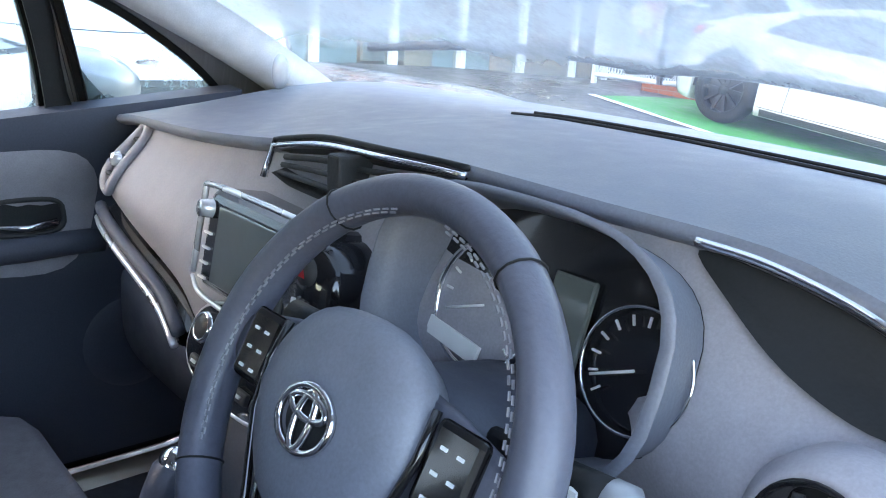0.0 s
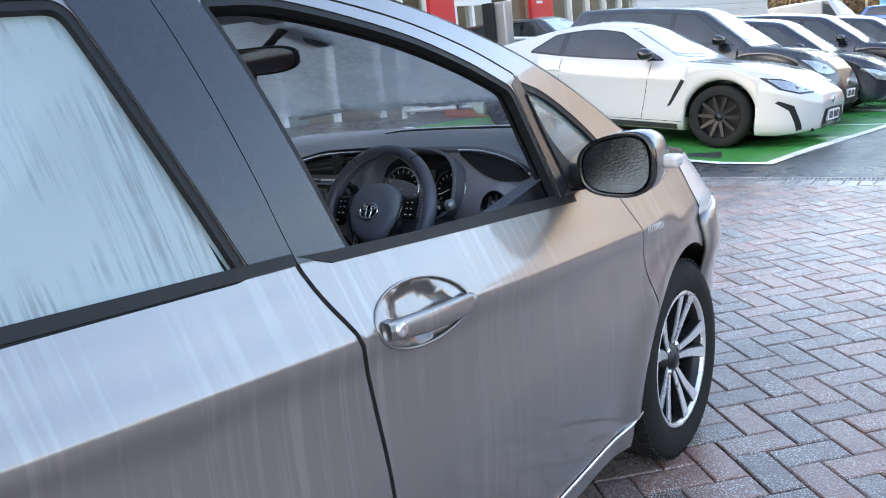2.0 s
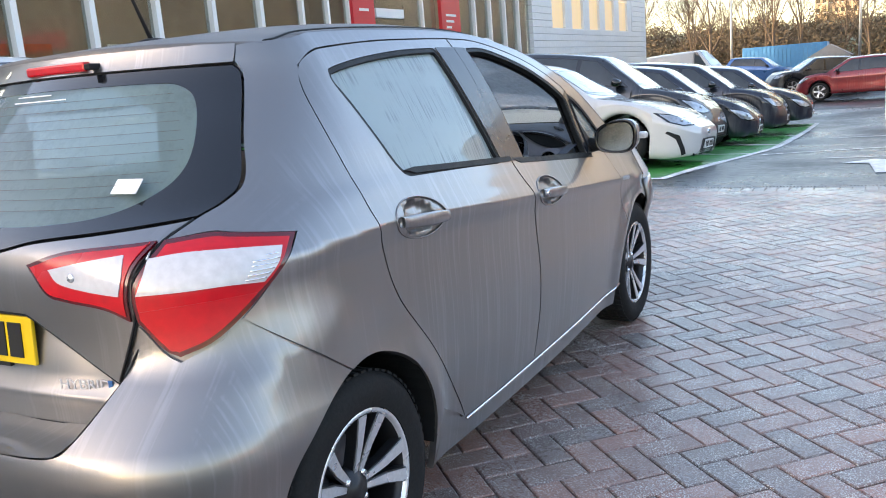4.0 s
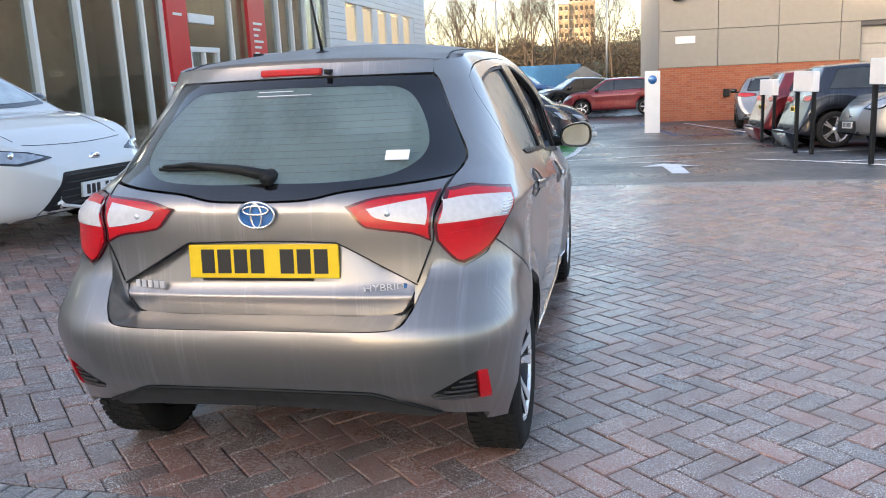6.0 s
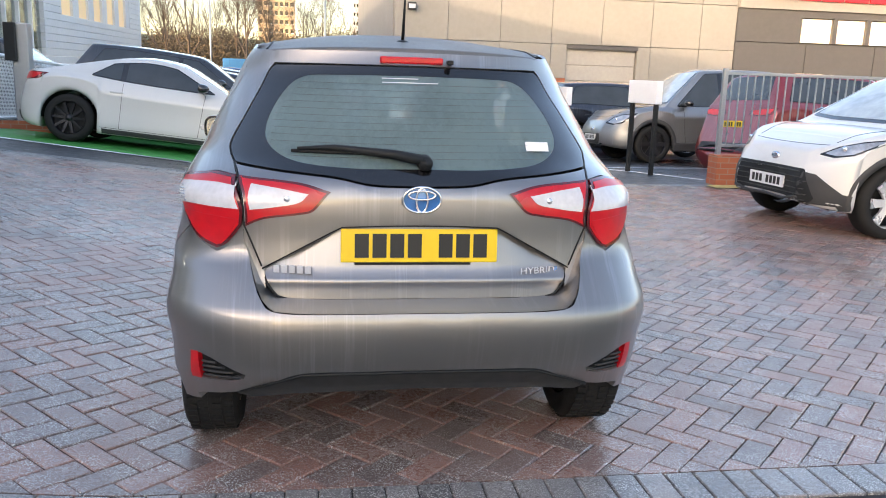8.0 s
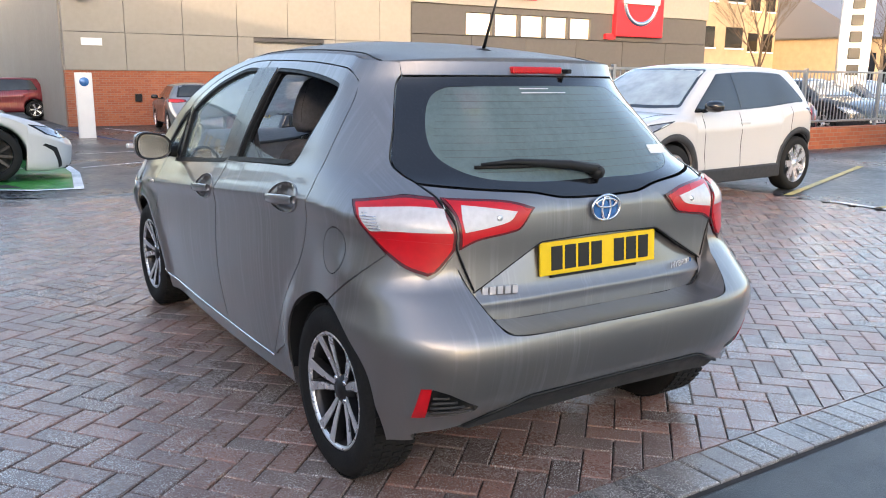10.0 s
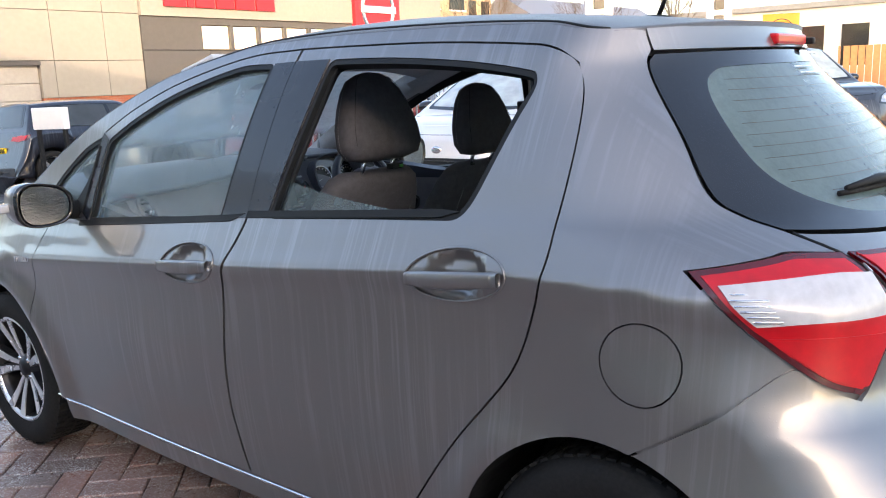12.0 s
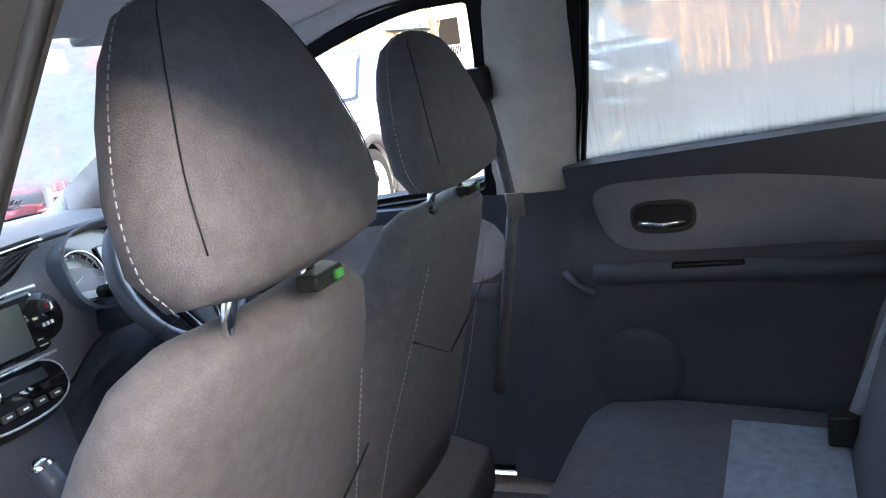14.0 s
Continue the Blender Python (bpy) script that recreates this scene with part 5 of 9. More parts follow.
# tailgate
zed = lambda x: 0.858 - 0.006 * (x / 0.26) ** 2 if abs(x) < 0.26 else 0.852 - 0.545 * (abs(x) - 0.26)
up_edge = [(x, zed(x)) for x in steps(0.0, 0.512, 12)]
hr_side = [(0.512, 0.722), (0.540, 0.79), (0.566, 0.852), (0.572, 0.94), (0.590, 1.003), (0.606, 1.034)]
g_low = [(0.606, 1.034), (0.45, 1.020), (0.28, 1.006), (0.16, 0.985), (0.0, 0.980)]
hat_u = path2(X(up_edge), X(hr_side), X(g_low))
hat_u = hat_u + [Vector((-p.x, p.y)) for p in reversed(hat_u) if p.x > 1e-3]
gate = panel("tailgate", inset(hat_u, 0.0015), [], shell, M["paint"], main_car, 0.03, step=0.03, label="grey-brown tailgate with plate recess")


def recess(u, z):
    p = shell(u, z)
    d = max(0.0, zed(p.x) - z)
    return p + Vector((0, 0.036 * math.exp(-d / 0.10) * (1 - 0.5 * smooth(0.40, 0.52, abs(p.x))) - 0.010 * math.exp(-((z - 0.680) / 0.016) ** 2), 0))


low_edge = [(0.512, 0.718), (0.490, 0.665), (0.462, 0.628), (0.42, 0.616), (0.2, 0.614), (0.0, 0.614)]
hat_l = path2(list(reversed(X(low_edge))), list(reversed(X([(x, zed(x) - 0.003) for x in steps(0.0, 0.512, 12)]))))
hat_l = hat_l + [Vector((-p.x, p.y)) for p in reversed(hat_l) if p.x > 1e-3]
panel("tailgate_lower", inset(hat_l, 0.0005), [], recess, M["paint"], gate, 0.02, step=0.02)
for s in (-1, 1):
    tube("shut_line", [shell(s * ux(x, z), z) + Vector((s * 0.001, -0.0005, 0)) for x, z in hr_side], 0.003, M["black"], gate, sides=6)
    tube("shut_line", [recess(s * ux(x, z), z) + Vector((s * 0.002, -0.003, -0.004)) for x, z in low_edge], 0.004, M["black"], gate, sides=6)
    # Black tube draws the shadow under the overhang of the plate recess.
    tube("recess_crease", [shell(s * ux(x, zed(x)) if x else 0.0, zed(x)) + Vector((0, 0.003, -0.002)) for x in steps(0.0, 0.512, 14)], 0.0024, M["black"], gate, sides=6)
    li = path2(X([(0.290, 0.966), (0.40, 0.990), (0.586, 1.001)]), X([(0.586, 1.001), (0.568, 0.94), (0.562, 0.850)]), X([(0.562, 0.850), (0.50, 0.876), (0.40, 0.890), (0.345, 0.905), (0.290, 0.966)]))
    li = [Vector((p.x * s, p.y)) for p in li]
    lamp = panel("tail_lamp", inset(li, 0.001), [], shell, M["red_rim"], gate, 0.006, lift=0.007, step=0.02, label="red lamp with clear reversing lens")
    panel("red_lens", inset(li, 0.008), [], shell, M["red_lens"], lamp, 0.003, lift=0.009, step=0.02)
    # Bright metal disc on the lens, put there for the bulb's glint.
    bc = shell(s * ux(0.430, 0.943), 0.943)
    turned("bulb", [(-0.016, 0.0), (-0.0155, 0.008), (-0.012, 0.0105)], M["alloy"], lamp, 18, "y", Matrix.Translation(bc))
    ci = path2(X([(0.362, 0.956), (0.44, 0.968), (0.542, 0.978)]), X([(0.542, 0.978), (0.545, 0.905)]), X([(0.545, 0.905), (0.46, 0.916), (0.392, 0.930), (0.362, 0.956)]))
    panel("clear_lens", [Vector((p.x * s, p.y)) for p in ci], [], shell, M["white_lens"], lamp, 0.004, lift=0.0115, step=0.02)
for s in (-1, 1):
    fill = X([(0.50, 0.64), (0.505, 0.72), (0.55, 0.86), (0.585, 1.01)]) + Y([(-1.50, 1.0), (-1.42, 0.96), (-1.45, 0.75), (-1.45, 0.62)])
    panel("corner_filler", [Vector((p.x * s, p.y)) for p in fill], [], shell, M["paint"], main_car, 0.0, lift=-0.007)
    seam = Y([(-1.25, 0.67), (-1.34, 0.70), (-1.50, 0.86), (-1.60, 0.86), (-1.62, 0.74), (-1.45, 0.66), (-1.345, 0.645)])
    panel("corner_filler", [Vector((p.x * s, p.y)) for p in seam], [], shell, M["paint"], main_car, 0.0, lift=-0.010)
# rear glass: dark border with the misted pane inside
go = path2(X([(0.0, 0.984), (0.16, 0.989), (0.28, 1.010), (0.45, 1.024), (0.608, 1.038)]), X([(0.608, 1.038), (0.625, 1.062), (0.627, 1.098), (0.576, 1.20), (0.511, 1.33), (0.484, 1.362)]), X([(0.484, 1.362), (0.25, 1.366), (0.0, 1.367)]))
go = go + [Vector((-p.x, p.y)) for p in reversed(go) if p.x > 1e-3]
gi = X([(0.0, 1.036), (0.22, 1.036), (0.40, 1.050), (0.485, 1.085), (0.512, 1.135), (0.490, 1.21), (0.440, 1.285), (0.385, 1.322), (0.30, 1.332), (0.0, 1.336)])
gi = path2(gi)
gi = gi + [Vector((-p.x, p.y)) for p in reversed(gi) if p.x > 1e-3]
panel("glass_border", inset(go, 0.002), [gi], shell, M["gloss"], gate, 0.012, step=0.025, lift=-0.001, edge=0.01)
g = panel("rear_glass", inset(gi, 0.0005), [], shell, M["fog_hatch"], gate, 0.004, step=0.04, lift=-0.002, label="misted heated rear window")
g.visible_shadow = False
for k in range(12):
    z = 1.065 + k * 0.0215
    xm = 0.49 - 0.0 * k if z < 1.18 else 0.49 - (z - 1.18) * 0.85
    if z < 1.10:
        xm = 0.42
    tube("heater_line", [shell(ux(x, z) if abs(x) > 1e-6 else 0.0, z) + Vector((0, -0.003, 0.002)) for x in steps(-xm, xm, 16)], 0.0005, M["heater"], gate, sides=4)
boxed("sticker", (0.385, 0.465, 0, 0.002, -0.02, 0.02), M["white"], gate, m=Matrix.Translation((0, shell(ux(0.42, 1.10), 1.10).y - 0.006, 1.108)) @ Matrix.Rotation(radians(-43), 4, "X"))
for k, (x0, x1) in enumerate(((-0.11, 0.02), (-0.11, 0.09))):
    z = 1.325 - 0.014 * k
    boxed("dealer_strip", (x0, x1, 0, 0.001, -0.0016, 0.0016), M["white"], gate, m=Matrix.Translation((0, shell(0.0, z).y - 0.004, z)) @ Matrix.Rotation(radians(-43), 4, "X"))
# spoiler with third brake light
spo = X([(0.0, 1.368), (0.25, 1.367), (0.485, 1.366)]) + X([(0.483, 1.412), (0.30, 1.420), (0.0, 1.424)])
spo = spo + [Vector((-p.x, p.y)) for p in reversed(spo) if p.x > 1e-3]
panel("spoiler", inset(spo, 0.001), [], shell, M["paint"], gate, 0.03, step=0.03, lift=0.004)
boxed("brake_light", (-0.114, 0.114, -1.332, -1.28, 1.376, 1.401), M["red_lens"], gate, "high-level red brake light", bevel=0.006)
boxed("washer_jet", (0.128, 0.150, -1.345, -1.30, 1.378, 1.394), M["black"], gate, bevel=0.004)
# wiper
wz = 1.005
wiper = tube("rear_wiper", [shell(0.0, 1.060) + Vector((0.017, -0.03, 0.004)), shell(-0.10, 1.082) + Vector((0, -0.034, 0.0)), shell(ux(-0.28, 1.098), 1.098) + Vector((0, -0.028, 0)), shell(ux(-0.40, 1.090), 1.090) + Vector((0, -0.020, 0))], [0.019, 0.016, 0.010, 0.006], M["black"], gate, "black rear wiper arm", sides=8)
tube("blade", [shell(ux(x, 1.082), 1.082) + Vector((0, -0.010, 0)) for x in steps(-0.42, -0.06, 8)], 0.006, M["rubber"], wiper, sides=6)
turned("spindle", [(-0.045, 0.0), (-0.04, 0.020), (-0.02, 0.026), (0.01, 0.028)], M["black"], wiper, 18, "y", Matrix.Translation(shell(0, 1.055) + Vector((0.017, 0, 0))))
# plate, badges
PY = -1.694
pl = boxed("number_plate", (-0.26, 0.26, -0.006, 0.004, -0.0555, 0.0555), M["yellow"], gate, "yellow rear number plate", bevel=0.003, m=Matrix.Translation((0, PY, 0.790)) @ Matrix.Rotation(radians(-4), 4, "X"))
for k in range(7):
    x = -0.215 + (0.058 * k if k < 4 else 0.058 * k + 0.045)
    boxed("character_bar", (x - 0.0, x + 0.046, -0.0085, -0.006, -0.0395, 0.0395), M["ink"], pl, m=Matrix.Translation((0, PY, 0.790)) @ Matrix.Rotation(radians(-4), 4, "X"))
boxed("plate_holder", (-0.215, 0.17, -0.006, 0.004, -0.064, -0.0556), M["black"], pl, m=Matrix.Translation((0, PY, 0.790)) @ Matrix.Rotation(radians(-4), 4, "X"))


def emblem(parent, m, w, h, blue=True, rad=0.0042):
    """Plain oval badge with two crossed inner rings."""
    e = put("emblem", mesh_of("emblem", [m @ Vector((w * 0.96 * math.cos(a) * r, -0.004 * (1 - r), h * 0.96 * math.sin(a) * r)) for r in (1.0, 0.0001) for a in [2 * math.pi * i / 32 for i in range(32)]], [(i, (i + 1) % 32, 32 + (i + 1) % 32, 32 + i) for i in range(32)]), M["badge_blue"] if blue else M["black"], parent)
    for (cx, cz, a, b) in ((0, 0, w, h), (0, h * 0.36, w * 0.70, h * 0.34), (0, -h * 0.04, w * 0.30, h * 0.92)):
        tube("ring", [m @ Vector((cx + a * math.cos(t), -0.006, cz + b * math.sin(t))) for t in [2 * math.pi * i / 36 for i in range(36)]], rad, M["chrome"], e, closed=True, sides=6)
    return e


emblem(gate, Matrix.Translation((0, shell(0, 0.945).y - 0.008, 0.945)), 0.062, 0.042)
m = Matrix.Translation((-0.415, recess(ux(-0.415, 0.715), 0.715).y - 0.016, 0.712)) @ Matrix.Rotation(radians(-12), 4, "Z")
for k in range(5):
    boxed("name_bar", (-0.062 + 0.026 * k, -0.062 + 0.026 * k + 0.019, -0.003, 0.002, -0.013, 0.013), M["white_lens"], gate, m=m, bevel=0.001)
m = Matrix.Translation((0.405, recess(ux(0.405, 0.705), 0.705).y - 0.010, 0.704)) @ Matrix.Rotation(radians(12), 4, "Z")
writing("hybrid_badge", "HYBRID", 0.033, m, M["white_lens"], gate, 0.001, 0.0, 1.15)
boxed("blue_tab", (0.062, 0.072, -0.003, 0.0, -0.012, 0.012), M["badge_blue"], gate, m=m)
for s in (-1, 1):
    c = shell(s * (UC + 1.01 - YC), 0.766)
    m = Matrix.Translation(c + Vector((s * 0.004, 0, 0))) @ Matrix.Rotation(radians(90 * s), 4, "Z") @ Matrix.Rotation(radians(5 if s > 0 else -5), 4, "Y")
    writing("hybrid_badge", "HYBRID", 0.028, m, M["white_lens"], main_car, 0.001, 0.0, 1.1)
# aerial
an = turned("aerial", [(1.452, 0.0), (1.452, 0.045), (1.462, 0.04), (1.470, 0.022), (1.473, 0.0)], M["black"], main_car, 20, "z", Matrix.Translation((0, -0.975, 0)) @ Matrix.Diagonal((0.75, 1.5, 1, 1)), "short black roof aerial")
tube("mast", [Vector((0, -0.99, 1.468)), Vector((0, -1.03, 1.56)), Vector((0, -1.075, 1.66))], [0.007, 0.005, 0.0035], M["black"], an, sides=8)

# inner dark frame closing the panel gaps, with real openings at the windows
for s in (1, -1):
    fn = sided(s)
    inner = path2(Y([(0.88, 0.27), (0.98, 0.45), (0.93, 0.74), (0.86, 0.90)]), Y([(0.86, 0.90), (0.66, 0.94), (0.585, 1.195)]), Y([(0.585, 1.195), (0.22, 1.345), (-0.05, 1.402), (-0.262, 1.414), (-0.7, 1.408), (-1.0, 1.385)]), Y([(-1.0, 1.385), (-1.16, 1.30), (-1.16, 1.0), (-1.10, 0.80), (-0.87, 0.45), (-0.75, 0.27)]))
    panel("door_frame", inner, [inset(rounded(path2(*runs(rw)), 0.030), 0.006), inset(rounded(path2(*runs(fw)), 0.022), 0.006)], fn, M["black"], main_car, 0.008, lift=-0.032, step=0.05)


def wheel(x, y, s):
    """Alloy wheel with five pairs of machined spokes, on a road tyre."""
    w = empty("wheel", pose(x, y, HUB))
    w.parent = main_car
    t = turned("tyre", [(s * -0.085, 0.205), (s * -0.095, 0.235), (s * -0.093, 0.275), (s * -0.075, 0.296), (s * -0.03, 0.300), (s * 0.03, 0.300), (s * 0.075, 0.296), (s * 0.094, 0.276), (s * 0.097, 0.240), (s * 0.086, 0.208)], M["rubber"], w, 56)
    tv, tf = [], []
    for row, xo in enumerate((-0.062, -0.022, 0.022, 0.062)):
        for k in range(60):
            a = 2 * math.pi * (k + 0.5 * (row % 2)) / 60
            s0 = len(tv)
            for rr in (0.297, 0.3035):
                for dx, da in ((-0.016, -0.036), (0.016, -0.030), (0.016, 0.036), (-0.016, 0.030)):
                    tv.append((xo + dx, rr * math.cos(a + da), rr * math.sin(a + da)))
            tf += [tuple(s0 + i for i in f) for f in ((4, 5, 6, 7), (0, 1, 5, 4), (1, 2, 6, 5), (2, 3, 7, 6), (3, 0, 4, 7))]
    put("tread", mesh_of("tread", tv, tf, False), M["rubber"], t)
    rim = turned("rim", [(s * -0.085, 0.200), (s * -0.07, 0.190), (s * 0.05, 0.185), (s * 0.078, 0.195), (s * 0.084, 0.206)], M["dark_alloy"], w, 48)
    turned("rim_lip", [(s * 0.074, 0.192), (s * 0.084, 0.196), (s * 0.087, 0.203), (s * 0.082, 0.208)], M["alloy"], rim, 48)
    turned("brake_disc", [(s * -0.01, 0.05), (s * -0.01, 0.130), (s * 0.0, 0.130), (s * 0.0, 0.05)], M["steel"], w, 32)
    turned("wheel_back", [(s * -0.03, 0.0), (s * -0.03, 0.188)], M["black"], w, 24)
    for k in range(5):
        for side, off in ((0, 0.0), (1, 0.0)):
            a = 2 * math.pi * k / 5 + (0.19 if side else -0.19)
            for nm, mat_, w0, w1, xo, th in (("spoke", M["dark_alloy"], 0.012, 0.020, 0.0, 0.030), ("spoke_face", M["alloy"], 0.0070, 0.0170, 0.017, 0.004)):
                vs = []
                a0 = 2 * math.pi * k / 5 + (0.28 if side else -0.28)
                for r, aa, hw, xx in ((0.045, a0 * 0.5 + a * 0.5, w0, 0.036), (0.115, a, (w0 + w1) / 2, 0.050), (0.192, a + (0.04 if side else -0.04), w1, 0.066)):
                    ct, st = math.cos(aa), math.sin(aa)
                    for q in (-1, 1):
                        for xd in (-th / 2, th / 2):
                            vs.append((s * (xx + xo + xd), r * ct - q * hw * st, r * st + q * hw * ct))
                fs = []
                for i in (0, 4):
                    fs += [(i, i + 1, i + 5, i + 4), (i + 1, i + 3, i + 7, i + 5), (i + 3, i + 2, i + 6, i + 7), (i + 2, i, i + 4, i + 6)]
                fs += [(0, 2, 3, 1), (8, 9, 11, 10)]
                bm = bmesh.new()
                bv = [bm.verts.new(v) for v in vs]
                for f in fs:
                    bm.faces.new([bv[i] for i in f])
                bmesh.ops.recalc_face_normals(bm, faces=bm.faces)
                part(nm, bm, mat_, rim)
    turned("hub_cap", [(s * 0.030, 0.062), (s * 0.052, 0.055), (s * 0.056, 0.034), (s * 0.064, 0.031), (s * 0.066, 0.0)], M["dark_alloy"], w, 28)
    for k in range(4):
        a = 2 * math.pi * (k + 0.5) / 4
        turned("bolt", [(s * 0.050, 0.009), (s * 0.060, 0.008), (s * 0.060, 0.0)], M["chrome"], w, 8, "x", Matrix.Translation((0, 0.046 * math.cos(a), 0.046 * math.sin(a))))
    return w


for y in (AXR, AXF):
    for s in (1, -1):
        wheel(s * 0.708, y, s)

# door mirrors
for s in (1, -1):
    mc = Vector((s * 0.890, 0.690, 0.990))
    vs, fs = [], []
    prof = [(-0.045, 0.90), (-0.035, 0.98), (0.0, 1.0), (0.05, 0.92), (0.09, 0.68), (0.115, 0.36), (0.122, 0.02)]
    K = 28

    def mir_shape(g, k=1.0):
        c, d = math.cos(g), math.sin(g)
        x = 0.090 * math.copysign(abs(c) ** 0.74, c)
        z = (0.069 + 0.10 * x) * math.copysign(abs(d) ** 0.74, d)
        return x * k, (z + 0.06 * x) * k
    for dy, k in prof:
        for j in range(K):
            x, z = mir_shape(2 * math.pi * j / K, k)
            vs.append((mc.x + s * x, mc.y + dy, mc.z + z * (1 if s > 0 else 1)))
    for i in range(len(prof) - 1):
        for j in range(K):
            q = (i * K + j, i * K + (j + 1) % K, (i + 1) * K + (j + 1) % K, (i + 1) * K + j)
            fs.append(q[::-1] if s > 0 else q)
    ob = put("door_mirror", mesh_of("door_mirror", vs, fs), M["paint"], main_car, "grey door mirror with indicator")
    rv = [(mc.x + s * mir_shape(2 * math.pi * j / K, k)[0], mc.y - dy, mc.z + mir_shape(2 * math.pi * j / K, k)[1]) for k, dy in ((0.90, 0.045), (0.99, 0.052), (1.0, 0.030)) for j in range(K)]
    put("mirror_rim", mesh_of("mirror_rim", rv, [(i * K + j, i * K + (j + 1) % K, (i + 1) * K + (j + 1) % K, (i + 1) * K + j) for i in range(2) for j in range(K)]), M["gloss"], ob)
    gv = [(mc.x + s * mir_shape(2 * math.pi * j / K, 0.85)[0], mc.y - 0.046, mc.z + mir_shape(2 * math.pi * j / K, 0.85)[1]) for j in range(K)]
    put("mirror_glass", mesh_of("mirror_glass", gv, [tuple(range(K))], False), M["mist_mirror"], ob, "mirror glass beaded with rain")
    boxed("indicator", (mc.x + s * 0.098 - 0.02, mc.x + s * 0.098 + 0.02, mc.y + 0.005, mc.y + 0.05, mc.z - 0.015, mc.z + 0.012), M["white_lens"], ob, bevel=0.008)
    tube("mirror_arm", [Vector((s * 0.752, 0.700, 0.955)), Vector((s * 0.80, 0.715, 0.955)), Vector((s * 0.86, 0.72, 0.960))], [0.034, 0.026, 0.028], M["black"], ob, sides=10)
    mp = path2(Y([(0.600, 1.16), (0.625, 1.06), (0.655, 0.95)]), Y([(0.655, 0.95), (0.70, 0.945), (0.78, 0.935)]), Y([(0.78, 0.935), (0.70, 0.985), (0.640, 1.06), (0.600, 1.16)]))
    panel("mirror_mount", mp, [], sided(s), M["black"], ob, 0.012, lift=0.006, step=0.02)
boxed("under_floor", (-0.60, 0.60, -1.25, 1.5, 0.20, 0.24), M["black"], main_car)


# ---- inside the hatchback ----
def ring(c, rx, ry, ax, ay, n=20, p=2.5):
    """A rounded-square ring of points about c in the plane of ax and ay."""
    out = []
    for i in range(n):
        a = 2 * math.pi * i / n
        ca, sa = math.cos(a), math.sin(a)
        out.append(Vector(c) + ax * (rx * math.copysign(abs(ca) ** (2 / p), ca)) + ay * (ry * math.copysign(abs(sa) ** (2 / p), sa)))
    return out


def loft(name, rings, material, parent=None, label="", caps=True):
    n = len(rings[0])
    verts = [v for r in rings for v in r]
    faces = []
    for i in range(len(rings) - 1):
        for k in range(n):
            faces.append((i * n + k, i * n + (k + 1) % n, (i + 1) * n + (k + 1) % n, (i + 1) * n + k))
    if caps:
        for i, fl in ((0, True), (len(rings) - 1, False)):
            c = sum(rings[i], Vector()) / n
            verts.append(c)
            for k in range(n):
                q = (i * n + k, i * n + (k + 1) % n, len(verts) - 1)
                faces.append(q[::-1] if fl else q)
    me = mesh_of(name, verts, faces)
    bm = bmesh.new()
    bm.from_mesh(me)
    bmesh.ops.recalc_face_normals(bm, faces=bm.faces)
    bm.to_mesh(me)
    bm.free()
    return put(name, me, material, parent, label)


EX, EY, EZ = Vector((1, 0, 0)), Vector((0, 1, 0)), Vector((0, 0, 1))


def stitches(name, pts, parent, material=None, size=0.0016, gap=0.011):
    """Short raised stitches along a line."""
    p = [Vector(q) for q in pts]
    vs, fs = [], []
    acc = 0
    for a, b in zip(p, p[1:]):
        d = (b - a).length
        t = (b - a).normalized()
        o = t.orthogonal().normalized() * size
        w = t.cross(o).normalized() * size
        while acc < d:
            c = a + t * acc
            s0 = len(vs)
            for e in (c, c + t * gap * 0.6):
                vs += [e + o, e + w, e - o, e - w]
            fs += [tuple(s0 + i for i in f) for f in ((0, 1, 5, 4), (1, 2, 6, 5), (2, 3, 7, 6), (3, 0, 4, 7))]
            acc += gap
        acc -= d
    return tagged(put(name, mesh_of(name, vs, fs, False), material or M["stitch"], parent), kind="stuff")


# dashboard
LIPZ = pchip([-0.70, -0.55, -0.35, -0.12, 0.05, 0.18, 0.30, 0.40, 0.50, 0.60, 0.68], [0.960, 0.978, 0.990, 1.012, 1.038, 1.041, 1.040, 1.038, 1.034, 1.014, 0.972])
LIPY = pchip([-0.70, -0.50, -0.15, 0.12, 0.22, 0.36, 0.50, 0.60, 0.68], [0.700, 0.678, 0.664, 0.664, 0.676, 0.680, 0.694, 0.692, 0.686])
dash = part("dashboard", box(bmesh.new(), -0.68, 0.68, 0.80, 1.02, 0.55, 0.97, 0.02), M["trim"], main_car, "dark soft dashboard with grey fascia")


def dash_top(x, t):
    yl, zl = LIPY(x), LIPZ(x)
    yb = 1.10 + 0.14 * (1 - (x / 0.72) ** 2)
    zb = 1.028 - 0.05 * smooth(0.55, 0.72, abs(x))
    s = t
    z = zl + (zb - zl) * smooth(0, 1, s) + 0.012 * math.sin(math.pi * s)
    return Vector((x, yl + (yb - yl) * s, z))


grid_sheet("dash_top", dash_top, steps(-0.70, 0.68, 46), [0, 0.01, 0.03, 0.08, 0.16, 0.3, 0.45, 0.6, 0.8, 1.0], M["dash"], dash, flip=False)
grid_sheet("dash_lip", lambda x, t: Vector((x, LIPY(x) - 0.010 * math.sin(t * 3.0) + 0.012 * t, LIPZ(x) - 0.018 * t)), steps(-0.70, 0.68, 46), steps(0, 1, 5), M["dash"], dash, flip=True)
for t in (0.60, 0.68):
    tube("defroster_slot", [dash_top(x, t) + Vector((0, 0, 0.001)) for x in steps(-0.05, 0.52, 16)], 0.003, M["black"], dash, sides=5)
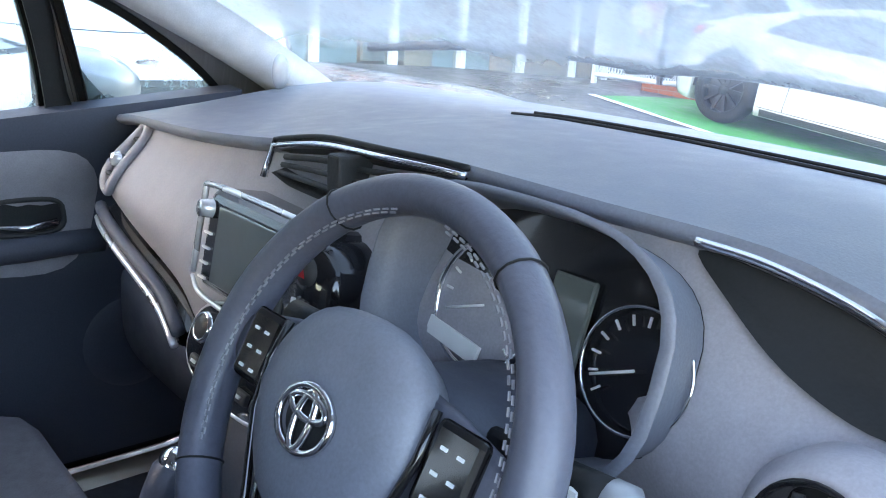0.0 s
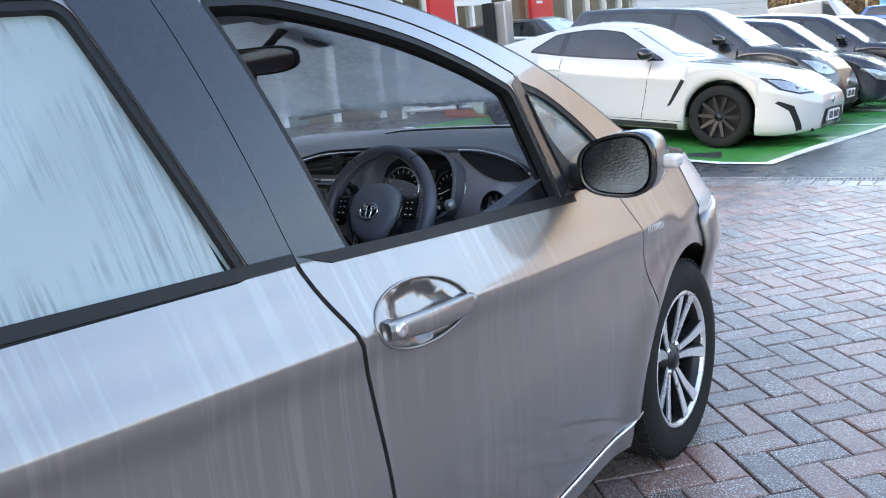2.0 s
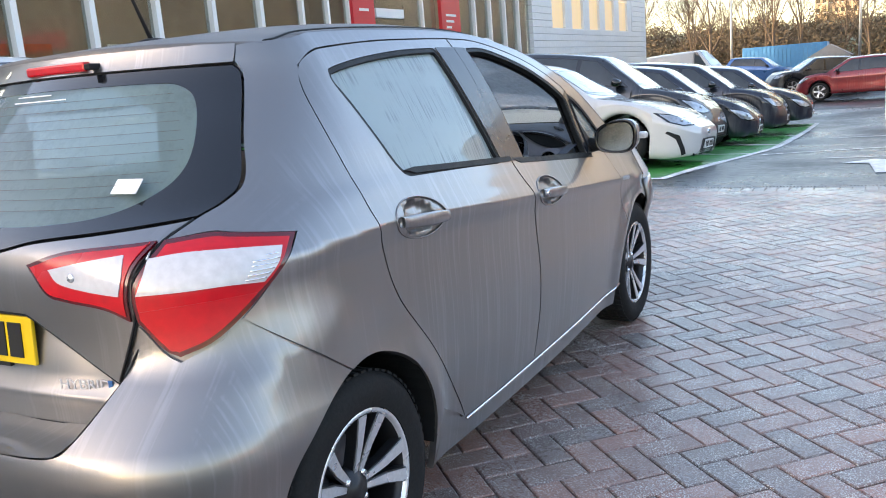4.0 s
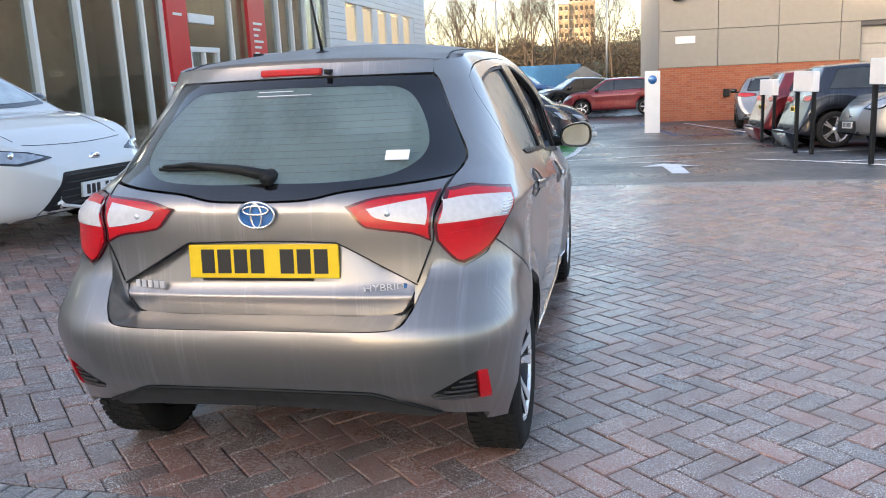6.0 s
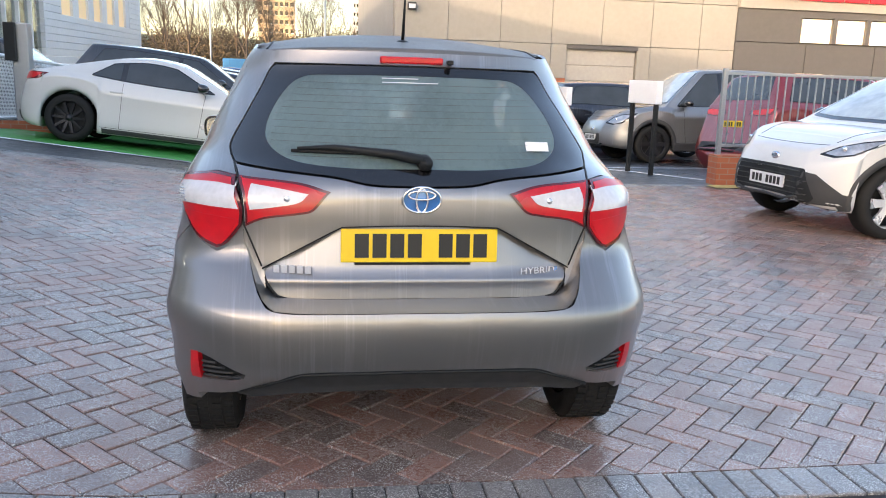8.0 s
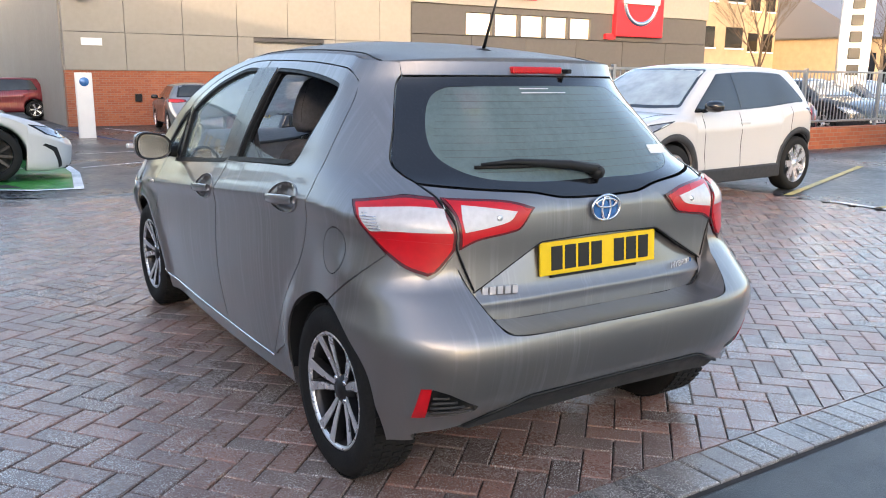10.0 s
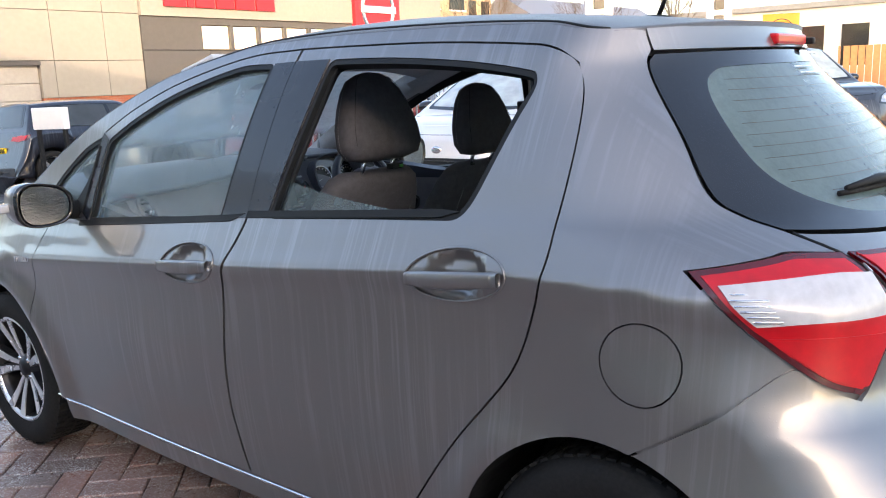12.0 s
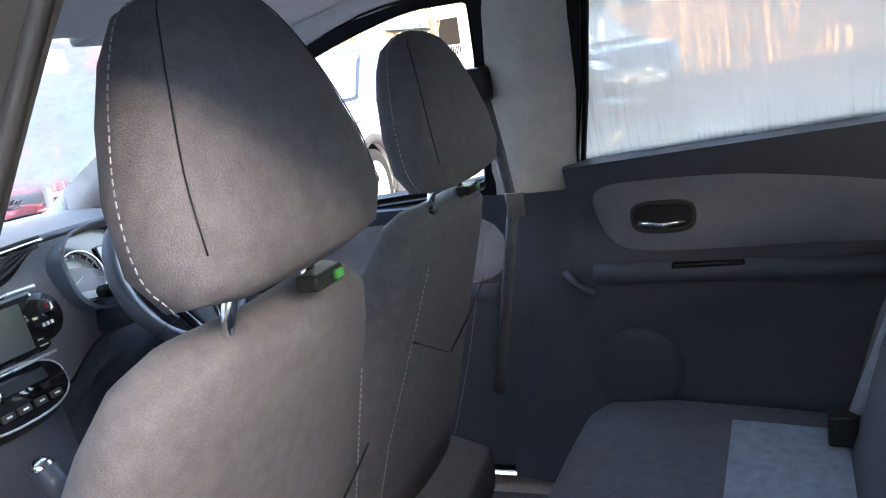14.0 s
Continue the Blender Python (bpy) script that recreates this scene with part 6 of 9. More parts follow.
FLO = pchip([-0.66, -0.60, -0.45, -0.25, -0.16, 0.0, 0.16, 0.30, 0.45, 0.60, 0.68], [0.845, 0.838, 0.814, 0.782, 0.755, 0.750, 0.755, 0.80, 0.815, 0.83, 0.835])
FY = pchip([-0.68, -0.55, -0.30, -0.15, 0.0, 0.15, 0.25, 0.40, 0.55, 0.65, 0.68], [0.690, 0.655, 0.636, 0.615, 0.612, 0.620, 0.650, 0.670, 0.640, 0.600, 0.602])


def face_pt(x, t):
    z0, z1 = LIPZ(x) - 0.018, FLO(x)
    y0, y1 = LIPY(x) + 0.012, FY(x)
    bulge = 0.030 * math.sin(math.pi * min(1, t * 0.9))
    return Vector((x, y0 + (y1 - y0) * smooth(0, 0.75, t) - bulge, z0 + (z1 - z0) * t))


grid_sheet("fascia", face_pt, steps(-0.585, 0.68, 60), steps(0, 1, 16), M["dash_mid"], dash, "grey-brown moulded fascia", flip=True)
grid_sheet("lower_dash", lambda x, t: Vector((x, FY(x) - 0.004 + (0.10 * t if t > 0.15 else 0.0), FLO(x) - 0.012 - 0.30 * t)), steps(-0.655, 0.68, 30), [0, 0.1, 0.15, 0.3, 0.6, 1.0], M["trim"], dash, flip=True)
# passenger tray with its bright strip
sx = steps(-0.60, -0.20, 12)
tray = grid_sheet("tray", lambda x, t: Vector((x, FY(x) - 0.035 * math.sin(math.pi * t), FLO(x) - 0.008 - 0.036 * t)), sx, steps(0, 1, 8), M["gloss"], dash, flip=True)
tube("tray_strip", [Vector((x, FY(x) - 0.040, FLO(x) - 0.030)) for x in sx], 0.0055, M["alloy"], dash, sides=8)
tube("tray_lip", [Vector((x, FY(x) - 0.034, FLO(x) - 0.012)) for x in sx], 0.010, M["trim"], dash, sides=8)
glove = loft("glovebox", [ring((-0.40, 0.66 + 0.03 * k, 0.65), 0.21 - 0.01 * k, 0.085 - 0.01 * k, EX, EZ, 24, 4) for k in range(4)], M["trim"], dash)
boxed("latch", (-0.30, -0.285, 0.645, 0.66, 0.66, 0.71), M["alloy"], glove, bevel=0.004)


def on_face(x, z, out=0.0):
    """A place on the fascia at a height."""
    z0, z1 = LIPZ(x) - 0.018, FLO(x)
    p = face_pt(x, min(1.2, max(0.0, (z - z0) / (z1 - z0))))
    return Vector((x, p.y - out, z))


# oval end vent and round driver's vent
for cx, cz, rx, rz in ((-0.532, 0.916, 0.026, 0.050),):
    v = tube("air_vent", [on_face(cx + rx * math.cos(a), cz + rz * math.sin(a), 0.006) for a in [2 * math.pi * i / 28 for i in range(28)]], 0.008, M["dash_mid"] if cx < 0 else M["gloss"], dash, closed=True, sides=8)
    put("vent_recess", mesh_of("vent_recess", [on_face(cx + rx * r * math.cos(a), cz + rz * r * math.sin(a), 0.004 - 0.02 * (1 - r)) for r in (1.0, 0.9, 0.01) for a in [2 * math.pi * i / 28 for i in range(28)]], [(k * 28 + i, k * 28 + (i + 1) % 28, (k + 1) * 28 + (i + 1) % 28, (k + 1) * 28 + i) for k in range(2) for i in range(28)]), M["black"], v)
    for k in (-1, 0, 1):
        hw = rx * 0.85 * math.sqrt(max(0, 1 - (k * 0.5) ** 2))
        tube("vent_slat", [on_face(cx - hw, cz + k * rz * 0.5, 0.004), on_face(cx, cz + k * rz * 0.5 + 0.004, 0.010), on_face(cx + hw, cz + k * rz * 0.5, 0.004)], 0.004, M["cladding"], v, sides=6)
    c = on_face(cx, cz, 0.010)
    turned("vent_knob", [(-0.014, 0.0), (-0.012, 0.010), (0.0, 0.012)], M["alloy"], v, 16, "y", Matrix.Translation(c))
RV = Matrix.Translation((0.606, 0.596, 0.899)) @ Matrix.Rotation(radians(-10), 4, "X") @ Matrix.Rotation(radians(-12), 4, "Z")
rvent = turned("air_vent", [(0.03, 0.062), (0.006, 0.058), (-0.006, 0.048), (-0.008, 0.044), (0.0, 0.041), (0.02, 0.039)], M["dash_mid"], dash, 36, "y", RV, "round adjustable air vent")
turned("vent_ring", [(-0.006, 0.0445), (-0.011, 0.042), (-0.006, 0.039), (0.02, 0.037)], M["gloss"], rvent, 36, "y", RV)
turned("vent_recess", [(0.012, 0.0), (0.012, 0.040)], M["black"], rvent, 30, "y", RV)
for k in (-1, 0, 1):
    hw = 0.036 * math.sqrt(1 - (k * 0.6) ** 2)
    tube("vent_slat", [RV @ Vector((k * 0.020, 0.0, -hw)), RV @ Vector((k * 0.020 + 0.004, -0.004, 0)), RV @ Vector((k * 0.020, 0.0, hw))], 0.004, M["cladding"], rvent, sides=6)
turned("vent_knob", [(-0.014, 0.0), (-0.013, 0.008), (0.0, 0.010)], M["chrome"], rvent, 16, "y", RV @ Matrix.Translation((-0.010, 0, 0)))
# twin centre vents under a bright arch
arch = lambda x: LIPZ(x) - 0.014
vlow = lambda x: 0.974 + 0.045 * smooth(0.08, 0.235, x)
vx = steps(-0.078, 0.232, 24)
cv = grid_sheet("centre_vent", lambda x, t: on_face(x, arch(x) * (1 - t) + (vlow(x) + 0.10 * max(0, -0.03 - x)) * t, 0.016 - 0.03 * math.sin(math.pi * t)), vx, steps(0, 1, 8), M["black"], dash, "dark twin air vents with slats", flip=True)
for k in (1, 2, 3):
    tube("vent_slat", [on_face(x, arch(x) + (vlow(x) - arch(x)) * 0.25 * k, 0.016) for x in steps(-0.06, 0.225, 12)], 0.0035, M["cladding"], cv, sides=6)
tube("vent_chrome", [on_face(-0.083, 0.974, 0.02), on_face(-0.083, 0.984, 0.022)] + [on_face(x, arch(x) + 0.006, 0.022) for x in vx] , 0.0038, M["chrome"], cv, sides=8)
tube("vent_surround", [on_face(-0.090, 0.972, 0.018), on_face(-0.090, 0.986, 0.02)] + [on_face(x, arch(x) + 0.013, 0.020) for x in vx], 0.0032, M["black"], cv, sides=8)
a, b = on_face(0.075, arch(0.075), 0.02), on_face(0.075, 0.978, 0.02)
boxed("vent_divider", (0.064, 0.086, min(a.y, b.y) - 0.004, max(a.y, b.y) + 0.02, 0.976, arch(0.075) + 0.002), M["cladding"], cv, bevel=0.003)
# touch screen unit
TS = Matrix.Translation((0.012, 0.578, 0.905)) @ Matrix.Rotation(radians(-10), 4, "X") @ Matrix.Diagonal((0.80, 1, 0.86, 1))
unit = part("screen_unit", box(bmesh.new(), -0.150, 0.140, 0.0, 0.10, -0.068, 0.070, 0.018, 3, TS), M["gloss"], dash, "gloss black touch-screen unit")
boxed("display", (-0.105, 0.085, -0.0025, 0.002, -0.052, 0.050), M["screen"], unit, m=TS, bevel=0.002)
tube("screen_trim", [TS @ Vector(q) for q in spline([(-0.155, -0.002, -0.05), (-0.150, -0.003, 0.055), (-0.135, -0.003, 0.072), (0.0, -0.003, 0.075), (0.14, -0.003, 0.074)], 6)], 0.0038, M["alloy"], unit, sides=6)
tube("screen_trim", [TS @ Vector(q) for q in spline([(-0.155, -0.002, -0.055), (-0.12, -0.003, -0.072), (0.0, -0.003, -0.075), (0.13, -0.003, -0.074)], 6)], 0.003, M["alloy"], unit, sides=6)
turned("volume_knob", [(-0.016, 0.0), (-0.016, 0.011), (-0.002, 0.013)], M["alloy"], unit, 18, "y", TS @ Matrix.Translation((-0.128, 0, 0.042)))
for k in range(4):
    boxed("button_mark", (-0.138, -0.118, -0.003, 0.0, 0.008 - 0.020 * k, 0.011 - 0.020 * k), M["white"], unit, m=TS)
    boxed("button_mark", (0.098, 0.118, -0.003, 0.0, -0.012 - 0.014 * k, -0.009 - 0.014 * k), M["white"], unit, m=TS)
pod = turned("switch_pod", [(-0.006, 0.0), (-0.004, 0.050), (0.01, 0.056), (0.06, 0.058)], M["gloss"], unit, 28, "y", TS @ Matrix.Translation((0.135, 0, 0.005)))
turned("hazard_button", [(-0.013, 0.0), (-0.012, 0.014), (-0.005, 0.016)], M["cladding"], unit, 20, "y", TS @ Matrix.Translation((0.140, 0, 0.026)))
tri = TS @ Matrix.Translation((0.140, -0.0135, 0.025))
put("hazard_mark", mesh_of("hazard_mark", [tri @ Vector((-0.007, 0, -0.005)), tri @ Vector((0.007, 0, -0.005)), tri @ Vector((0, 0, 0.008))], [(0, 1, 2)], False), M["red_lens"], unit)
for k in range(3):
    boxed("button_mark", (0.118 + 0.012 * k, 0.124 + 0.012 * k, -0.009, -0.006, -0.016, -0.008), M["white"], unit, m=TS)
# heater panel and lower stack
HV = Matrix.Translation((0.008, 0.560, 0.797)) @ Matrix.Rotation(radians(-22), 4, "X") @ Matrix.Diagonal((0.88, 1, 0.88, 1))
hv = loft("heater_panel", [[HV @ v for v in ring((0, 0.02 * k, -0.004 * k), 0.125 - 0.0 * k + 0.008 * k, 0.055 + 0.006 * k, EX, EZ, 30, 2.6)] for k in range(0, 5)], M["gloss"], dash, "gloss heater panel with rotary knob")
tube("panel_trim", [HV @ v for v in ring((0, 0.004, 0), 0.128, 0.058, EX, EZ, 30, 2.6)], 0.003, M["alloy"], hv, closed=True, sides=6)
kn = turned("rotary_knob", [(-0.022, 0.0), (-0.022, 0.015), (-0.018, 0.019), (0.0, 0.021)], M["cladding"], hv, 24, "y", HV @ Matrix.Translation((-0.062, 0, 0.020)))
turned("knob_ring", [(-0.021, 0.015), (-0.023, 0.018), (-0.018, 0.0205)], M["chrome"], kn, 24, "y", HV @ Matrix.Translation((-0.062, 0, 0.020)))
for k in range(5):
    boxed("key", (-0.095 + 0.040 * k, -0.065 + 0.040 * k, -0.006, 0.002, -0.038, -0.022), M["cladding"], hv, m=HV, bevel=0.003)
    boxed("key_mark", (-0.086 + 0.040 * k, -0.074 + 0.040 * k, -0.0075, -0.006, -0.032, -0.028), M["white"], hv, m=HV)
boxed("clock_display", (-0.030, 0.085, -0.004, 0.002, 0.006, 0.034), M["dial"], hv, m=HV, bevel=0.002)
loft("console_tower", [ring((0, 0.66 - 0.02 * k, 0.77 - 0.06 * k), 0.135 - 0.008 * k, 0.075, EX, EY, 24, 4) for k in range(5)], M["trim"], dash)
# instrument binnacle
CM = Matrix.Translation((0.353, 0.640, 0.942)) @ Matrix.Rotation(radians(-16), 4, "X")
bn = loft("binnacle", [[CM @ v for v in ring((0, dy, 0), 0.148 * k, 0.092 * k, EX, EZ, 36, 3.0)] for dy, k in ((-0.055, 1.02), (-0.060, 0.97), (-0.03, 0.92), (0.012, 0.90))], M["dash"], dash, "hooded instrument cluster", caps=False)
put("cluster_face", mesh_of("cluster_face", [CM @ v for v in ring((0, 0.012, 0), 0.134, 0.083, EX, EZ, 36, 3.0)], [tuple(range(36))], False), M["dial"], bn)
for cx, r in ((-0.062, 0.056), (0.092, 0.046)):
    d = tube("dial_ring", [CM @ Vector((cx + r * math.cos(t), 0.004, r * math.sin(t) - 0.005)) for t in [2 * math.pi * i / 40 for i in range(40)]], 0.0032 if cx < 0 else 0.0015, M["chrome"], bn, closed=True, sides=6)
    for k in range(13):
        t = radians(-40 + 260 * k / 12)
        p0, p1 = CM @ Vector((cx + (r - 0.006) * math.cos(t), 0.006, (r - 0.006) * math.sin(t) - 0.005)), CM @ Vector((cx + (r - 0.014) * math.cos(t), 0.006, (r - 0.014) * math.sin(t) - 0.005))
        tube("dial_mark", [p0, p1], 0.0012, M["white"], d, sides=4)
    tube("needle", [CM @ Vector((cx, 0.004, -0.005)), CM @ Vector((cx - r * 0.75, 0.004, -0.020))], 0.0014, M["white"], d, sides=4)
boxed("cluster_display", (0.000, 0.042, 0.004, 0.010, -0.060, 0.045), M["screen"], bn, m=CM, bevel=0.003)
boxed("card", (-0.110, -0.045, 0.0, 0.004, -0.062, -0.046), M["white"], bn, m=CM @ Matrix.Rotation(radians(8), 4, "Y"))
# almond cup recess on the driver's side
al = spline([(0.452, 1.020), (0.51, 1.016), (0.57, 1.004), (0.620, 0.984), (0.655, 0.958), (0.60, 0.955), (0.54, 0.968), (0.485, 0.994)], 5, True)
pocket = put("cup_recess", mesh_of("cup_recess", [on_face(p.x, p.y, 0.012) for p in al] + [on_face(0.55, 0.975, 0.004)], [(i, (i + 1) % len(al), len(al)) for i in range(len(al))]), M["black"], dash, "dark cup recess edged in chrome")
tube("chrome_edge", [on_face(p.x, p.y + 0.004, 0.017) for p in spline([(0.452, 1.023), (0.51, 1.019), (0.57, 1.007), (0.620, 0.987), (0.657, 0.960)], 6)], 0.004, M["chrome"], pocket, sides=6)
DF = lambda x, k: dash_top(x, 0.20 + k) + Vector((0, 0, 0.003))
dm = put("side_defroster", mesh_of("side_defroster", [DF(0.590 + 0.026 * math.cos(t) - 0.012 * math.sin(t), 0.055 * math.sin(t)) for t in [2 * math.pi * i / 20 for i in range(20)]], [tuple(range(20))], False), M["black"], dash)
for k in range(5):
    tube("louvre", [DF(0.574 - 0.004 * k, -0.036 + 0.018 * k) + Vector((0, 0, 0.001)), DF(0.612 - 0.004 * k, -0.036 + 0.018 * k) + Vector((0, 0, 0.001))], 0.002, M["dash"], dm, sides=5)
sb = Matrix.Translation((0.500, 0.622, 0.788)) @ Matrix.Rotation(radians(-25), 4, "X")
st = turned("start_button", [(-0.012, 0.0), (-0.012, 0.017), (-0.008, 0.0185)], M["badge_blue"], dash, 26, "y", sb, "round blue start button in a chrome ring")
turned("button_ring", [(-0.008, 0.0185), (-0.014, 0.020), (-0.008, 0.024), (0.01, 0.025)], M["chrome"], st, 26, "y", sb)
loft("knee_panel", [ring((0.44, 0.66 + 0.03 * k, 0.76), 0.20, 0.07, EX, EZ, 24, 5) for k in range(3)], M["trim"], dash)

# steering wheel
SW = Matrix.Translation((0.360, 0.4556, 0.9164)) @ Matrix.Rotation(radians(-27.2), 4, "X") @ Matrix.Scale(0.85, 4)
RW = 0.181
swl = empty("steering_wheel", None)
swl.parent = main_car
swl["label"] = "black stitched leather steering wheel"
swl.matrix_basis = Matrix.Identity(4)
rimv, rimf = [], []
N, K = 72, 14
for i in range(N):
    a = 2 * math.pi * i / N
    flat = 1 - 0.03 * math.exp(-((a - 1.5 * math.pi) / 0.35) ** 2)
    for j in range(K):
        b = 2 * math.pi * j / K
        fat = 0.0165 + 0.0035 * (math.exp(-((math.cos(a) ** 2 - 1)) ** 2 / 0.05))
        r = RW * flat + fat * math.cos(b)
        rimv.append(SW @ Vector((r * math.cos(a), 0.021 * math.sin(b), r * math.sin(a))))
for i in range(N):
    for j in range(K):
        rimf.append((i * K + j, i * K + (j + 1) % K, ((i + 1) % N) * K + (j + 1) % K, ((i + 1) % N) * K + j))
rim = put("rim", mesh_of("rim", rimv, rimf), M["leather"], swl)
for a0, a1 in ((100, 210), (-30, 80)):
    for o in (0.0, 0.003):
        stitches("stitching", [SW @ Vector(((RW - 0.0165 - o) * math.cos(radians(a)), -0.012, (RW - 0.0165 - o) * math.sin(radians(a)))) for a in range(a0, a1, 3)], rim, gap=0.0085, size=0.0009)
for a in (55, 125, 215, 240, 300, 325):
    tube("seam", [SW @ Vector(((RW + 0.0175 * math.cos(b)) * math.cos(radians(a)), 0.0218 * math.sin(b), (RW + 0.0175 * math.cos(b)) * math.sin(radians(a)))) for b in [2 * math.pi * i / 14 for i in range(14)]], 0.0009, M["black"], rim, closed=True, sides=4)
hub_rings = []
for dy, k in ((0.03, 0.85), (0.0, 1.0), (-0.014, 0.99), (-0.024, 0.90), (-0.029, 0.65), (-0.030, 0.25)):
    rr = []
    for i in range(32):
        a = 2 * math.pi * i / 32
        x, z = 0.092 * math.copysign(abs(math.cos(a)) ** 0.8, math.cos(a)), 0.085 * math.copysign(abs(math.sin(a)) ** 0.8, math.sin(a))
        if z < 0:
            x *= 1 + 0.35 * z / 0.085 * 0.9
        rr.append(SW @ Vector((x * k, dy, z * k - 0.004)))
    hub_rings.append(rr)
hub = loft("hub_pad", hub_rings, M["dash"], swl)
emblem(swl, SW @ Matrix.Translation((0, -0.030, -0.006)), 0.031, 0.024, False, 0.0028)
for s in (-1, 1):
    sp = loft("spoke", [[SW @ v for v in ring((s * x, 0.004, z), 0.010, h, EY, EZ, 12, 3)] for x, z, h in ((0.075, 0.012, 0.040), (0.105, 0.014, 0.034), (0.140, 0.014, 0.026), (0.172, 0.012, 0.022))], M["leather"], swl)
    boxed("switch_pad", (s * 0.122 - 0.024, s * 0.122 + 0.024, -0.014, -0.004, -0.018, 0.044), M["gloss"], swl, bevel=0.006, m=SW)
    for k in range(3):
        boxed("switch_mark", (s * 0.122 - 0.011, s * 0.122 - 0.005, -0.0155, -0.013, -0.009 + 0.017 * k, -0.0065 + 0.017 * k), M["white"], swl, m=SW)
        boxed("switch_mark", (s * 0.122 + 0.005, s * 0.122 + 0.011, -0.0155, -0.013, -0.009 + 0.017 * k, -0.0065 + 0.017 * k), M["white"], swl, m=SW)
    tube("spoke_trim", [SW @ Vector(q) for q in ((s * 0.094, -0.012, 0.045), (s * 0.096, -0.014, 0.01), (s * 0.088, -0.014, -0.03), (s * 0.060, -0.012, -0.085), (s * 0.040, -0.010, -0.13))], 0.0032, M["gloss"], swl, sides=6)
    loft("lower_spoke", [[SW @ v for v in ring((s * x, 0.006, z), 0.013, 0.010, EX, EY, 12, 3)] for x, z in ((0.066, -0.060), (0.048, -0.105), (0.036, -0.145), (0.034, -0.172))], M["gloss"], swl)
loft("lower_insert", [[SW @ v for v in ring((0, 0.002, z), w, 0.008, EX, EY, 12, 3)] for z, w in ((-0.080, 0.044), (-0.12, 0.034), (-0.155, 0.026), (-0.168, 0.026))], M["cladding"], swl)
loft("column_shroud", [ring((0.36, 0.50 + 0.05 * k, 0.885 - 0.012 * k), 0.055 + 0.006 * k, 0.05, EX, EZ, 20, 3) for k in range(4)], M["trim"], main_car)
for s, tip in ((-1, (0.205, 0.510, 0.928)), (1, (0.530, 0.515, 0.924))):
    a, b = Vector((0.36 + s * 0.05, 0.54, 0.90)), Vector(tip)
    stk = tube("stalk", [a, a.lerp(b, 0.45), a.lerp(b, 0.8), b], [0.009, 0.010, 0.012, 0.013] if s > 0 else [0.008, 0.012, 0.014, 0.012], M["black"], main_car, "black control stalk", sides=12)
    if s > 0:
        turned("stalk_tip", [(-0.004, 0.013), (0.008, 0.014), (0.014, 0.008), (0.015, 0.0)], M["steel"], stk, 16, "x", Matrix.Translation(b))
    for k in range(3):
        c = a.lerp(b, 0.55 + 0.13 * k)
        boxed("stalk_mark", (c.x - 0.004, c.x + 0.003, c.y - 0.0145, c.y - 0.011, c.z - 0.004, c.z + 0.004), M["white"], stk)

# console and selector
cons = loft("console", [ring((-0.01, 0.10 + 0.075 * k, 0.40), 0.115 - 0.002 * k, 0.10 + 0.022 * min(k, 5) * 0.5, EX, EZ, 24, 4) for k in range(8)], M["trim"], main_car, "black centre console")
fr = ring((-0.02, 0.44, 0.518), 0.075, 0.15, EX, Vector((0, 0.98, 0.12)), 28, 3)
tube("console_trim", fr, 0.008, M["alloy"], cons, closed=True, sides=8)
put("selector_plate", mesh_of("selector_plate", fr, [tuple(range(28))], False), M["dash_mid"], cons)
sh = tube("selector_lever", [Vector((-0.022, 0.455, 0.50)), Vector((-0.022, 0.468, 0.58)), Vector((-0.022, 0.480, 0.63))], [0.011, 0.009, 0.010], M["black"], main_car, "leather and chrome gear selector", sides=12)
loft("knob", [ring((-0.022, 0.478 + 0.03 * t, 0.615 + 0.075 * t), r, r * 1.2, EX, EY, 16, 2.4) for t, r in ((0, 0.012), (0.1, 0.021), (0.5, 0.022), (0.85, 0.021), (1.0, 0.012))], M["leather"], sh)
turned("knob_cap", [(0.680, 0.0225), (0.690, 0.019), (0.697, 0.010), (0.698, 0.0)], M["chrome"], sh, 18, "z", Matrix.Translation((-0.022, 0.507, 0)))
tube("handbrake", [Vector((-0.02, 0.02, 0.50)), Vector((-0.02, 0.16, 0.56)), Vector((-0.02, 0.24, 0.585))], [0.016, 0.015, 0.012], M["leather"], main_car, sides=12)
turned("cup_holder", [(0.50, 0.036), (0.506, 0.040), (0.506, 0.044), (0.46, 0.046)], M["black"], cons, 24, "z", Matrix.Translation((-0.02, 0.655, 0)))

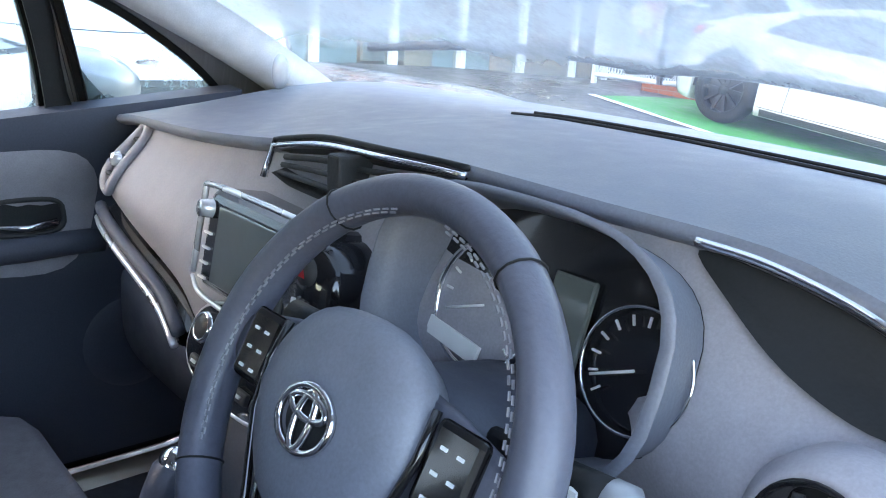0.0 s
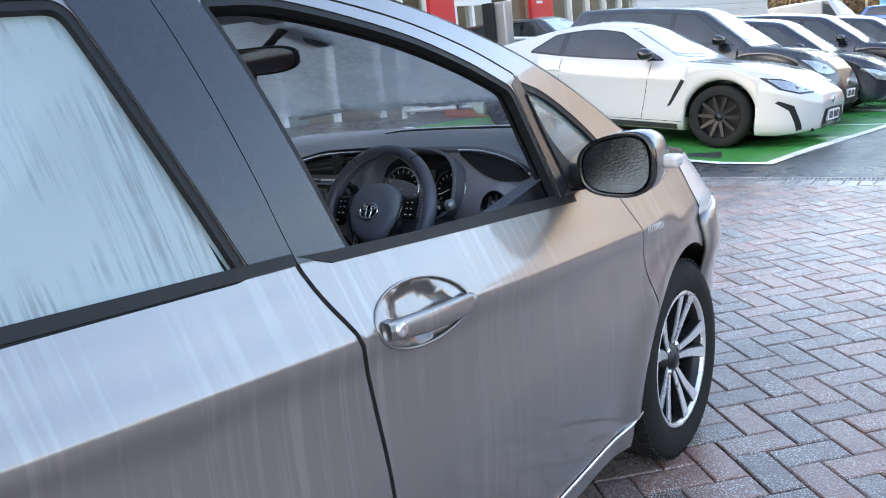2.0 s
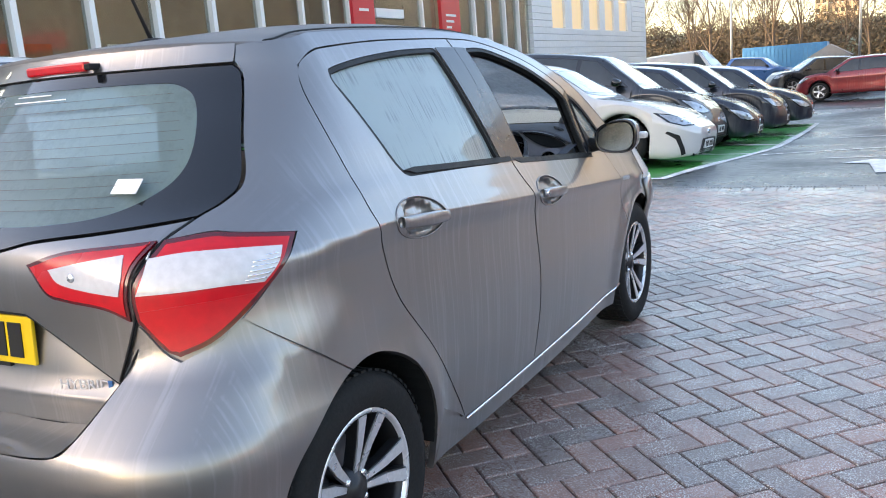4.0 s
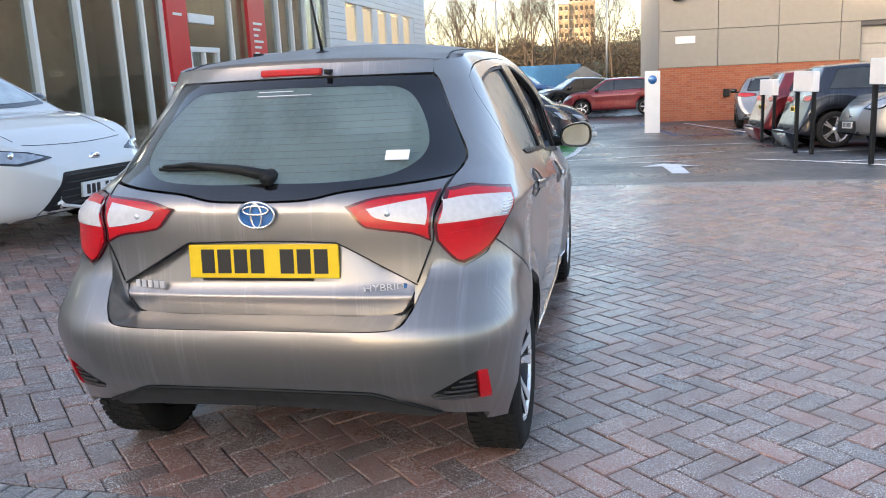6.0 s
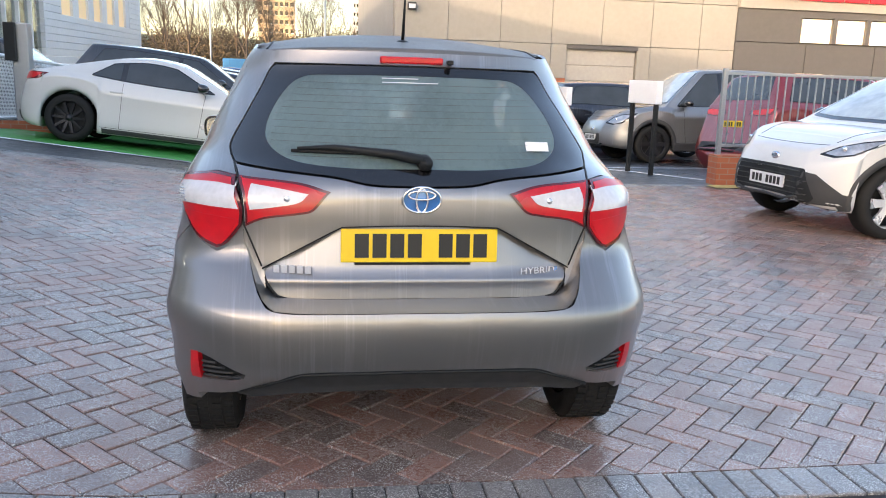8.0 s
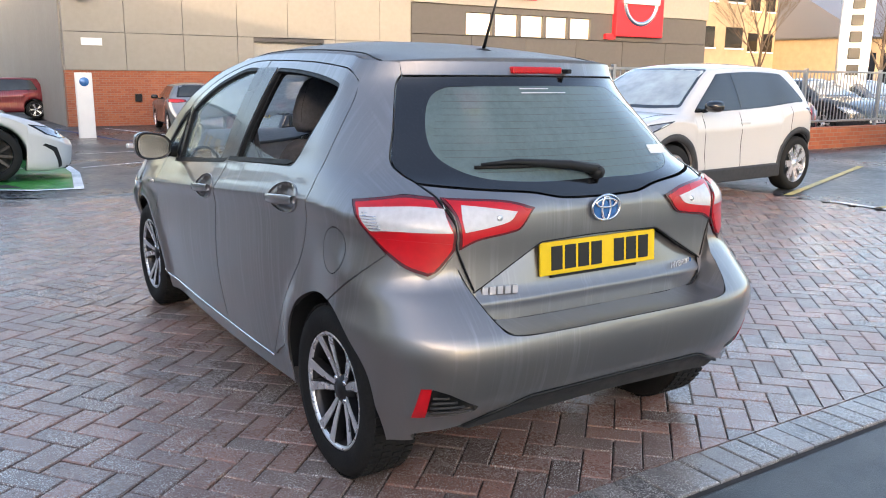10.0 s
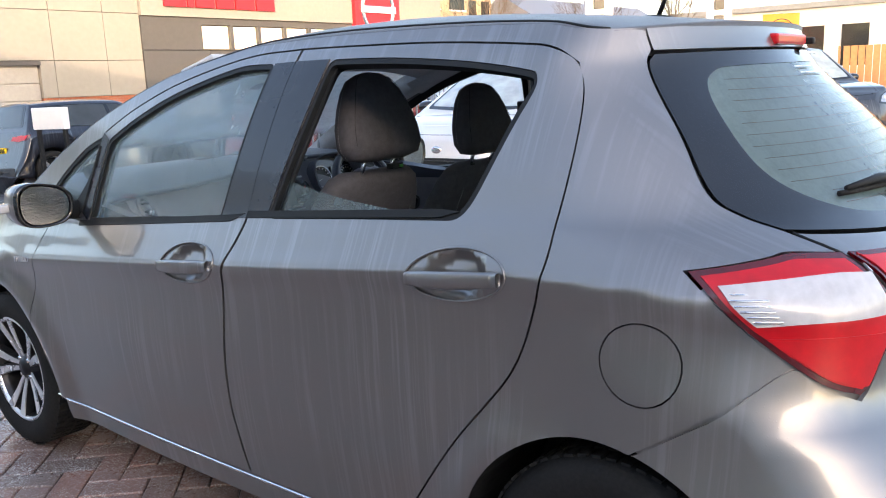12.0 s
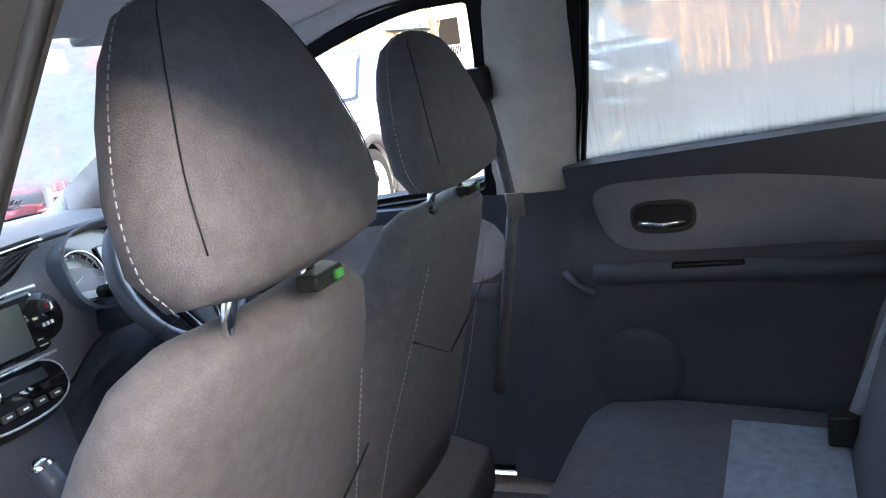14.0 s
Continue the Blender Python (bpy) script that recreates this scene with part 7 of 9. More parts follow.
# pillars, headlining, visors, mirror
for s in (1, -1):
    ap = []
    for v in steps(0.26, 1.10, 14):
        a, b, c = cap(s * 0.995, v), cap(s * 0.87, v), Vector((s * (W(v, ZR(v) - 0.05) - 0.030), v - 0.030, ZR(v) - 0.050))
        ap.append([a + Vector((-s * 0.012, -0.01, -0.018)), b + Vector((0, -0.012, -0.010)), c.lerp(b, 0.45) + Vector((-s * 0.012, -0.03, -0.02)), c])
    verts = [p for r in ap for p in r]
    fs = [(i * 4 + j, (i + 1) * 4 + j, (i + 1) * 4 + j + 1, i * 4 + j + 1) for i in range(len(ap) - 1) for j in range(3)]
    pil = put("pillar_trim", mesh_of("pillar_trim", verts, [f[::-1] if s > 0 else f for f in fs]), M["lining"], main_car, "pale grey windscreen pillar trim")
    tw = turned("tweeter", [(-0.003, 0.0), (-0.003, 0.018), (0.0, 0.030), (0.004, 0.032)], M["steel"], pil, 24, "x", Matrix.Translation((s * 0.560, 0.943, 1.046)) @ Matrix.Rotation(radians(-35 if s > 0 else 215), 4, "Z"))
    bp = grid_sheet("pillar_trim", lambda a, b: Vector((s * (W(-0.2, 0.95 + 0.45 * a) - 0.035 - 0.030 * math.sin(math.pi * b)), -0.298 - 0.085 * a + 0.19 * b, 0.95 + 0.46 * a)), steps(0, 1, 8), steps(0, 1, 8), M["beige"], main_car, "pale centre pillar trim", flip=s > 0)
    tube("door_seal", [Vector((s * (W(y, z) - 0.022), y, z)) for y, z in ((-0.315, 0.99), (-0.352, 1.15), (-0.40, 1.37), (-0.70, 1.365), (-0.98, 1.33), (-1.01, 1.25))], 0.006, M["black"], main_car, sides=8)
    grid_sheet("lower_pillar_trim", lambda a, b: Vector((s * (W(-0.2, 0.28 + 0.68 * a) - 0.070 - 0.022 * math.sin(math.pi * b)), -0.335 + 0.25 * b, 0.28 + 0.68 * a)), steps(0, 1, 8), steps(0, 1, 8), M["trim"], main_car, flip=s > 0)
    belt = tube("seat_belt", [Vector((s * 0.650, -0.155, 1.195)), Vector((s * 0.640, -0.18, 1.05)), Vector((s * 0.615, -0.20, 0.95)), Vector((s * 0.60, -0.12, 0.55))], 0.012, M["cloth"], main_car, "black front seat belt", sides=6)
    boxed("belt_anchor", (s * 0.648 - 0.02, s * 0.648 + 0.02, -0.175, -0.125, 1.165, 1.235), M["black"], belt, bevel=0.008)
    boxed("buckle_tongue", (s * 0.595 - 0.004, s * 0.595 + 0.004, -0.235, -0.195, 0.935, 0.985), M["chrome"], belt, bevel=0.002)
    qt = grid_sheet("rear_quarter_trim", lambda a, b: Vector((s * (W(-1.0, 0.75 + 0.48 * a) - 0.075 - 0.06 * b), -0.98 - 0.26 * b * (1 - 0.55 * a), 0.75 + 0.48 * a)), steps(0, 1, 8), steps(0, 1, 8), M["trim"], main_car, flip=s > 0)
    tube("grab_handle", spline([(s * 0.50, -0.62, 1.405), (s * 0.475, -0.60, 1.375), (s * 0.475, -0.42, 1.375), (s * 0.50, -0.40, 1.405)], 6), 0.009, M["lining"], main_car, sides=8)
    vis = boxed("sun_visor", (s * 0.34 - 0.19, s * 0.34 + 0.19, -0.09, 0.09, -0.010, 0.010), M["lining"], main_car, "pale sun visor", bevel=0.009, m=Matrix.Translation((0, 0.30, 1.402)) @ Matrix.Rotation(radians(-14), 4, "X"))
head = grid_sheet("headlining", lambda h, v: cap(h * 0.93, v) + Vector((0, -0.012 if v > 0.2 else 0, -0.045)), steps(-1, 1, 16), steps(-1.22, 0.30, 20), M["lining"], main_car, "pale grey headlining", flip=True)
EAVE = pchip([-1.12, -1.017, -0.82, -0.60, -0.386, -0.178, -0.02, 0.22, 0.40], [1.27, 1.318, 1.364, 1.382, 1.388, 1.386, 1.381, 1.322, 1.254])
for s in (1, -1):
    def eave(v, t, s=s):
        z = EAVE(v) + 0.004
        p = cap(s * 0.86, v) + Vector((0, -0.012 if v > 0.2 else 0, -0.048))
        q = Vector((s * (W(v, z) - 0.030), v, z))
        return p.lerp(q, t) + Vector((0, 0, -0.012 * math.sin(math.pi * t)))
    grid_sheet("roof_side_trim", eave, steps(-1.10, 0.36, 24), steps(0, 1, 5), M["lining"], main_car, flip=s < 0)
boxed("map_light", (-0.09, 0.09, 0.22, 0.36, 1.412, 1.434), M["lining"], main_car, bevel=0.012)
rv = Matrix.Translation((-0.027, 0.490, 1.297)) @ Matrix.Rotation(radians(22), 4, "Z") @ Matrix.Rotation(radians(6), 4, "X")
mir = loft("rear_view_mirror", [[rv @ v for v in ring((0, dy, 0), 0.132 * k, 0.036 * k, EX, EZ, 30, 3.2)] for dy, k in ((-0.012, 0.96), (-0.008, 1.0), (0.006, 0.98), (0.022, 0.75), (0.028, 0.4))], M["black"], main_car, "black-framed interior mirror")
put("mirror_glass", mesh_of("mirror_glass", [rv @ v for v in ring((0, -0.0125, 0), 0.122, 0.031, EX, EZ, 30, 3.2)], [tuple(range(30))], False), M["mirror"], mir)
tube("mirror_stem", [rv @ Vector((0, 0.02, 0.0)), Vector((0.015, 0.54, 1.352)), Vector((0.01, 0.60, 1.385))], [0.014, 0.010, 0.016], M["black"], mir, sides=8)
tube("mirror_tab", [rv @ Vector((0.0, -0.006, -0.030)), rv @ Vector((0.0, -0.012, -0.050))], 0.006, M["black"], mir, sides=6)
cam_box = loft("sensor_housing", [ring((0.02, 0.56 + 0.05 * k, 1.405 - 0.020 * k), 0.085 - 0.012 * k, 0.028, EX, EZ, 20, 3) for k in range(4)], M["black"], main_car, "black sensor housing behind the mirror")

# door cards
for s in (1, -1):
    for rear in (False, True):
        y0, y1 = (-1.00, -0.285) if rear else (-0.165, 0.92)
        top = (lambda y: 1.005 - 0.06 * (y + 0.3)) if rear else (lambda y: 0.940 + 0.11 * max(0, y - 0.35))
        lo_c = (lambda y: 0.30 if y > -0.70 else 0.30 + 1.15 * (-0.70 - y)) if rear else (lambda y: 0.30)

        def card(y, t, s=s, top=top, lo_c=lo_c):
            z = top(y) + (lo_c(y) - top(y)) * t
            bulge = 0.018 * math.exp(-((t - 0.42) / 0.06) ** 2) + 0.012 * math.exp(-((t - 0.02) / 0.03) ** 2)
            return Vector((s * (W(y, z) - 0.062 - 0.020 * smooth(0, 0.12, t) - bulge + 0.02 * smooth(0.6, 1.0, t)), y, z))
        dc = grid_sheet("door_card", card, steps(y0, y1, 26), steps(0, 1, 22), M["trim"], main_car, "black moulded door trim", flip=s < 0)
        put("door_ledge", mesh_of("door_ledge", [q for y in steps(y0, y1, 20) for q in (card(y, 0.0), Vector((s * (W(y, top(y)) - 0.022), y, top(y) + 0.006)))], [(2 * i, 2 * i + 1, 2 * i + 3, 2 * i + 2) for i in range(20)]), M["trim"], dc)
        # padded insert
        if rear:
            ins = spline([(-0.355, 0.955), (-0.47, 0.964), (-0.65, 0.960), (-0.86, 0.930), (-0.96, 0.905), (-0.95, 0.83), (-0.70, 0.815), (-0.45, 0.812), (-0.37, 0.835), (-0.335, 0.90)], 5, True)
            hc = (-0.475, 0.885)
        else:
            ins = spline([(0.63, 0.895), (0.45, 0.902), (0.20, 0.905), (-0.08, 0.905), (-0.11, 0.78), (0.10, 0.735), (0.40, 0.700), (0.60, 0.690), (0.672, 0.80)], 5, True)
            hc = (0.550, 0.785)

        def card_at(y, z, out=0.0, card=card, s=s, top=top, lo_c=lo_c):
            p = card(y, (z - top(y)) / (lo_c(y) - top(y)))
            return p + Vector((-s * out, 0, 0))
        v2, f2 = region([Vector((p.x, p.y)) for p in ins], (), 0.04)
        rim2 = [Vector((p.x, p.y)) for p in ins]

        def puff(p):
            d = min((p - q).length for q in rim2)
            return 0.004 + 0.010 * smooth(0, 0.03, d)
        pv = [card_at(p.x, p.y, puff(p)) for p in v2]
        put("pad", mesh_of("pad", pv, [f if s < 0 else f[::-1] for f in f2]), M["dash_mid"] if not rear else M["dash"], dc, "padded cloth door insert")
        hb = [card_at(hc[0] + 0.062 * math.copysign(abs(math.cos(a)) ** 0.6, math.cos(a)), hc[1] + 0.030 * math.copysign(abs(math.sin(a)) ** 0.6, math.sin(a)), 0.017) for a in [2 * math.pi * i / 24 for i in range(24)]]
        hd = tube("handle_bezel", hb, 0.005, M["cladding"], dc, closed=True, sides=6)
        put("handle_recess", mesh_of("handle_recess", hb, [tuple(range(24))], False), M["black"], hd)
        tube("door_release", [card_at(hc[0] - 0.045, hc[1] - 0.012, 0.020), card_at(hc[0], hc[1] - 0.016, 0.030), card_at(hc[0] + 0.048, hc[1] - 0.010, 0.026)], [0.004, 0.006, 0.007], M["chrome"], hd, sides=8)
        yy = steps(y0 + 0.06, y1 - 0.25, 12) if not rear else steps(-0.90, -0.33, 10)
        arm_z = 0.775 if rear else 0.735
        arm = tube("armrest", [card_at(y, arm_z, 0.020 + (0.012 if 0.2 < i / 12 < 0.9 else 0)) for i, y in enumerate(yy)], 0.022, M["trim"], dc, sides=10)
        sw_y = -0.56 if rear else 0.30
        boxed("window_switch", (card_at(sw_y, arm_z, 0.04).x - 0.010, card_at(sw_y, arm_z, 0.04).x + 0.010, sw_y - 0.07, sw_y + 0.07, arm_z + 0.010, arm_z + 0.022), M["gloss"], arm, bevel=0.004)
        if rear:
            tube("pull_strap", [card_at(-0.262, 0.775, 0.02), card_at(-0.290, 0.752, 0.035), card_at(-0.322, 0.730, 0.02)], [0.010, 0.008, 0.010], M["trim"], dc, sides=8)
        spk_y, spk_z = (-0.40, 0.55) if rear else (0.72, 0.52)
        turned("speaker_grille", [(0.001, 0.0), (0.003, 0.06), (0.005, 0.085), (0.0, 0.092)], M["trim"], dc, 28, "x", Matrix.Translation(card_at(spk_y, spk_z, 0.004)) @ Matrix.Rotation(0 if s < 0 else math.pi, 4, "Z"))

# seats
TILT = Vector((0, -math.sin(radians(20)), math.cos(radians(20))))
NORM = Vector((0, math.cos(radians(20)), math.sin(radians(20))))


def front_seat(cx, label, fwd=0.0, raised=0.0, aside=0.0):
    st = empty("front_seat", None, label)
    st.parent = main_car
    base = Vector((cx, -0.075 + fwd, 0.50))
    secs = [(0.0, 0.215, 0.065), (0.10, 0.235, 0.070), (0.22, 0.240, 0.066), (0.34, 0.236, 0.060), (0.43, 0.220, 0.054), (0.50, 0.200, 0.048), (0.545, 0.176, 0.042), (0.565, 0.145, 0.030), (0.572, 0.09, 0.012)]
    rg = []
    for t, hw, hd in secs:
        c = base + TILT * (t + raised * 0.9 * t / 0.57) + NORM * (0.02 * math.sin(t * 5))
        rr = []
        for i in range(28):
            a = 2 * math.pi * i / 28
            ca, sa = math.cos(a), math.sin(a)
            x = hw * math.copysign(abs(ca) ** 0.72, ca)
            d = hd * math.copysign(abs(sa) ** 0.72, sa)
            if d > 0:
                d *= 0.55 + 0.75 * abs(x / hw) ** 2
            rr.append(c + EX * x + NORM * d)
        rg.append(rr)
    back = loft("backrest", rg, M["cloth"], st)
    for sx_ in (-1, 1):
        stitches("piping", [base + TILT * t + EX * (sx_ * hw * 0.80) - NORM * (hd * 0.80) for t, hw, hd in [(t, 0.238 - max(0, t - 0.2) * 0.23, 0.066 - 0.03 * t) for t in steps(0.02, 0.50, 16)]], back, gap=0.009, size=0.0011)
    tube("seam", [base + TILT * (0.30 + 0.10 * abs(x / 0.2)) + EX * x - NORM * (0.0625 - 0.45 * x * x) for x in steps(-0.17, 0.17, 14)], 0.0016, M["black"], back, sides=5)
    cu = []
    for y, hw, zt, hh in ((-0.12, 0.20, 0.50, 0.07), (-0.02, 0.235, 0.515, 0.085), (0.15, 0.245, 0.520, 0.085), (0.32, 0.242, 0.545, 0.085), (0.42, 0.228, 0.550, 0.075), (0.465, 0.19, 0.540, 0.05), (0.475, 0.12, 0.535, 0.02)):
        rr = []
        for i in range(28):
            a = 2 * math.pi * i / 28
            ca, sa = math.cos(a), math.sin(a)
            x, z = hw * math.copysign(abs(ca) ** 0.6, ca), hh * math.copysign(abs(sa) ** 0.6, sa)
            if z > 0:
                z *= 0.72 + 0.35 * abs(x / hw) ** 2.5
            rr.append(Vector((cx + x, y, zt - hh + z)))
        cu.append(rr)
    cush = loft("cushion", cu, M["cloth"], st)
    boxed("seat_base", (cx - 0.20, cx + 0.20, -0.10, 0.40, 0.25, 0.40), M["black"], st, bevel=0.02)
    # head restraint, broad below and narrow above
    hc = base + TILT * (0.60 + raised) + NORM * -0.01 + EX * aside
    hsecs = [(0.000, 0.080, 0.020), (0.012, 0.140, 0.046), (0.045, 0.157, 0.058), (0.10, 0.150, 0.060), (0.155, 0.128, 0.056), (0.20, 0.104, 0.048), (0.232, 0.078, 0.036), (0.248, 0.040, 0.020), (0.253, 0.012, 0.006)]
    up2 = Vector((0, 0.20, 0.98))
    hr_ = loft("headrest", [[v for v in ring(hc + EY * -0.026 + up2 * t + NORM * 0.012, hw, hd, EX, Vector((0, 0.985, -0.17)), 26, 2.7)] for t, hw, hd in hsecs], M["cloth"], st)
    for sx_ in (-1, 1):
        q = [hc + EY * -0.026 + up2 * t + NORM * 0.012 + EX * (sx_ * hw * 0.86) - Vector((0, 0.985, -0.17)) * (hd * 0.675) for t, hw, hd in hsecs[2:-1]]
        tube("seam", spline(q, 4), 0.0008, M["black"], hr_, sides=5)
        q = [hc + EY * -0.026 + up2 * t + NORM * 0.012 + EX * (sx_ * hw * 1.0) + Vector((0, 0.985, -0.17)) * (hd * 0.10) for t, hw, hd in hsecs[1:-1]]
        stitches("stitching", spline(q, 4), hr_, gap=0.008, size=0.0007)
        tube("headrest_post", [hc + EX * sx_ * 0.062 + Vector((0, 0.026, -0.05 - 0.4 * raised)), hc + EX * sx_ * 0.062 + Vector((0, -0.004, 0.03))], 0.0065, M["chrome"], st, sides=10)
        boxed("post_guide", (hc.x + sx_ * 0.062 - 0.013, hc.x + sx_ * 0.062 + 0.013, hc.y + 0.004, hc.y + 0.030, hc.z - 0.036 - 0.3 * raised, hc.z - 0.026 - 0.3 * raised), M["black"], st, bevel=0.005)
    tag = boxed("hook_tag", (hc.x + 0.03, hc.x + 0.080, hc.y - 0.020, hc.y + 0.004, hc.z - 0.026, hc.z - 0.010), M["black"], st, bevel=0.003)
    boxed("green_mark", (hc.x + 0.060, hc.x + 0.074, hc.y - 0.023, hc.y - 0.019, hc.z - 0.022, hc.z - 0.014), M["green"], tag)
    return st


front_seat(0.310, "charcoal cloth driver's seat", 0.085, 0.0, -0.015)
front_seat(-0.352, "charcoal cloth passenger seat", 0.0, 0.045, -0.012)
bench = loft("rear_bench", [ring((0, y, zt - hh), hw, hh, EX, EZ, 40, 7) for y, hw, zt, hh in ((-0.90, 0.64, 0.52, 0.10), (-0.70, 0.655, 0.535, 0.12), (-0.48, 0.655, 0.552, 0.13), (-0.36, 0.640, 0.548, 0.12), (-0.325, 0.60, 0.535, 0.09), (-0.315, 0.52, 0.52, 0.05))], M["cloth"], main_car, "charcoal cloth rear bench")
for sgn in (-1, 1):
    put("seat_insert", mesh_of("seat_insert", [Vector((sgn * x, y, 0.5385 + 0.075 * (y + 0.70) + 0.004)) for y in steps(-0.86, -0.600, 4) for x in steps(0.12, 0.505, 4)], [(i * 5 + j, i * 5 + j + 1, (i + 1) * 5 + j + 1, (i + 1) * 5 + j) for i in range(4) for j in range(4)]), M["cloth_light"], bench, "lighter grey cloth panel")
rback = loft("rear_backrest", [ring(Vector((0, -0.86, 0.50)) + Vector((0, -0.30, 0.95)) * t, hw, hd, EX, Vector((0, 0.95, 0.30)), 40, 7) for t, hw, hd in ((0.0, 0.63, 0.08), (0.2, 0.65, 0.085), (0.45, 0.63, 0.07), (0.55, 0.60, 0.045), (0.565, 0.55, 0.02))], M["cloth"], main_car, "charcoal cloth rear backrest")
for sgn in (-1, 1):
    rb = tube("rear_seat_belt", [Vector((sgn * 0.56, -1.02, 1.05)), Vector((sgn * 0.50, -0.90, 0.85)), Vector((sgn * 0.44, -0.80, 0.60))], 0.014, M["cloth_light"], main_car, "grey rear seat belt", sides=6)
    boxed("belt_buckle", (sgn * 0.44 - 0.018, sgn * 0.44 + 0.018, -0.80, -0.755, 0.545, 0.60), M["black"], rb, bevel=0.005)
boxed("parcel_shelf", (-0.58, 0.58, -1.46, -1.08, 0.985, 1.000), M["trim"], main_car, "dark load cover", bevel=0.005)
boxed("carpet", (-0.68, 0.68, -1.2, 1.0, 0.225, 0.26), M["cloth"], main_car)
boxed("bulkhead", (-0.68, 0.68, 1.0, 1.05, 0.22, 1.0), M["trim"], main_car)
boxed("load_floor", (-0.60, 0.60, -1.62, -1.05, 0.40, 0.45), M["cloth"], main_car)
for sgn in (-1, 1):
    boxed("pedal", (0.36 + sgn * 0.07 - 0.03, 0.36 + sgn * 0.07 + 0.03, 0.80, 0.82, 0.36, 0.46), M["rubber"], main_car, bevel=0.005)
# front wipers on the glass
for x0, x1 in ((-0.52, 0.10), (0.02, 0.50)):
    tube("front_wiper", [cap(x / 0.73, 0.985 - 0.02 * math.sin(3 * (x - x0) / (x1 - x0))) + Vector((0, 0.018, 0.014)) for x in steps(x0, x1, 10)], 0.008, M["black"], main_car, "black wiper arm at rest", sides=6)


# ---- other vehicles ----
wheel_meshes = {}


def simple_wheel(parent, x, y, r, s, style, spokes, rimcol, width=0.21):
    """Tyre, rim and spokes; alike wheels share their meshes."""
    key = (round(r, 3), s, style, spokes, rimcol, width)
    w = empty("wheel", pose(x, y, r))
    w.parent = parent
    if key not in wheel_meshes:
        h = width / 2
        rr = r * 0.70
        tv = lathe([(-s * h * 0.85, rr), (-s * h, r * 0.84), (-s * h * 0.86, r * 0.97), (-s * h * 0.4, r), (s * h * 0.4, r), (s * h * 0.86, r * 0.97), (s * h, r * 0.84), (s * h * 0.90, rr)], 40)
        rv = lathe([(-s * h * 0.8, rr), (s * h * 0.3, rr * 0.94), (s * h * 0.80, rr * 0.96), (s * h * 0.90, rr * 1.01)], 40)
        bv = lathe([(s * h * 0.0, 0.001), (s * h * 0.0, rr * 0.95)], 24)
        arms = []
        for k in range(spokes):
            for off in ((-0.12, 0.12) if style == "pair" else (0.0,)):
                sv, sf = [], []
                a = 2 * math.pi * k / spokes
                hw0, hw1 = (0.018, 0.014) if style != "broad" else (0.035, 0.045)
                b = len(sv)
                for q, ang, hw, xx in ((0.03, a, hw0, 0.62), (rr * 0.55, a + off * 0.7, hw0, 0.72), (rr * 0.95, a + off, hw1, 0.80)):
                    ct, st_ = math.cos(ang), math.sin(ang)
                    for e in (-1, 1):
                        for xd in (-0.016, 0.010):
                            sv.append((s * (h * xx + xd), q * ct - e * hw * st_, q * st_ + e * hw * ct))
                for i in (b, b + 4):
                    sf += [(i, i + 1, i + 5, i + 4), (i + 1, i + 3, i + 7, i + 5), (i + 3, i + 2, i + 6, i + 7), (i + 2, i, i + 4, i + 6)]
                arms.append(("spoke", (sv, sf), M[rimcol]))
        cv_ = lathe([(s * h * 0.5, rr * 0.24), (s * h * 0.85, rr * 0.20), (s * h * 0.90, 0.001)], 20)
        made = []
        for nm, (vv, ff), mat_ in (("tyre", tv, M["rubber"]), ("rim", rv, M[rimcol]), ("brake_drum", bv, M["black"]), *arms, ("hub_cap", cv_, M[rimcol])):
            me = mesh_of(nm, vv, ff, nm != "spoke")
            bm = bmesh.new()
            bm.from_mesh(me)
            bmesh.ops.recalc_face_normals(bm, faces=bm.faces)
            bm.to_mesh(me)
            bm.free()
            me.materials.append(mat_)
            made.append((nm, me))
        wheel_meshes[key] = made
    for nm, me in wheel_meshes[key]:
        o = new(nm, me)
        o.parent = w
    return w


def stand(x, y, bearing, wb=2.5, z=None):
    """Pose of a parked vehicle heading along a bearing, lying on the ground's slope."""
    b = radians(bearing)
    f = Vector((math.sin(b), math.cos(b), 0))
    r = Vector((f.y, -f.x, 0))
    h = wb / 2

    def g(p):
        return gz(p.x, p.y) if z is None else z
    c = Vector((x, y, 0))
    zf, zb, zl, zr = g(c + f * h), g(c - f * h), g(c - r * 0.75), g(c + r * 0.75)
    F = (f + Vector((0, 0, (zf - zb) / wb))).normalized()
    R = (r + Vector((0, 0, (zr - zl) / 1.5))).normalized()
    U = R.cross(F).normalized()
    R = F.cross(U)
    m = Matrix((R, F, U)).transposed().to_4x4()
    m.translation = Vector((x, y, (zf + zb) / 2))
    return m


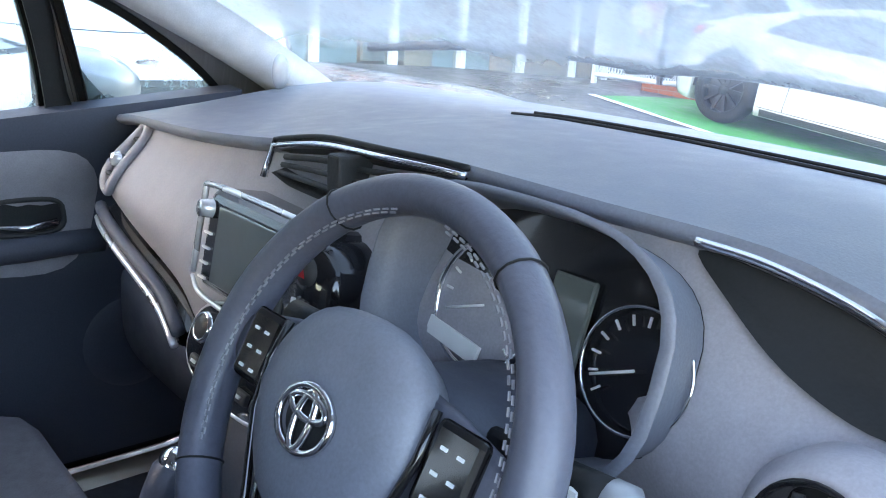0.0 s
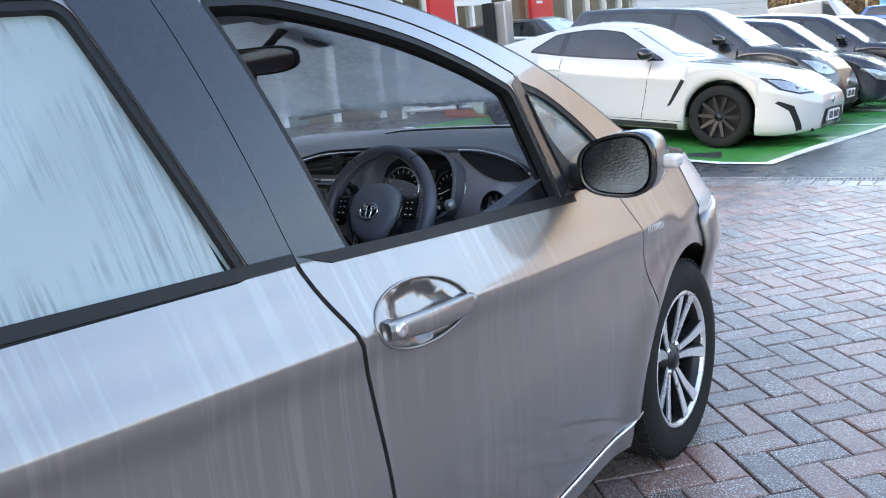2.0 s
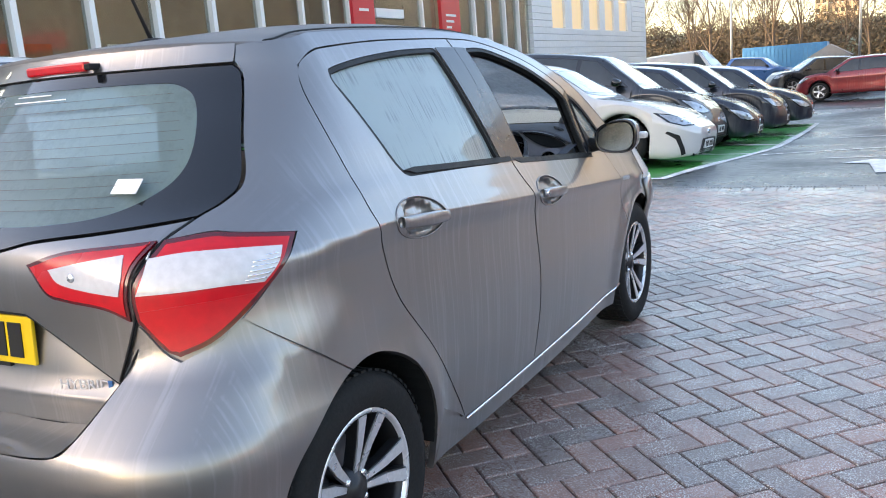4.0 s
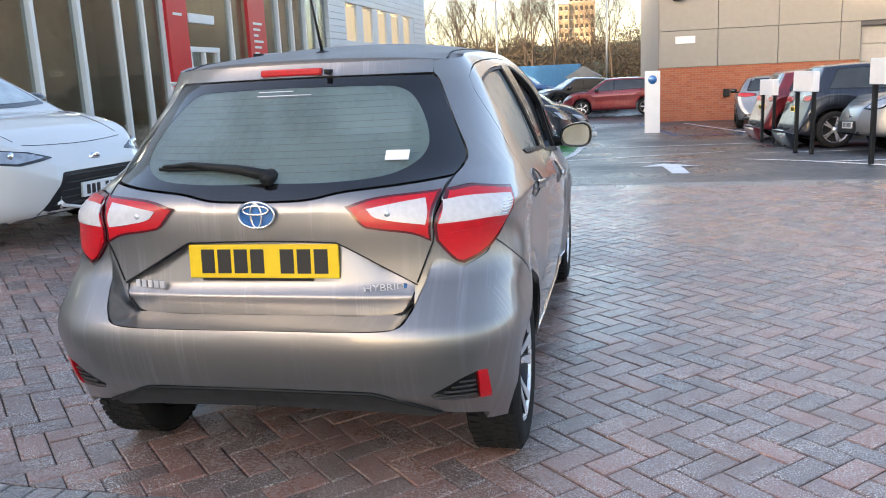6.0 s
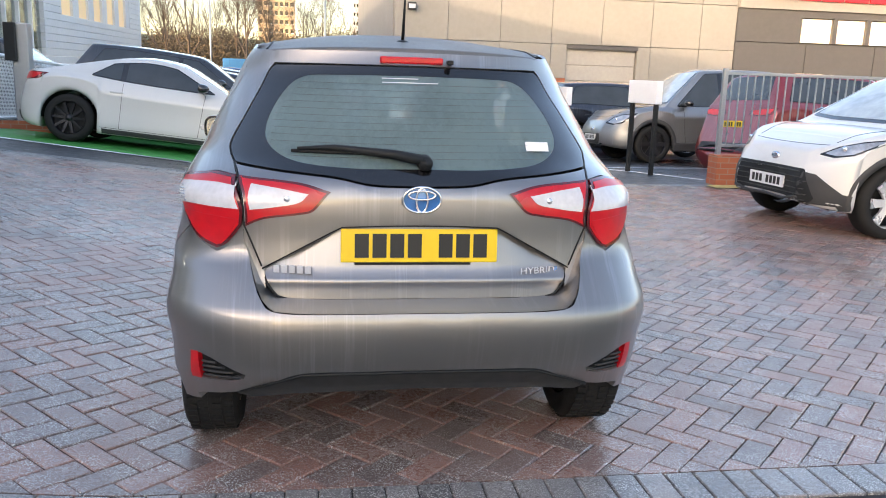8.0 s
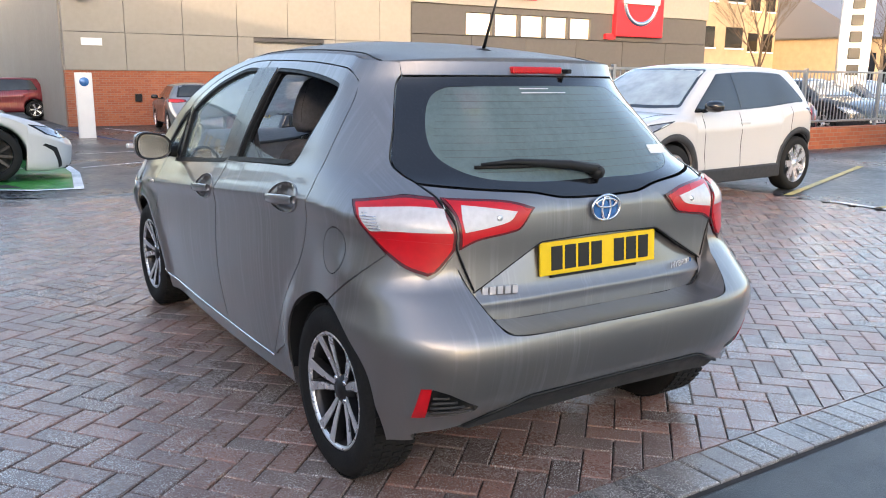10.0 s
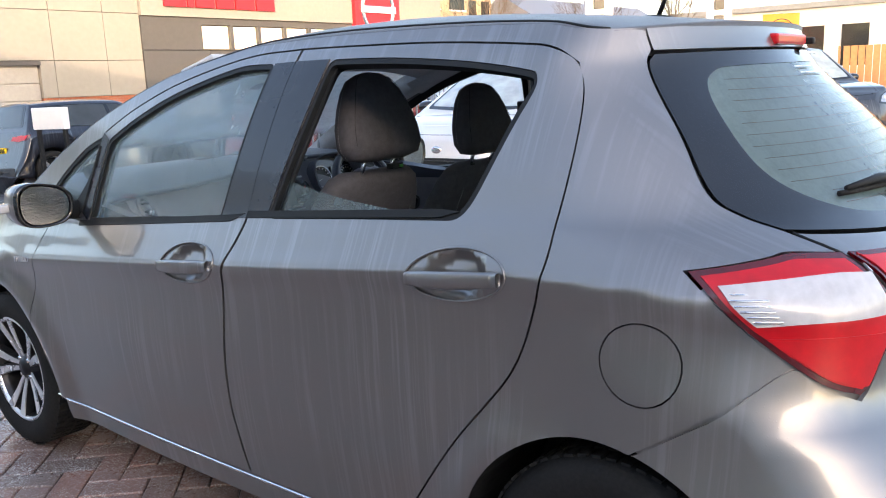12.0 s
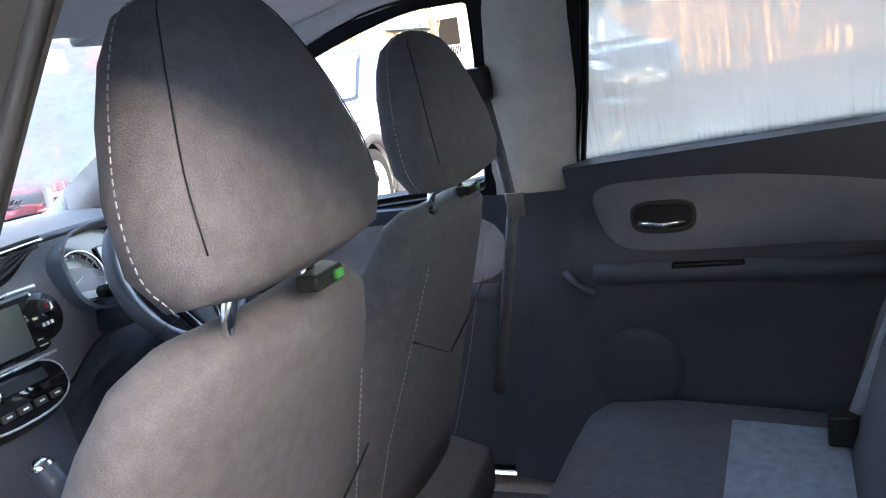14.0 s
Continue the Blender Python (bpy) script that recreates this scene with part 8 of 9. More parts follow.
def road_car(name, m, label, paint, top, glass, L=4.1, wd=1.75, wb=2.55, fo=0.82, wr=0.31, clear=0.20, belt=(0.92, 0.98), rim="alloy", spokes=5, style="pair",
             clad=False, cat="car", grille=(0.42, 0.25, 0.40), front_z=(0.52, 0.72), group="", nose_round=0.30, tail_round=0.22, tail_lamp=(0.80, 1.0),
             head=None, mouth=None, cpillar=0.24, ctop=0.80, bpillar=-0.02, lip="black"):
    """A car from its side profile: top is the shoulder line, glass the greenhouse (rear foot, rear top, front top, front foot, height)."""
    car = empty(name, m, label, cat, group)
    hw = wd / 2
    yf, yr = wb / 2 + fo, wb / 2 + fo - L
    ax = (wb / 2, -wb / 2)
    TOP = pchip(*top)
    gr, tr, tf, gf, H = glass
    BL = belt[0]
    ra = wr + 0.050
    ends = [0.0, 0.008, 0.02, 0.04, 0.07, 0.11, 0.16, 0.22, 0.29]
    st_ = sorted(set([yr + e for e in ends] + [yf - e for e in ends] + [a + ra * math.cos(math.pi * k / 16) for a in ax for k in range(17)] + steps(yr + 0.34, yf - 0.34, 34)))
    sil = pchip([gr, gr + 0.5 * (tr - gr), tr, (tr + tf) / 2, tf, tf + 0.5 * (gf - tf), gf],
                [TOP(gr) + 0.022, TOP(gr) * 0.42 + (H - 0.035) * 0.58, H - 0.035, H, H - 0.028, TOP(gf) * 0.42 + (H - 0.028) * 0.58, TOP(gf) + 0.022])

    def roofline(y):
        return max(TOP(y) + 0.022, sil(y)) if gr < y < gf else TOP(y) + 0.022

    def half(y):
        f, r = (y - (yf - nose_round * 2)) / (nose_round * 2), ((yr + tail_round * 2) - y) / (tail_round * 2)
        e = min(1.0, max(0, f, r))
        return hw * (1 - 0.44 * e ** 3.4)

    def bend(y, z):
        """How far the nose and the tail lean back above and below the bumper."""
        f, r = smooth(yf - 0.5, yf, y), smooth(-(yr + 0.4), -yr, -y)
        hi, lo = max(0.0, z - 0.50), max(0.0, 0.36 - z)
        return -f * (0.7 * hi * hi + 0.28 * hi + 1.6 * lo * lo) + r * (0.22 * hi + 1.2 * lo * lo)
    rings_ = []
    for y in st_:
        w, zt, zr = half(y), TOP(y), roofline(y)
        zb = clear + 0.08 * max(0, (y - yf + 0.5) / 0.5) ** 2 + 0.10 * max(0, (yr + 0.4 - y) / 0.4) ** 2
        fl = 0.0
        for a in ax:
            d = abs(y - a)
            fl += math.exp(-(d / 0.42) ** 4)
            if d < ra:
                zb = max(zb, wr + math.sqrt(max(0, ra * ra - d * d)))
        T = min(1.0, max(0.0, (zr - zt) / max(0.1, H - zt)))
        w = w * (0.982 + 0.018 * min(1, fl))
        q = lambda t: zb + (zt - zb) * t
        waist = 0.018 * (1 - min(1, fl)) * w
        pts = [(0.0, zb + 0.02), (w * 0.80, zb), (w * 0.955, q(0.015)), (w * 0.985, q(0.10)), (w - 0.4 * waist, q(0.24)), (w - waist, q(0.42)), (w - 0.8 * waist, q(0.58)), (w * 0.997, q(0.72)), (w, q(0.765)), (w * 0.990, q(0.81)), (w * 0.965, q(0.90)), (w * 0.94, q(0.97)), (w * 0.925, zt)]
        xe, ze = w * (0.905 - 0.235 * T), zr - 0.075 * T - 0.007
        for k in (1, 2, 3):
            pts.append((w * 0.925 + (xe - w * 0.925) * k / 4 + 0.014 * T * math.sin(math.pi * k / 4), zt + (ze - zt) * k / 4))
        pts.append((xe, ze))
        for k in (0.95, 0.86, 0.68, 0.40):
            pts.append((xe * k, zr - (0.046 * T + 0.012) * k * k))
        pts.append((0.0, zr))
        rg = [Vector((x, y + bend(y, z), z)) for x, z in pts] + [Vector((-x, y + bend(y, z), z)) for x, z in reversed(pts[1:-1])]
        rings_.append(rg)
    body = loft("body", rings_, M[paint], car)
    tree = BVHTree.FromPolygons([v.co.copy() for v in body.data.vertices], [tuple(p.vertices) for p in body.data.polygons])

    def cast(o, d):
        h = tree.ray_cast(o, d)
        return h[0] if h[0] else tree.find_nearest(o + d * 2.0)[0]

    def from_side(sg):
        return lambda y, z: cast(Vector((sg * 3, y, z)), Vector((-sg, 0, 0)))

    def from_front(x, z):
        return cast(Vector((x, 6, z)), Vector((0, -1, 0)))

    def from_rear(x, z):
        return cast(Vector((x, -6, z)), Vector((0, 1, 0)))

    def from_top(x, y):
        return cast(Vector((x, y, 4)), Vector((0, 0, -1)))

    def from_corner(sg, front=True):
        d = Vector((0.6 * sg, 0.8 if front else -0.8, 0))
        c = Vector((sg * hw * 0.80, (yf - 0.20) if front else (yr + 0.20), 0))
        t = Vector((0.8 * sg, -0.6 if front else 0.6, 0))
        return lambda a, z: cast(c + t * a + d * 3 + Vector((0, 0, z)), -d)

    def patch(nm, poly, fn, mt, lift=0.004, lab="", parent=None, r=0.0, depth=0.006, step=0.05):
        pl = [Vector(p) for p in poly]
        if r:
            pl = rounded(pl, r)
        return panel(nm, pl, [], fn, M[mt], parent or car, depth, step, lift, lab)

    def gap(pts, parent=None):
        tube("panel_gap", pts, 0.0035, M["black"], parent or car, sides=4)
    # side windows with dark surround and centre pillar
    ws = lambda t: gf + (tf - gf) * t
    rw_ = lambda t: gr + (tr - gr) * t

    def zline(y, t):
        zz = TOP(min(max(y, yr), yf))
        return zz + 0.018 + t * (roofline(y) - 0.105 - zz - 0.018)
    for s in (1, -1):
        fn = from_side(s)
        lo_y = steps(rw_(0.0) + cpillar, ws(0.05) - 0.17, 12)
        hi_y = steps(ws(0.86) - 0.10, rw_(ctop) + cpillar, 12)
        out = [(y, zline(y, 0.0)) for y in lo_y] + [(y, min(zline(y, 1.0), H - 0.10)) for y in hi_y]
        dl = rounded([Vector(p) for p in out], 0.06)
        sg_ = panel("window_surround", dl, [], fn, M["gloss"], car, 0.004, 0.06, 0.003)
        g_in = inset(dl, 0.016)
        for y0, y1 in ((-9, bpillar - 0.035), (bpillar + 0.035, 9)):
            pl = []
            for p, q2 in zip(g_in, g_in[1:] + g_in[:1]):
                if y0 <= p.x <= y1:
                    pl.append(p)
                for lim in (y0, y1):
                    if (p.x - lim) * (q2.x - lim) < 0:
                        pl.append(p + (q2 - p) * ((lim - p.x) / (q2.x - p.x)))
            if len(pl) > 3:
                panel("side_glass", pl, [], fn, M["cabin_glass"], sg_, 0.002, 0.06, 0.006)
        # doors, handles, mirror
        for hy, lean in ((gf - 0.40, 0.10), (bpillar, 0.03), (gr + 0.62, -0.10)):
            if hy < -wb / 2 + 0.20:
                continue
            gap([fn(hy + lean * (z - 0.5), z) + Vector((s * 0.0005, 0, 0)) for z in steps(clear + 0.10, TOP(hy) - 0.01, 10)])
        gap([fn(y, clear + 0.10) + Vector((s * 0.0005, 0, 0)) for y in steps(-wb / 2 + ra + 0.03, wb / 2 - ra - 0.02, 10)])
        for hy in (bpillar - 0.06, gr + 0.68):
            if hy < -wb / 2 + 0.3:
                continue
            c = fn(hy, BL - 0.13)
            boxed("door_handle", (c.x - 0.012, c.x + 0.020, c.y - 0.09, c.y + 0.09, c.z - 0.015, c.z + 0.015), M[paint], car, bevel=0.009)
        my = gf - 0.40
        c = fn(my, TOP(my) + 0.03)
        dm_ = loft("door_mirror", [ring((c.x + s * 0.135, my + dy, TOP(my) + 0.085), 0.105 * k, 0.066 * k, EX, EZ, 18, 2.6) for dy, k in ((-0.05, 0.9), (-0.03, 1.0), (0.02, 0.96), (0.07, 0.66), (0.09, 0.2))], M["gloss"], car, "black door mirror")
        tube("mirror_stalk", [c, Vector((c.x + s * 0.09, my + 0.01, TOP(my) + 0.05))], 0.022, M["black"], dm_, sides=8)
        # lamps
        lz0, lz1 = front_z
        hp = head or [(-0.24, lz0 + 0.03), (-0.05, lz0), (0.14, lz0 + 0.03), (0.36, lz1 + 0.02), (0.14, lz1), (-0.08, lz1 - 0.06)]
        hl = patch("headlamp", hp, from_corner(s), "gloss", 0.004, "swept headlamp unit", r=0.02, step=0.03)
        hi_ = [Vector(p) for p in hp]
        cc = sum(hi_, Vector((0, 0))) / len(hi_)
        patch("lens", [cc + (p - cc) * 0.80 for p in hi_], from_corner(s), "lamp_glass", 0.007, "", hl, 0.015, step=0.03)
        p = from_corner(s)(cc.x - 0.05, cc.y)
        turned("projector", [(0.020, 0.0), (0.018, 0.022), (0.004, 0.030)], M["chrome"], hl, 16, "y", Matrix.Translation(p))
        tz0, tz1 = tail_lamp
        tp = [(-0.26, tz1 - 0.10), (-0.02, tz1 - 0.13), (0.20, tz1 - 0.10), (0.28, tz1 + 0.0), (0.05, tz1), (-0.22, tz1 - 0.03)]
        tl_ = patch("tail_lamp", tp, from_corner(s, False), "red_rim", 0.004, "red tail lamp", r=0.02, step=0.03)
        tq = [Vector(p) for p in tp]
        cc = sum(tq, Vector((0, 0))) / len(tq)
        patch("lens", [cc + (p - cc) * 0.78 for p in tq], from_corner(s, False), "red_lens", 0.007, "", tl_, 0.012, step=0.03)
        if clad:
            for a in ax:
                vs = []
                for k in range(25):
                    g = radians(-10 + 200 * k / 24)
                    for rr, off in ((ra - 0.012, -0.012), (ra, 0.012), (ra + 0.060, 0.010), (ra + 0.070, -0.012)):
                        y, z = a + rr * math.cos(g), max(clear, wr + rr * math.sin(g))
                        c = fn(y, max(z, wr + 0.1)) if rr > ra + 0.01 else fn(a + (ra + 0.05) * math.cos(g), max(clear + 0.05, wr + (ra + 0.05) * math.sin(g)))
                        vs.append(Vector((c.x + s * off, y, z)))
                put("arch_cladding", mesh_of("arch_cladding", vs, [(4 * k + j, 4 * k + 4 + j, 4 * k + 5 + j, 4 * k + 1 + j)[::s] for k in range(24) for j in range(3)]), M["cladding"], car)
            boxed("sill_cladding", (s * hw * 0.97 - 0.03, s * hw * 0.97 + 0.03, -wb / 2 + ra, wb / 2 - ra, clear - 0.02, clear + 0.14), M["cladding"], car, bevel=0.02)
        # bonnet edge
        gap([from_top(s * hw * (0.80 - 0.16 * smooth(gf, yf - 0.2, y)), y) + Vector((0, 0, 0.0005)) for y in steps(gf + 0.02, yf - 0.30, 10)])
    # windscreen, rear window, bonnet front edge
    zw0, zw1 = roofline(gf) + 0.035, H - 0.075
    w0, w1 = hw * 0.80, hw * 0.60
    wsc = patch("windscreen", [(-w0, zw0 + 0.02), (-w0 * 0.5, zw0), (w0 * 0.5, zw0), (w0, zw0 + 0.02), (w1, zw1 - 0.01), (0, zw1), (-w1, zw1 - 0.01)], from_front, "gloss", 0.003, "", None, 0.03, step=0.07)
    patch("windscreen_glass", [(-w0 * 0.94, zw0 + 0.045), (-w0 * 0.5, zw0 + 0.03), (w0 * 0.5, zw0 + 0.03), (w0 * 0.94, zw0 + 0.045), (w1 * 0.95, zw1 - 0.03), (0, zw1 - 0.02), (-w1 * 0.95, zw1 - 0.03)], from_front, "mist_screen", 0.006, "pale misted windscreen", wsc, 0.03, step=0.07)
    zg0, zg1 = roofline(gr) + 0.05, H - 0.085
    if tr - gr > 0.12:
        rg_ = patch("rear_window", [(-hw * 0.70, zg0), (hw * 0.70, zg0), (hw * 0.56, zg1), (-hw * 0.56, zg1)], from_rear, "gloss", 0.003, "", None, 0.05, step=0.07)
        patch("rear_glass", [(-hw * 0.63, zg0 + 0.03), (hw * 0.63, zg0 + 0.03), (hw * 0.51, zg1 - 0.03), (-hw * 0.51, zg1 - 0.03)], from_rear, "cabin_glass", 0.006, "", rg_, 0.05, step=0.07)
    gap([from_top(hw * h, yf - 0.20 - 0.12 * h * h) + Vector((0, 0, 0.0005)) for h in steps(-0.62, 0.62, 14)])
    # front: mouth with mesh, lip, plate, badge
    gw, g0, g1 = grille
    g0, g1 = max(g0, clear + 0.06), max(g1, clear + 0.24)
    mp = mouth or [(-gw, g1), (gw, g1), (gw * 1.12, g0 + 0.05), (gw * 0.95, g0), (-gw * 0.95, g0), (-gw * 1.12, g0 + 0.05)]
    gl = patch("grille", mp, from_front, "black", 0.004, "dark mesh grille", None, 0.02, 0.01, 0.04)
    xw = max(p[0] for p in mp)
    g0, g1 = min(p[1] for p in mp), max(p[1] for p in mp)

    def mouth_half(z):
        hits = [p[0] + (q[0] - p[0]) * (z - p[1]) / (q[1] - p[1]) for p, q in zip(mp, mp[1:] + mp[:1]) if (p[1] - z) * (q[1] - z) < 0]
        return max(hits) * 0.92
    for k in range(7):
        z = g0 + (g1 - g0) * (k + 0.5) / 7
        tube("grille_bar", [from_front(x, z) + Vector((0, 0.010, 0)) for x in steps(-mouth_half(z), mouth_half(z), 12)], 0.0045, M["cladding"], gl, sides=5)
    for k in range(15):
        x = min(mouth_half(g0 + 0.03), mouth_half(g1 - 0.03)) * 0.95 * (-1 + 2 * (k + 0.5) / 15)
        tube("grille_rib", [from_front(x + 0.02, g0 + 0.02) + Vector((0, 0.009, 0)), from_front(x - 0.02, g1 - 0.02) + Vector((0, 0.009, 0))], 0.0035, M["cladding"], gl, sides=4)
    tube("bumper_lip", [from_front(x, g0 - 0.028 + 0.03 * (x / xw) ** 4) + Vector((0, 0.010, 0)) for x in steps(-xw * 1.1, xw * 1.1, 14)], 0.013, M[lip], car, sides=6)
    pz = (g0 + g1) / 2 + 0.03
    py = from_front(0, pz).y
    pf = boxed("number_plate", (-0.26, 0.26, py + 0.004, py + 0.026, pz - 0.055, pz + 0.055), M["white"], car, "white front number plate", bevel=0.002)
    rz = 0.74
    ry = from_rear(0, rz).y
    pr = boxed("number_plate", (-0.26, 0.26, ry - 0.018, ry + 0.004, rz - 0.055, rz + 0.055), M["yellow"], car, "yellow rear number plate", bevel=0.002)
    for k in range(7):
        x = -0.215 + 0.058 * k + (0.045 if k > 3 else 0)
        boxed("character_bar", (x, x + 0.040, py + 0.025, py + 0.028, pz - 0.036, pz + 0.036), M["ink"], pf)
        boxed("character_bar", (x, x + 0.040, ry - 0.020, ry - 0.017, rz - 0.036, rz + 0.036), M["ink"], pr)
    rb = [(-hw * 0.80, clear + 0.06), (hw * 0.80, clear + 0.06), (hw * 0.72, clear + 0.20), (-hw * 0.72, clear + 0.20)]
    patch("rear_valance", rb, from_rear, "cladding", 0.006, "", None, 0.03, 0.012, 0.06)
    bz = g1 + 0.075
    bp_ = from_front(0, bz)
    turned("badge", [(0.014, 0.0), (0.014, 0.030), (0.010, 0.040), (-0.01, 0.042)], M["chrome"], car, 20, "y", Matrix.Translation(bp_) @ Matrix.Diagonal((1.35, 1, 0.9, 1)))
    for a in ax:
        for s in (1, -1):
            simple_wheel(car, s * (hw - 0.115), a, wr, s, style, spokes, rim)
            bm = bmesh.new()
            rr = ra - 0.004
            prev = None
            for k in range(15):
                g = radians(-5 + 190 * k / 14)
                p = (bm.verts.new((s * (hw * 0.93), a + rr * math.cos(g), wr + rr * math.sin(g))), bm.verts.new((s * 0.35, a + rr * math.cos(g), wr + rr * math.sin(g))))
                if prev:
                    bm.faces.new((prev[0], prev[1], p[1], p[0]))
                prev = p
            part("wheel_well", bm, M["black"], car)
    return car, from_side, from_corner, patch


# white coupe in the first green bay
coupe_top = ([-2.06, -1.95, -1.6, -1.2, -0.6, 0.0, 0.5, 0.9, 1.3, 1.7, 1.95, 2.12, 2.215], [0.70, 0.90, 0.93, 0.925, 0.885, 0.865, 0.860, 0.860, 0.845, 0.775, 0.705, 0.62, 0.56])
cp, cp_side, cp_corner, cp_patch = road_car("coupe", stand(-2.43, 8.55, 91, 2.575), "white low coupe on black wheels in a green bay", "white_paint", coupe_top, (-1.72, -0.62, 0.05, 0.86, 1.31),
                                            L=4.265, wd=1.78, wb=2.575, fo=0.93, wr=0.325, clear=0.15, belt=(0.88, 0.9), rim="dark_alloy", spokes=10, style="single", front_z=(0.55, 0.68), tail_lamp=(0.72, 0.90),
                                            head=[(-0.20, 0.60), (0.0, 0.585), (0.20, 0.625), (0.33, 0.735), (0.16, 0.725), (-0.10, 0.665)], mouth=[(-0.40, 0.43), (0.40, 0.43), (0.52, 0.22), (-0.52, 0.22)], cpillar=0.66, ctop=0.25, bpillar=-0.62)
for s in (1, -1):
    cp_patch("side_vent", [(0.72, 0.40), (0.76, 0.42), (0.90, 0.68), (0.86, 0.70), (0.80, 0.58)], cp_side(s), "black", 0.004, step=0.03)
    cp_patch("corner_intake", [(-0.06, 0.24), (0.0, 0.22), (0.10, 0.42), (0.22, 0.49), (0.20, 0.515), (0.06, 0.47)], cp_corner(s), "black", 0.004, step=0.03)
    cp_patch("sill_skirt", [(-0.85, 0.17), (0.85, 0.17), (0.85, 0.225), (-0.85, 0.235)], cp_side(s), "cladding", 0.006, step=0.05)
hatch_top = ([-1.70, -1.6, -1.3, -0.6, 0.2, 0.8, 1.2, 1.7, 2.0, 2.1], [0.75, 0.98, 1.0, 0.96, 0.93, 0.92, 0.91, 0.82, 0.72, 0.60])
suv_top = ([-1.80, -1.7, -1.3, -0.6, 0.2, 0.8, 1.2, 1.8, 2.15, 2.25], [0.80, 1.06, 1.08, 1.06, 1.03, 1.02, 1.02, 0.95, 0.86, 0.70])
small_top = ([-1.80, -1.72, -1.3, -0.6, 0.2, 0.8, 1.2, 1.6, 1.9, 1.98], [0.72, 1.0, 1.05, 1.0, 0.97, 0.96, 0.95, 0.87, 0.78, 0.62])


def hatch(name, x, y, b, label, paint, group="", **kw):
    return road_car(name, stand(x, y, b, 2.55), label, paint, hatch_top, (-1.62, -1.30, 0.25, 1.12, 1.46), L=4.0, wb=2.55, fo=0.83, group=group, **kw)


def suv(name, x, y, b, label, paint, group="", h=1.62, **kw):
    return road_car(name, stand(x, y, b, 2.65), label, paint, suv_top, (-1.70, -1.45, 0.25, 1.10, h), L=4.35, wd=1.84, wb=2.65, fo=0.90, wr=0.345, belt=(1.0, 1.06), clear=0.24, group=group, front_z=(0.68, 0.88), grille=(0.45, 0.32, 0.52), **kw)


row = "dark cars in the charging bays"
suv("parked_suv", -2.72, 11.1, 90, "dark grey supermini crossover beside the coupe", "dark_paint", row, 1.58)
hatch("parked_hatchback", -2.35, 13.75, 89, "blue-black hatchback in a green bay", "blue_black_paint", row)
suv("parked_suv", -2.25, 16.4, 88, "blue-black crossover with roof bars in a green bay", "blue_black_paint", row, 1.55)
hatch("parked_hatchback", -1.85, 19.2, 88, "black hatchback at the end of the green bays", "blue_black_paint", row)
# white hatchback nosing in from the showroom side
hatch("white_hatchback", -4.95, 1.72, 93, "white hatchback with black mesh grille, facing across the paving", "white_paint", wd=1.79, spokes=8, style="single", front_z=(0.60, 0.74), lip="white", head=[(-0.30, 0.665), (-0.05, 0.625), (0.20, 0.65), (0.42, 0.775), (0.15, 0.745), (-0.12, 0.715)], mouth=[(-0.42, 0.56), (0.42, 0.56), (0.64, 0.26), (0.55, 0.20), (-0.55, 0.20), (-0.64, 0.26)])
# white crossover with dark cladding
xo, xo_side, xo_corner, xo_patch = road_car("crossover_car", stand(5.90, 3.22, 265, 2.43), "white small crossover with black cladding and alloy wheels", "white_paint", small_top, (-1.60, -1.25, 0.20, 1.05, 1.52),
         L=3.70, wd=1.74, wb=2.43, fo=0.72, wr=0.33, clear=0.22, belt=(0.98, 1.02), spokes=7, style="broad", clad=True, front_z=(0.70, 0.88), lip="cladding",
         head=[(-0.16, 0.735), (-0.02, 0.715), (0.14, 0.745), (0.44, 0.905), (0.20, 0.87), (0.0, 0.815)], mouth=[(-0.50, 0.60), (0.50, 0.60), (0.62, 0.34), (0.50, 0.24), (-0.50, 0.24), (-0.62, 0.34)])
for s in (1, -1):
    xo_patch("bumper_cladding", [(-0.30, 0.23), (0.34, 0.23), (0.40, 0.36), (0.10, 0.40), (-0.14, 0.56), (-0.30, 0.58)], xo_corner(s), "cladding", 0.003, step=0.04)
# cars across the yard
suv("pickup_truck", 7.1, 11.05, 268, "silver-grey pickup with dark wheels behind the railings", "silver_paint", h=1.80, rim="dark_alloy", spokes=6, style="broad", clad=True)
suv("red_suv", 8.25, 8.65, 82, "dark red crossover seen from behind", "red_paint", h=1.60)
suv("black_suv", 6.35, 13.6, 86, "black crossover with tail lamps towards the lane", "blue_black_paint", h=1.60)
suv("red_suv", 6.2, 16.6, 86, "red crossover behind the black one", "red_paint", h=1.58)
hatch("silver_hatchback", 5.45, 22.6, 6, "silver-grey electric hatchback backed off the brick wall", "silver_paint")
hatch("dark_hatchback", 8.1, 22.9, 6, "dark hatchback beside the silver one", "dark_paint")
suv("red_suv", 0.9, 33.0, 272, "bright red crossover beyond the workshop", "red_paint", h=1.6)
suv("dark_suv", -1.0, 39.0, 250, "dark crossover far down the yard", "dark_paint", h=1.65)
suv("blue_suv", 1.2, 43.0, 268, "blue crossover far down the yard", "blue_paint", h=1.6)
suv("dark_suv", 13.75, 2.75, 225, "dark matt grey crossover facing the forecourt", "dark_paint", h=1.69, rim="dark_alloy", clad=True)
for i, (x, y, pt) in enumerate(((11.2, 8.9, "silver_paint"), (14.4, 9.3, "red_paint"), (17.5, 9.4, "dark_paint"), (20.5, 9.8, "silver_paint"))):
    hatch("yard_car", x, y, 185, "parked car behind the railings", pt, "cars behind the railings")
suv("ramp_suv", -6.75, 14.2, 92, "dark green crossover parked behind the white rail", "dark_paint", h=1.70)
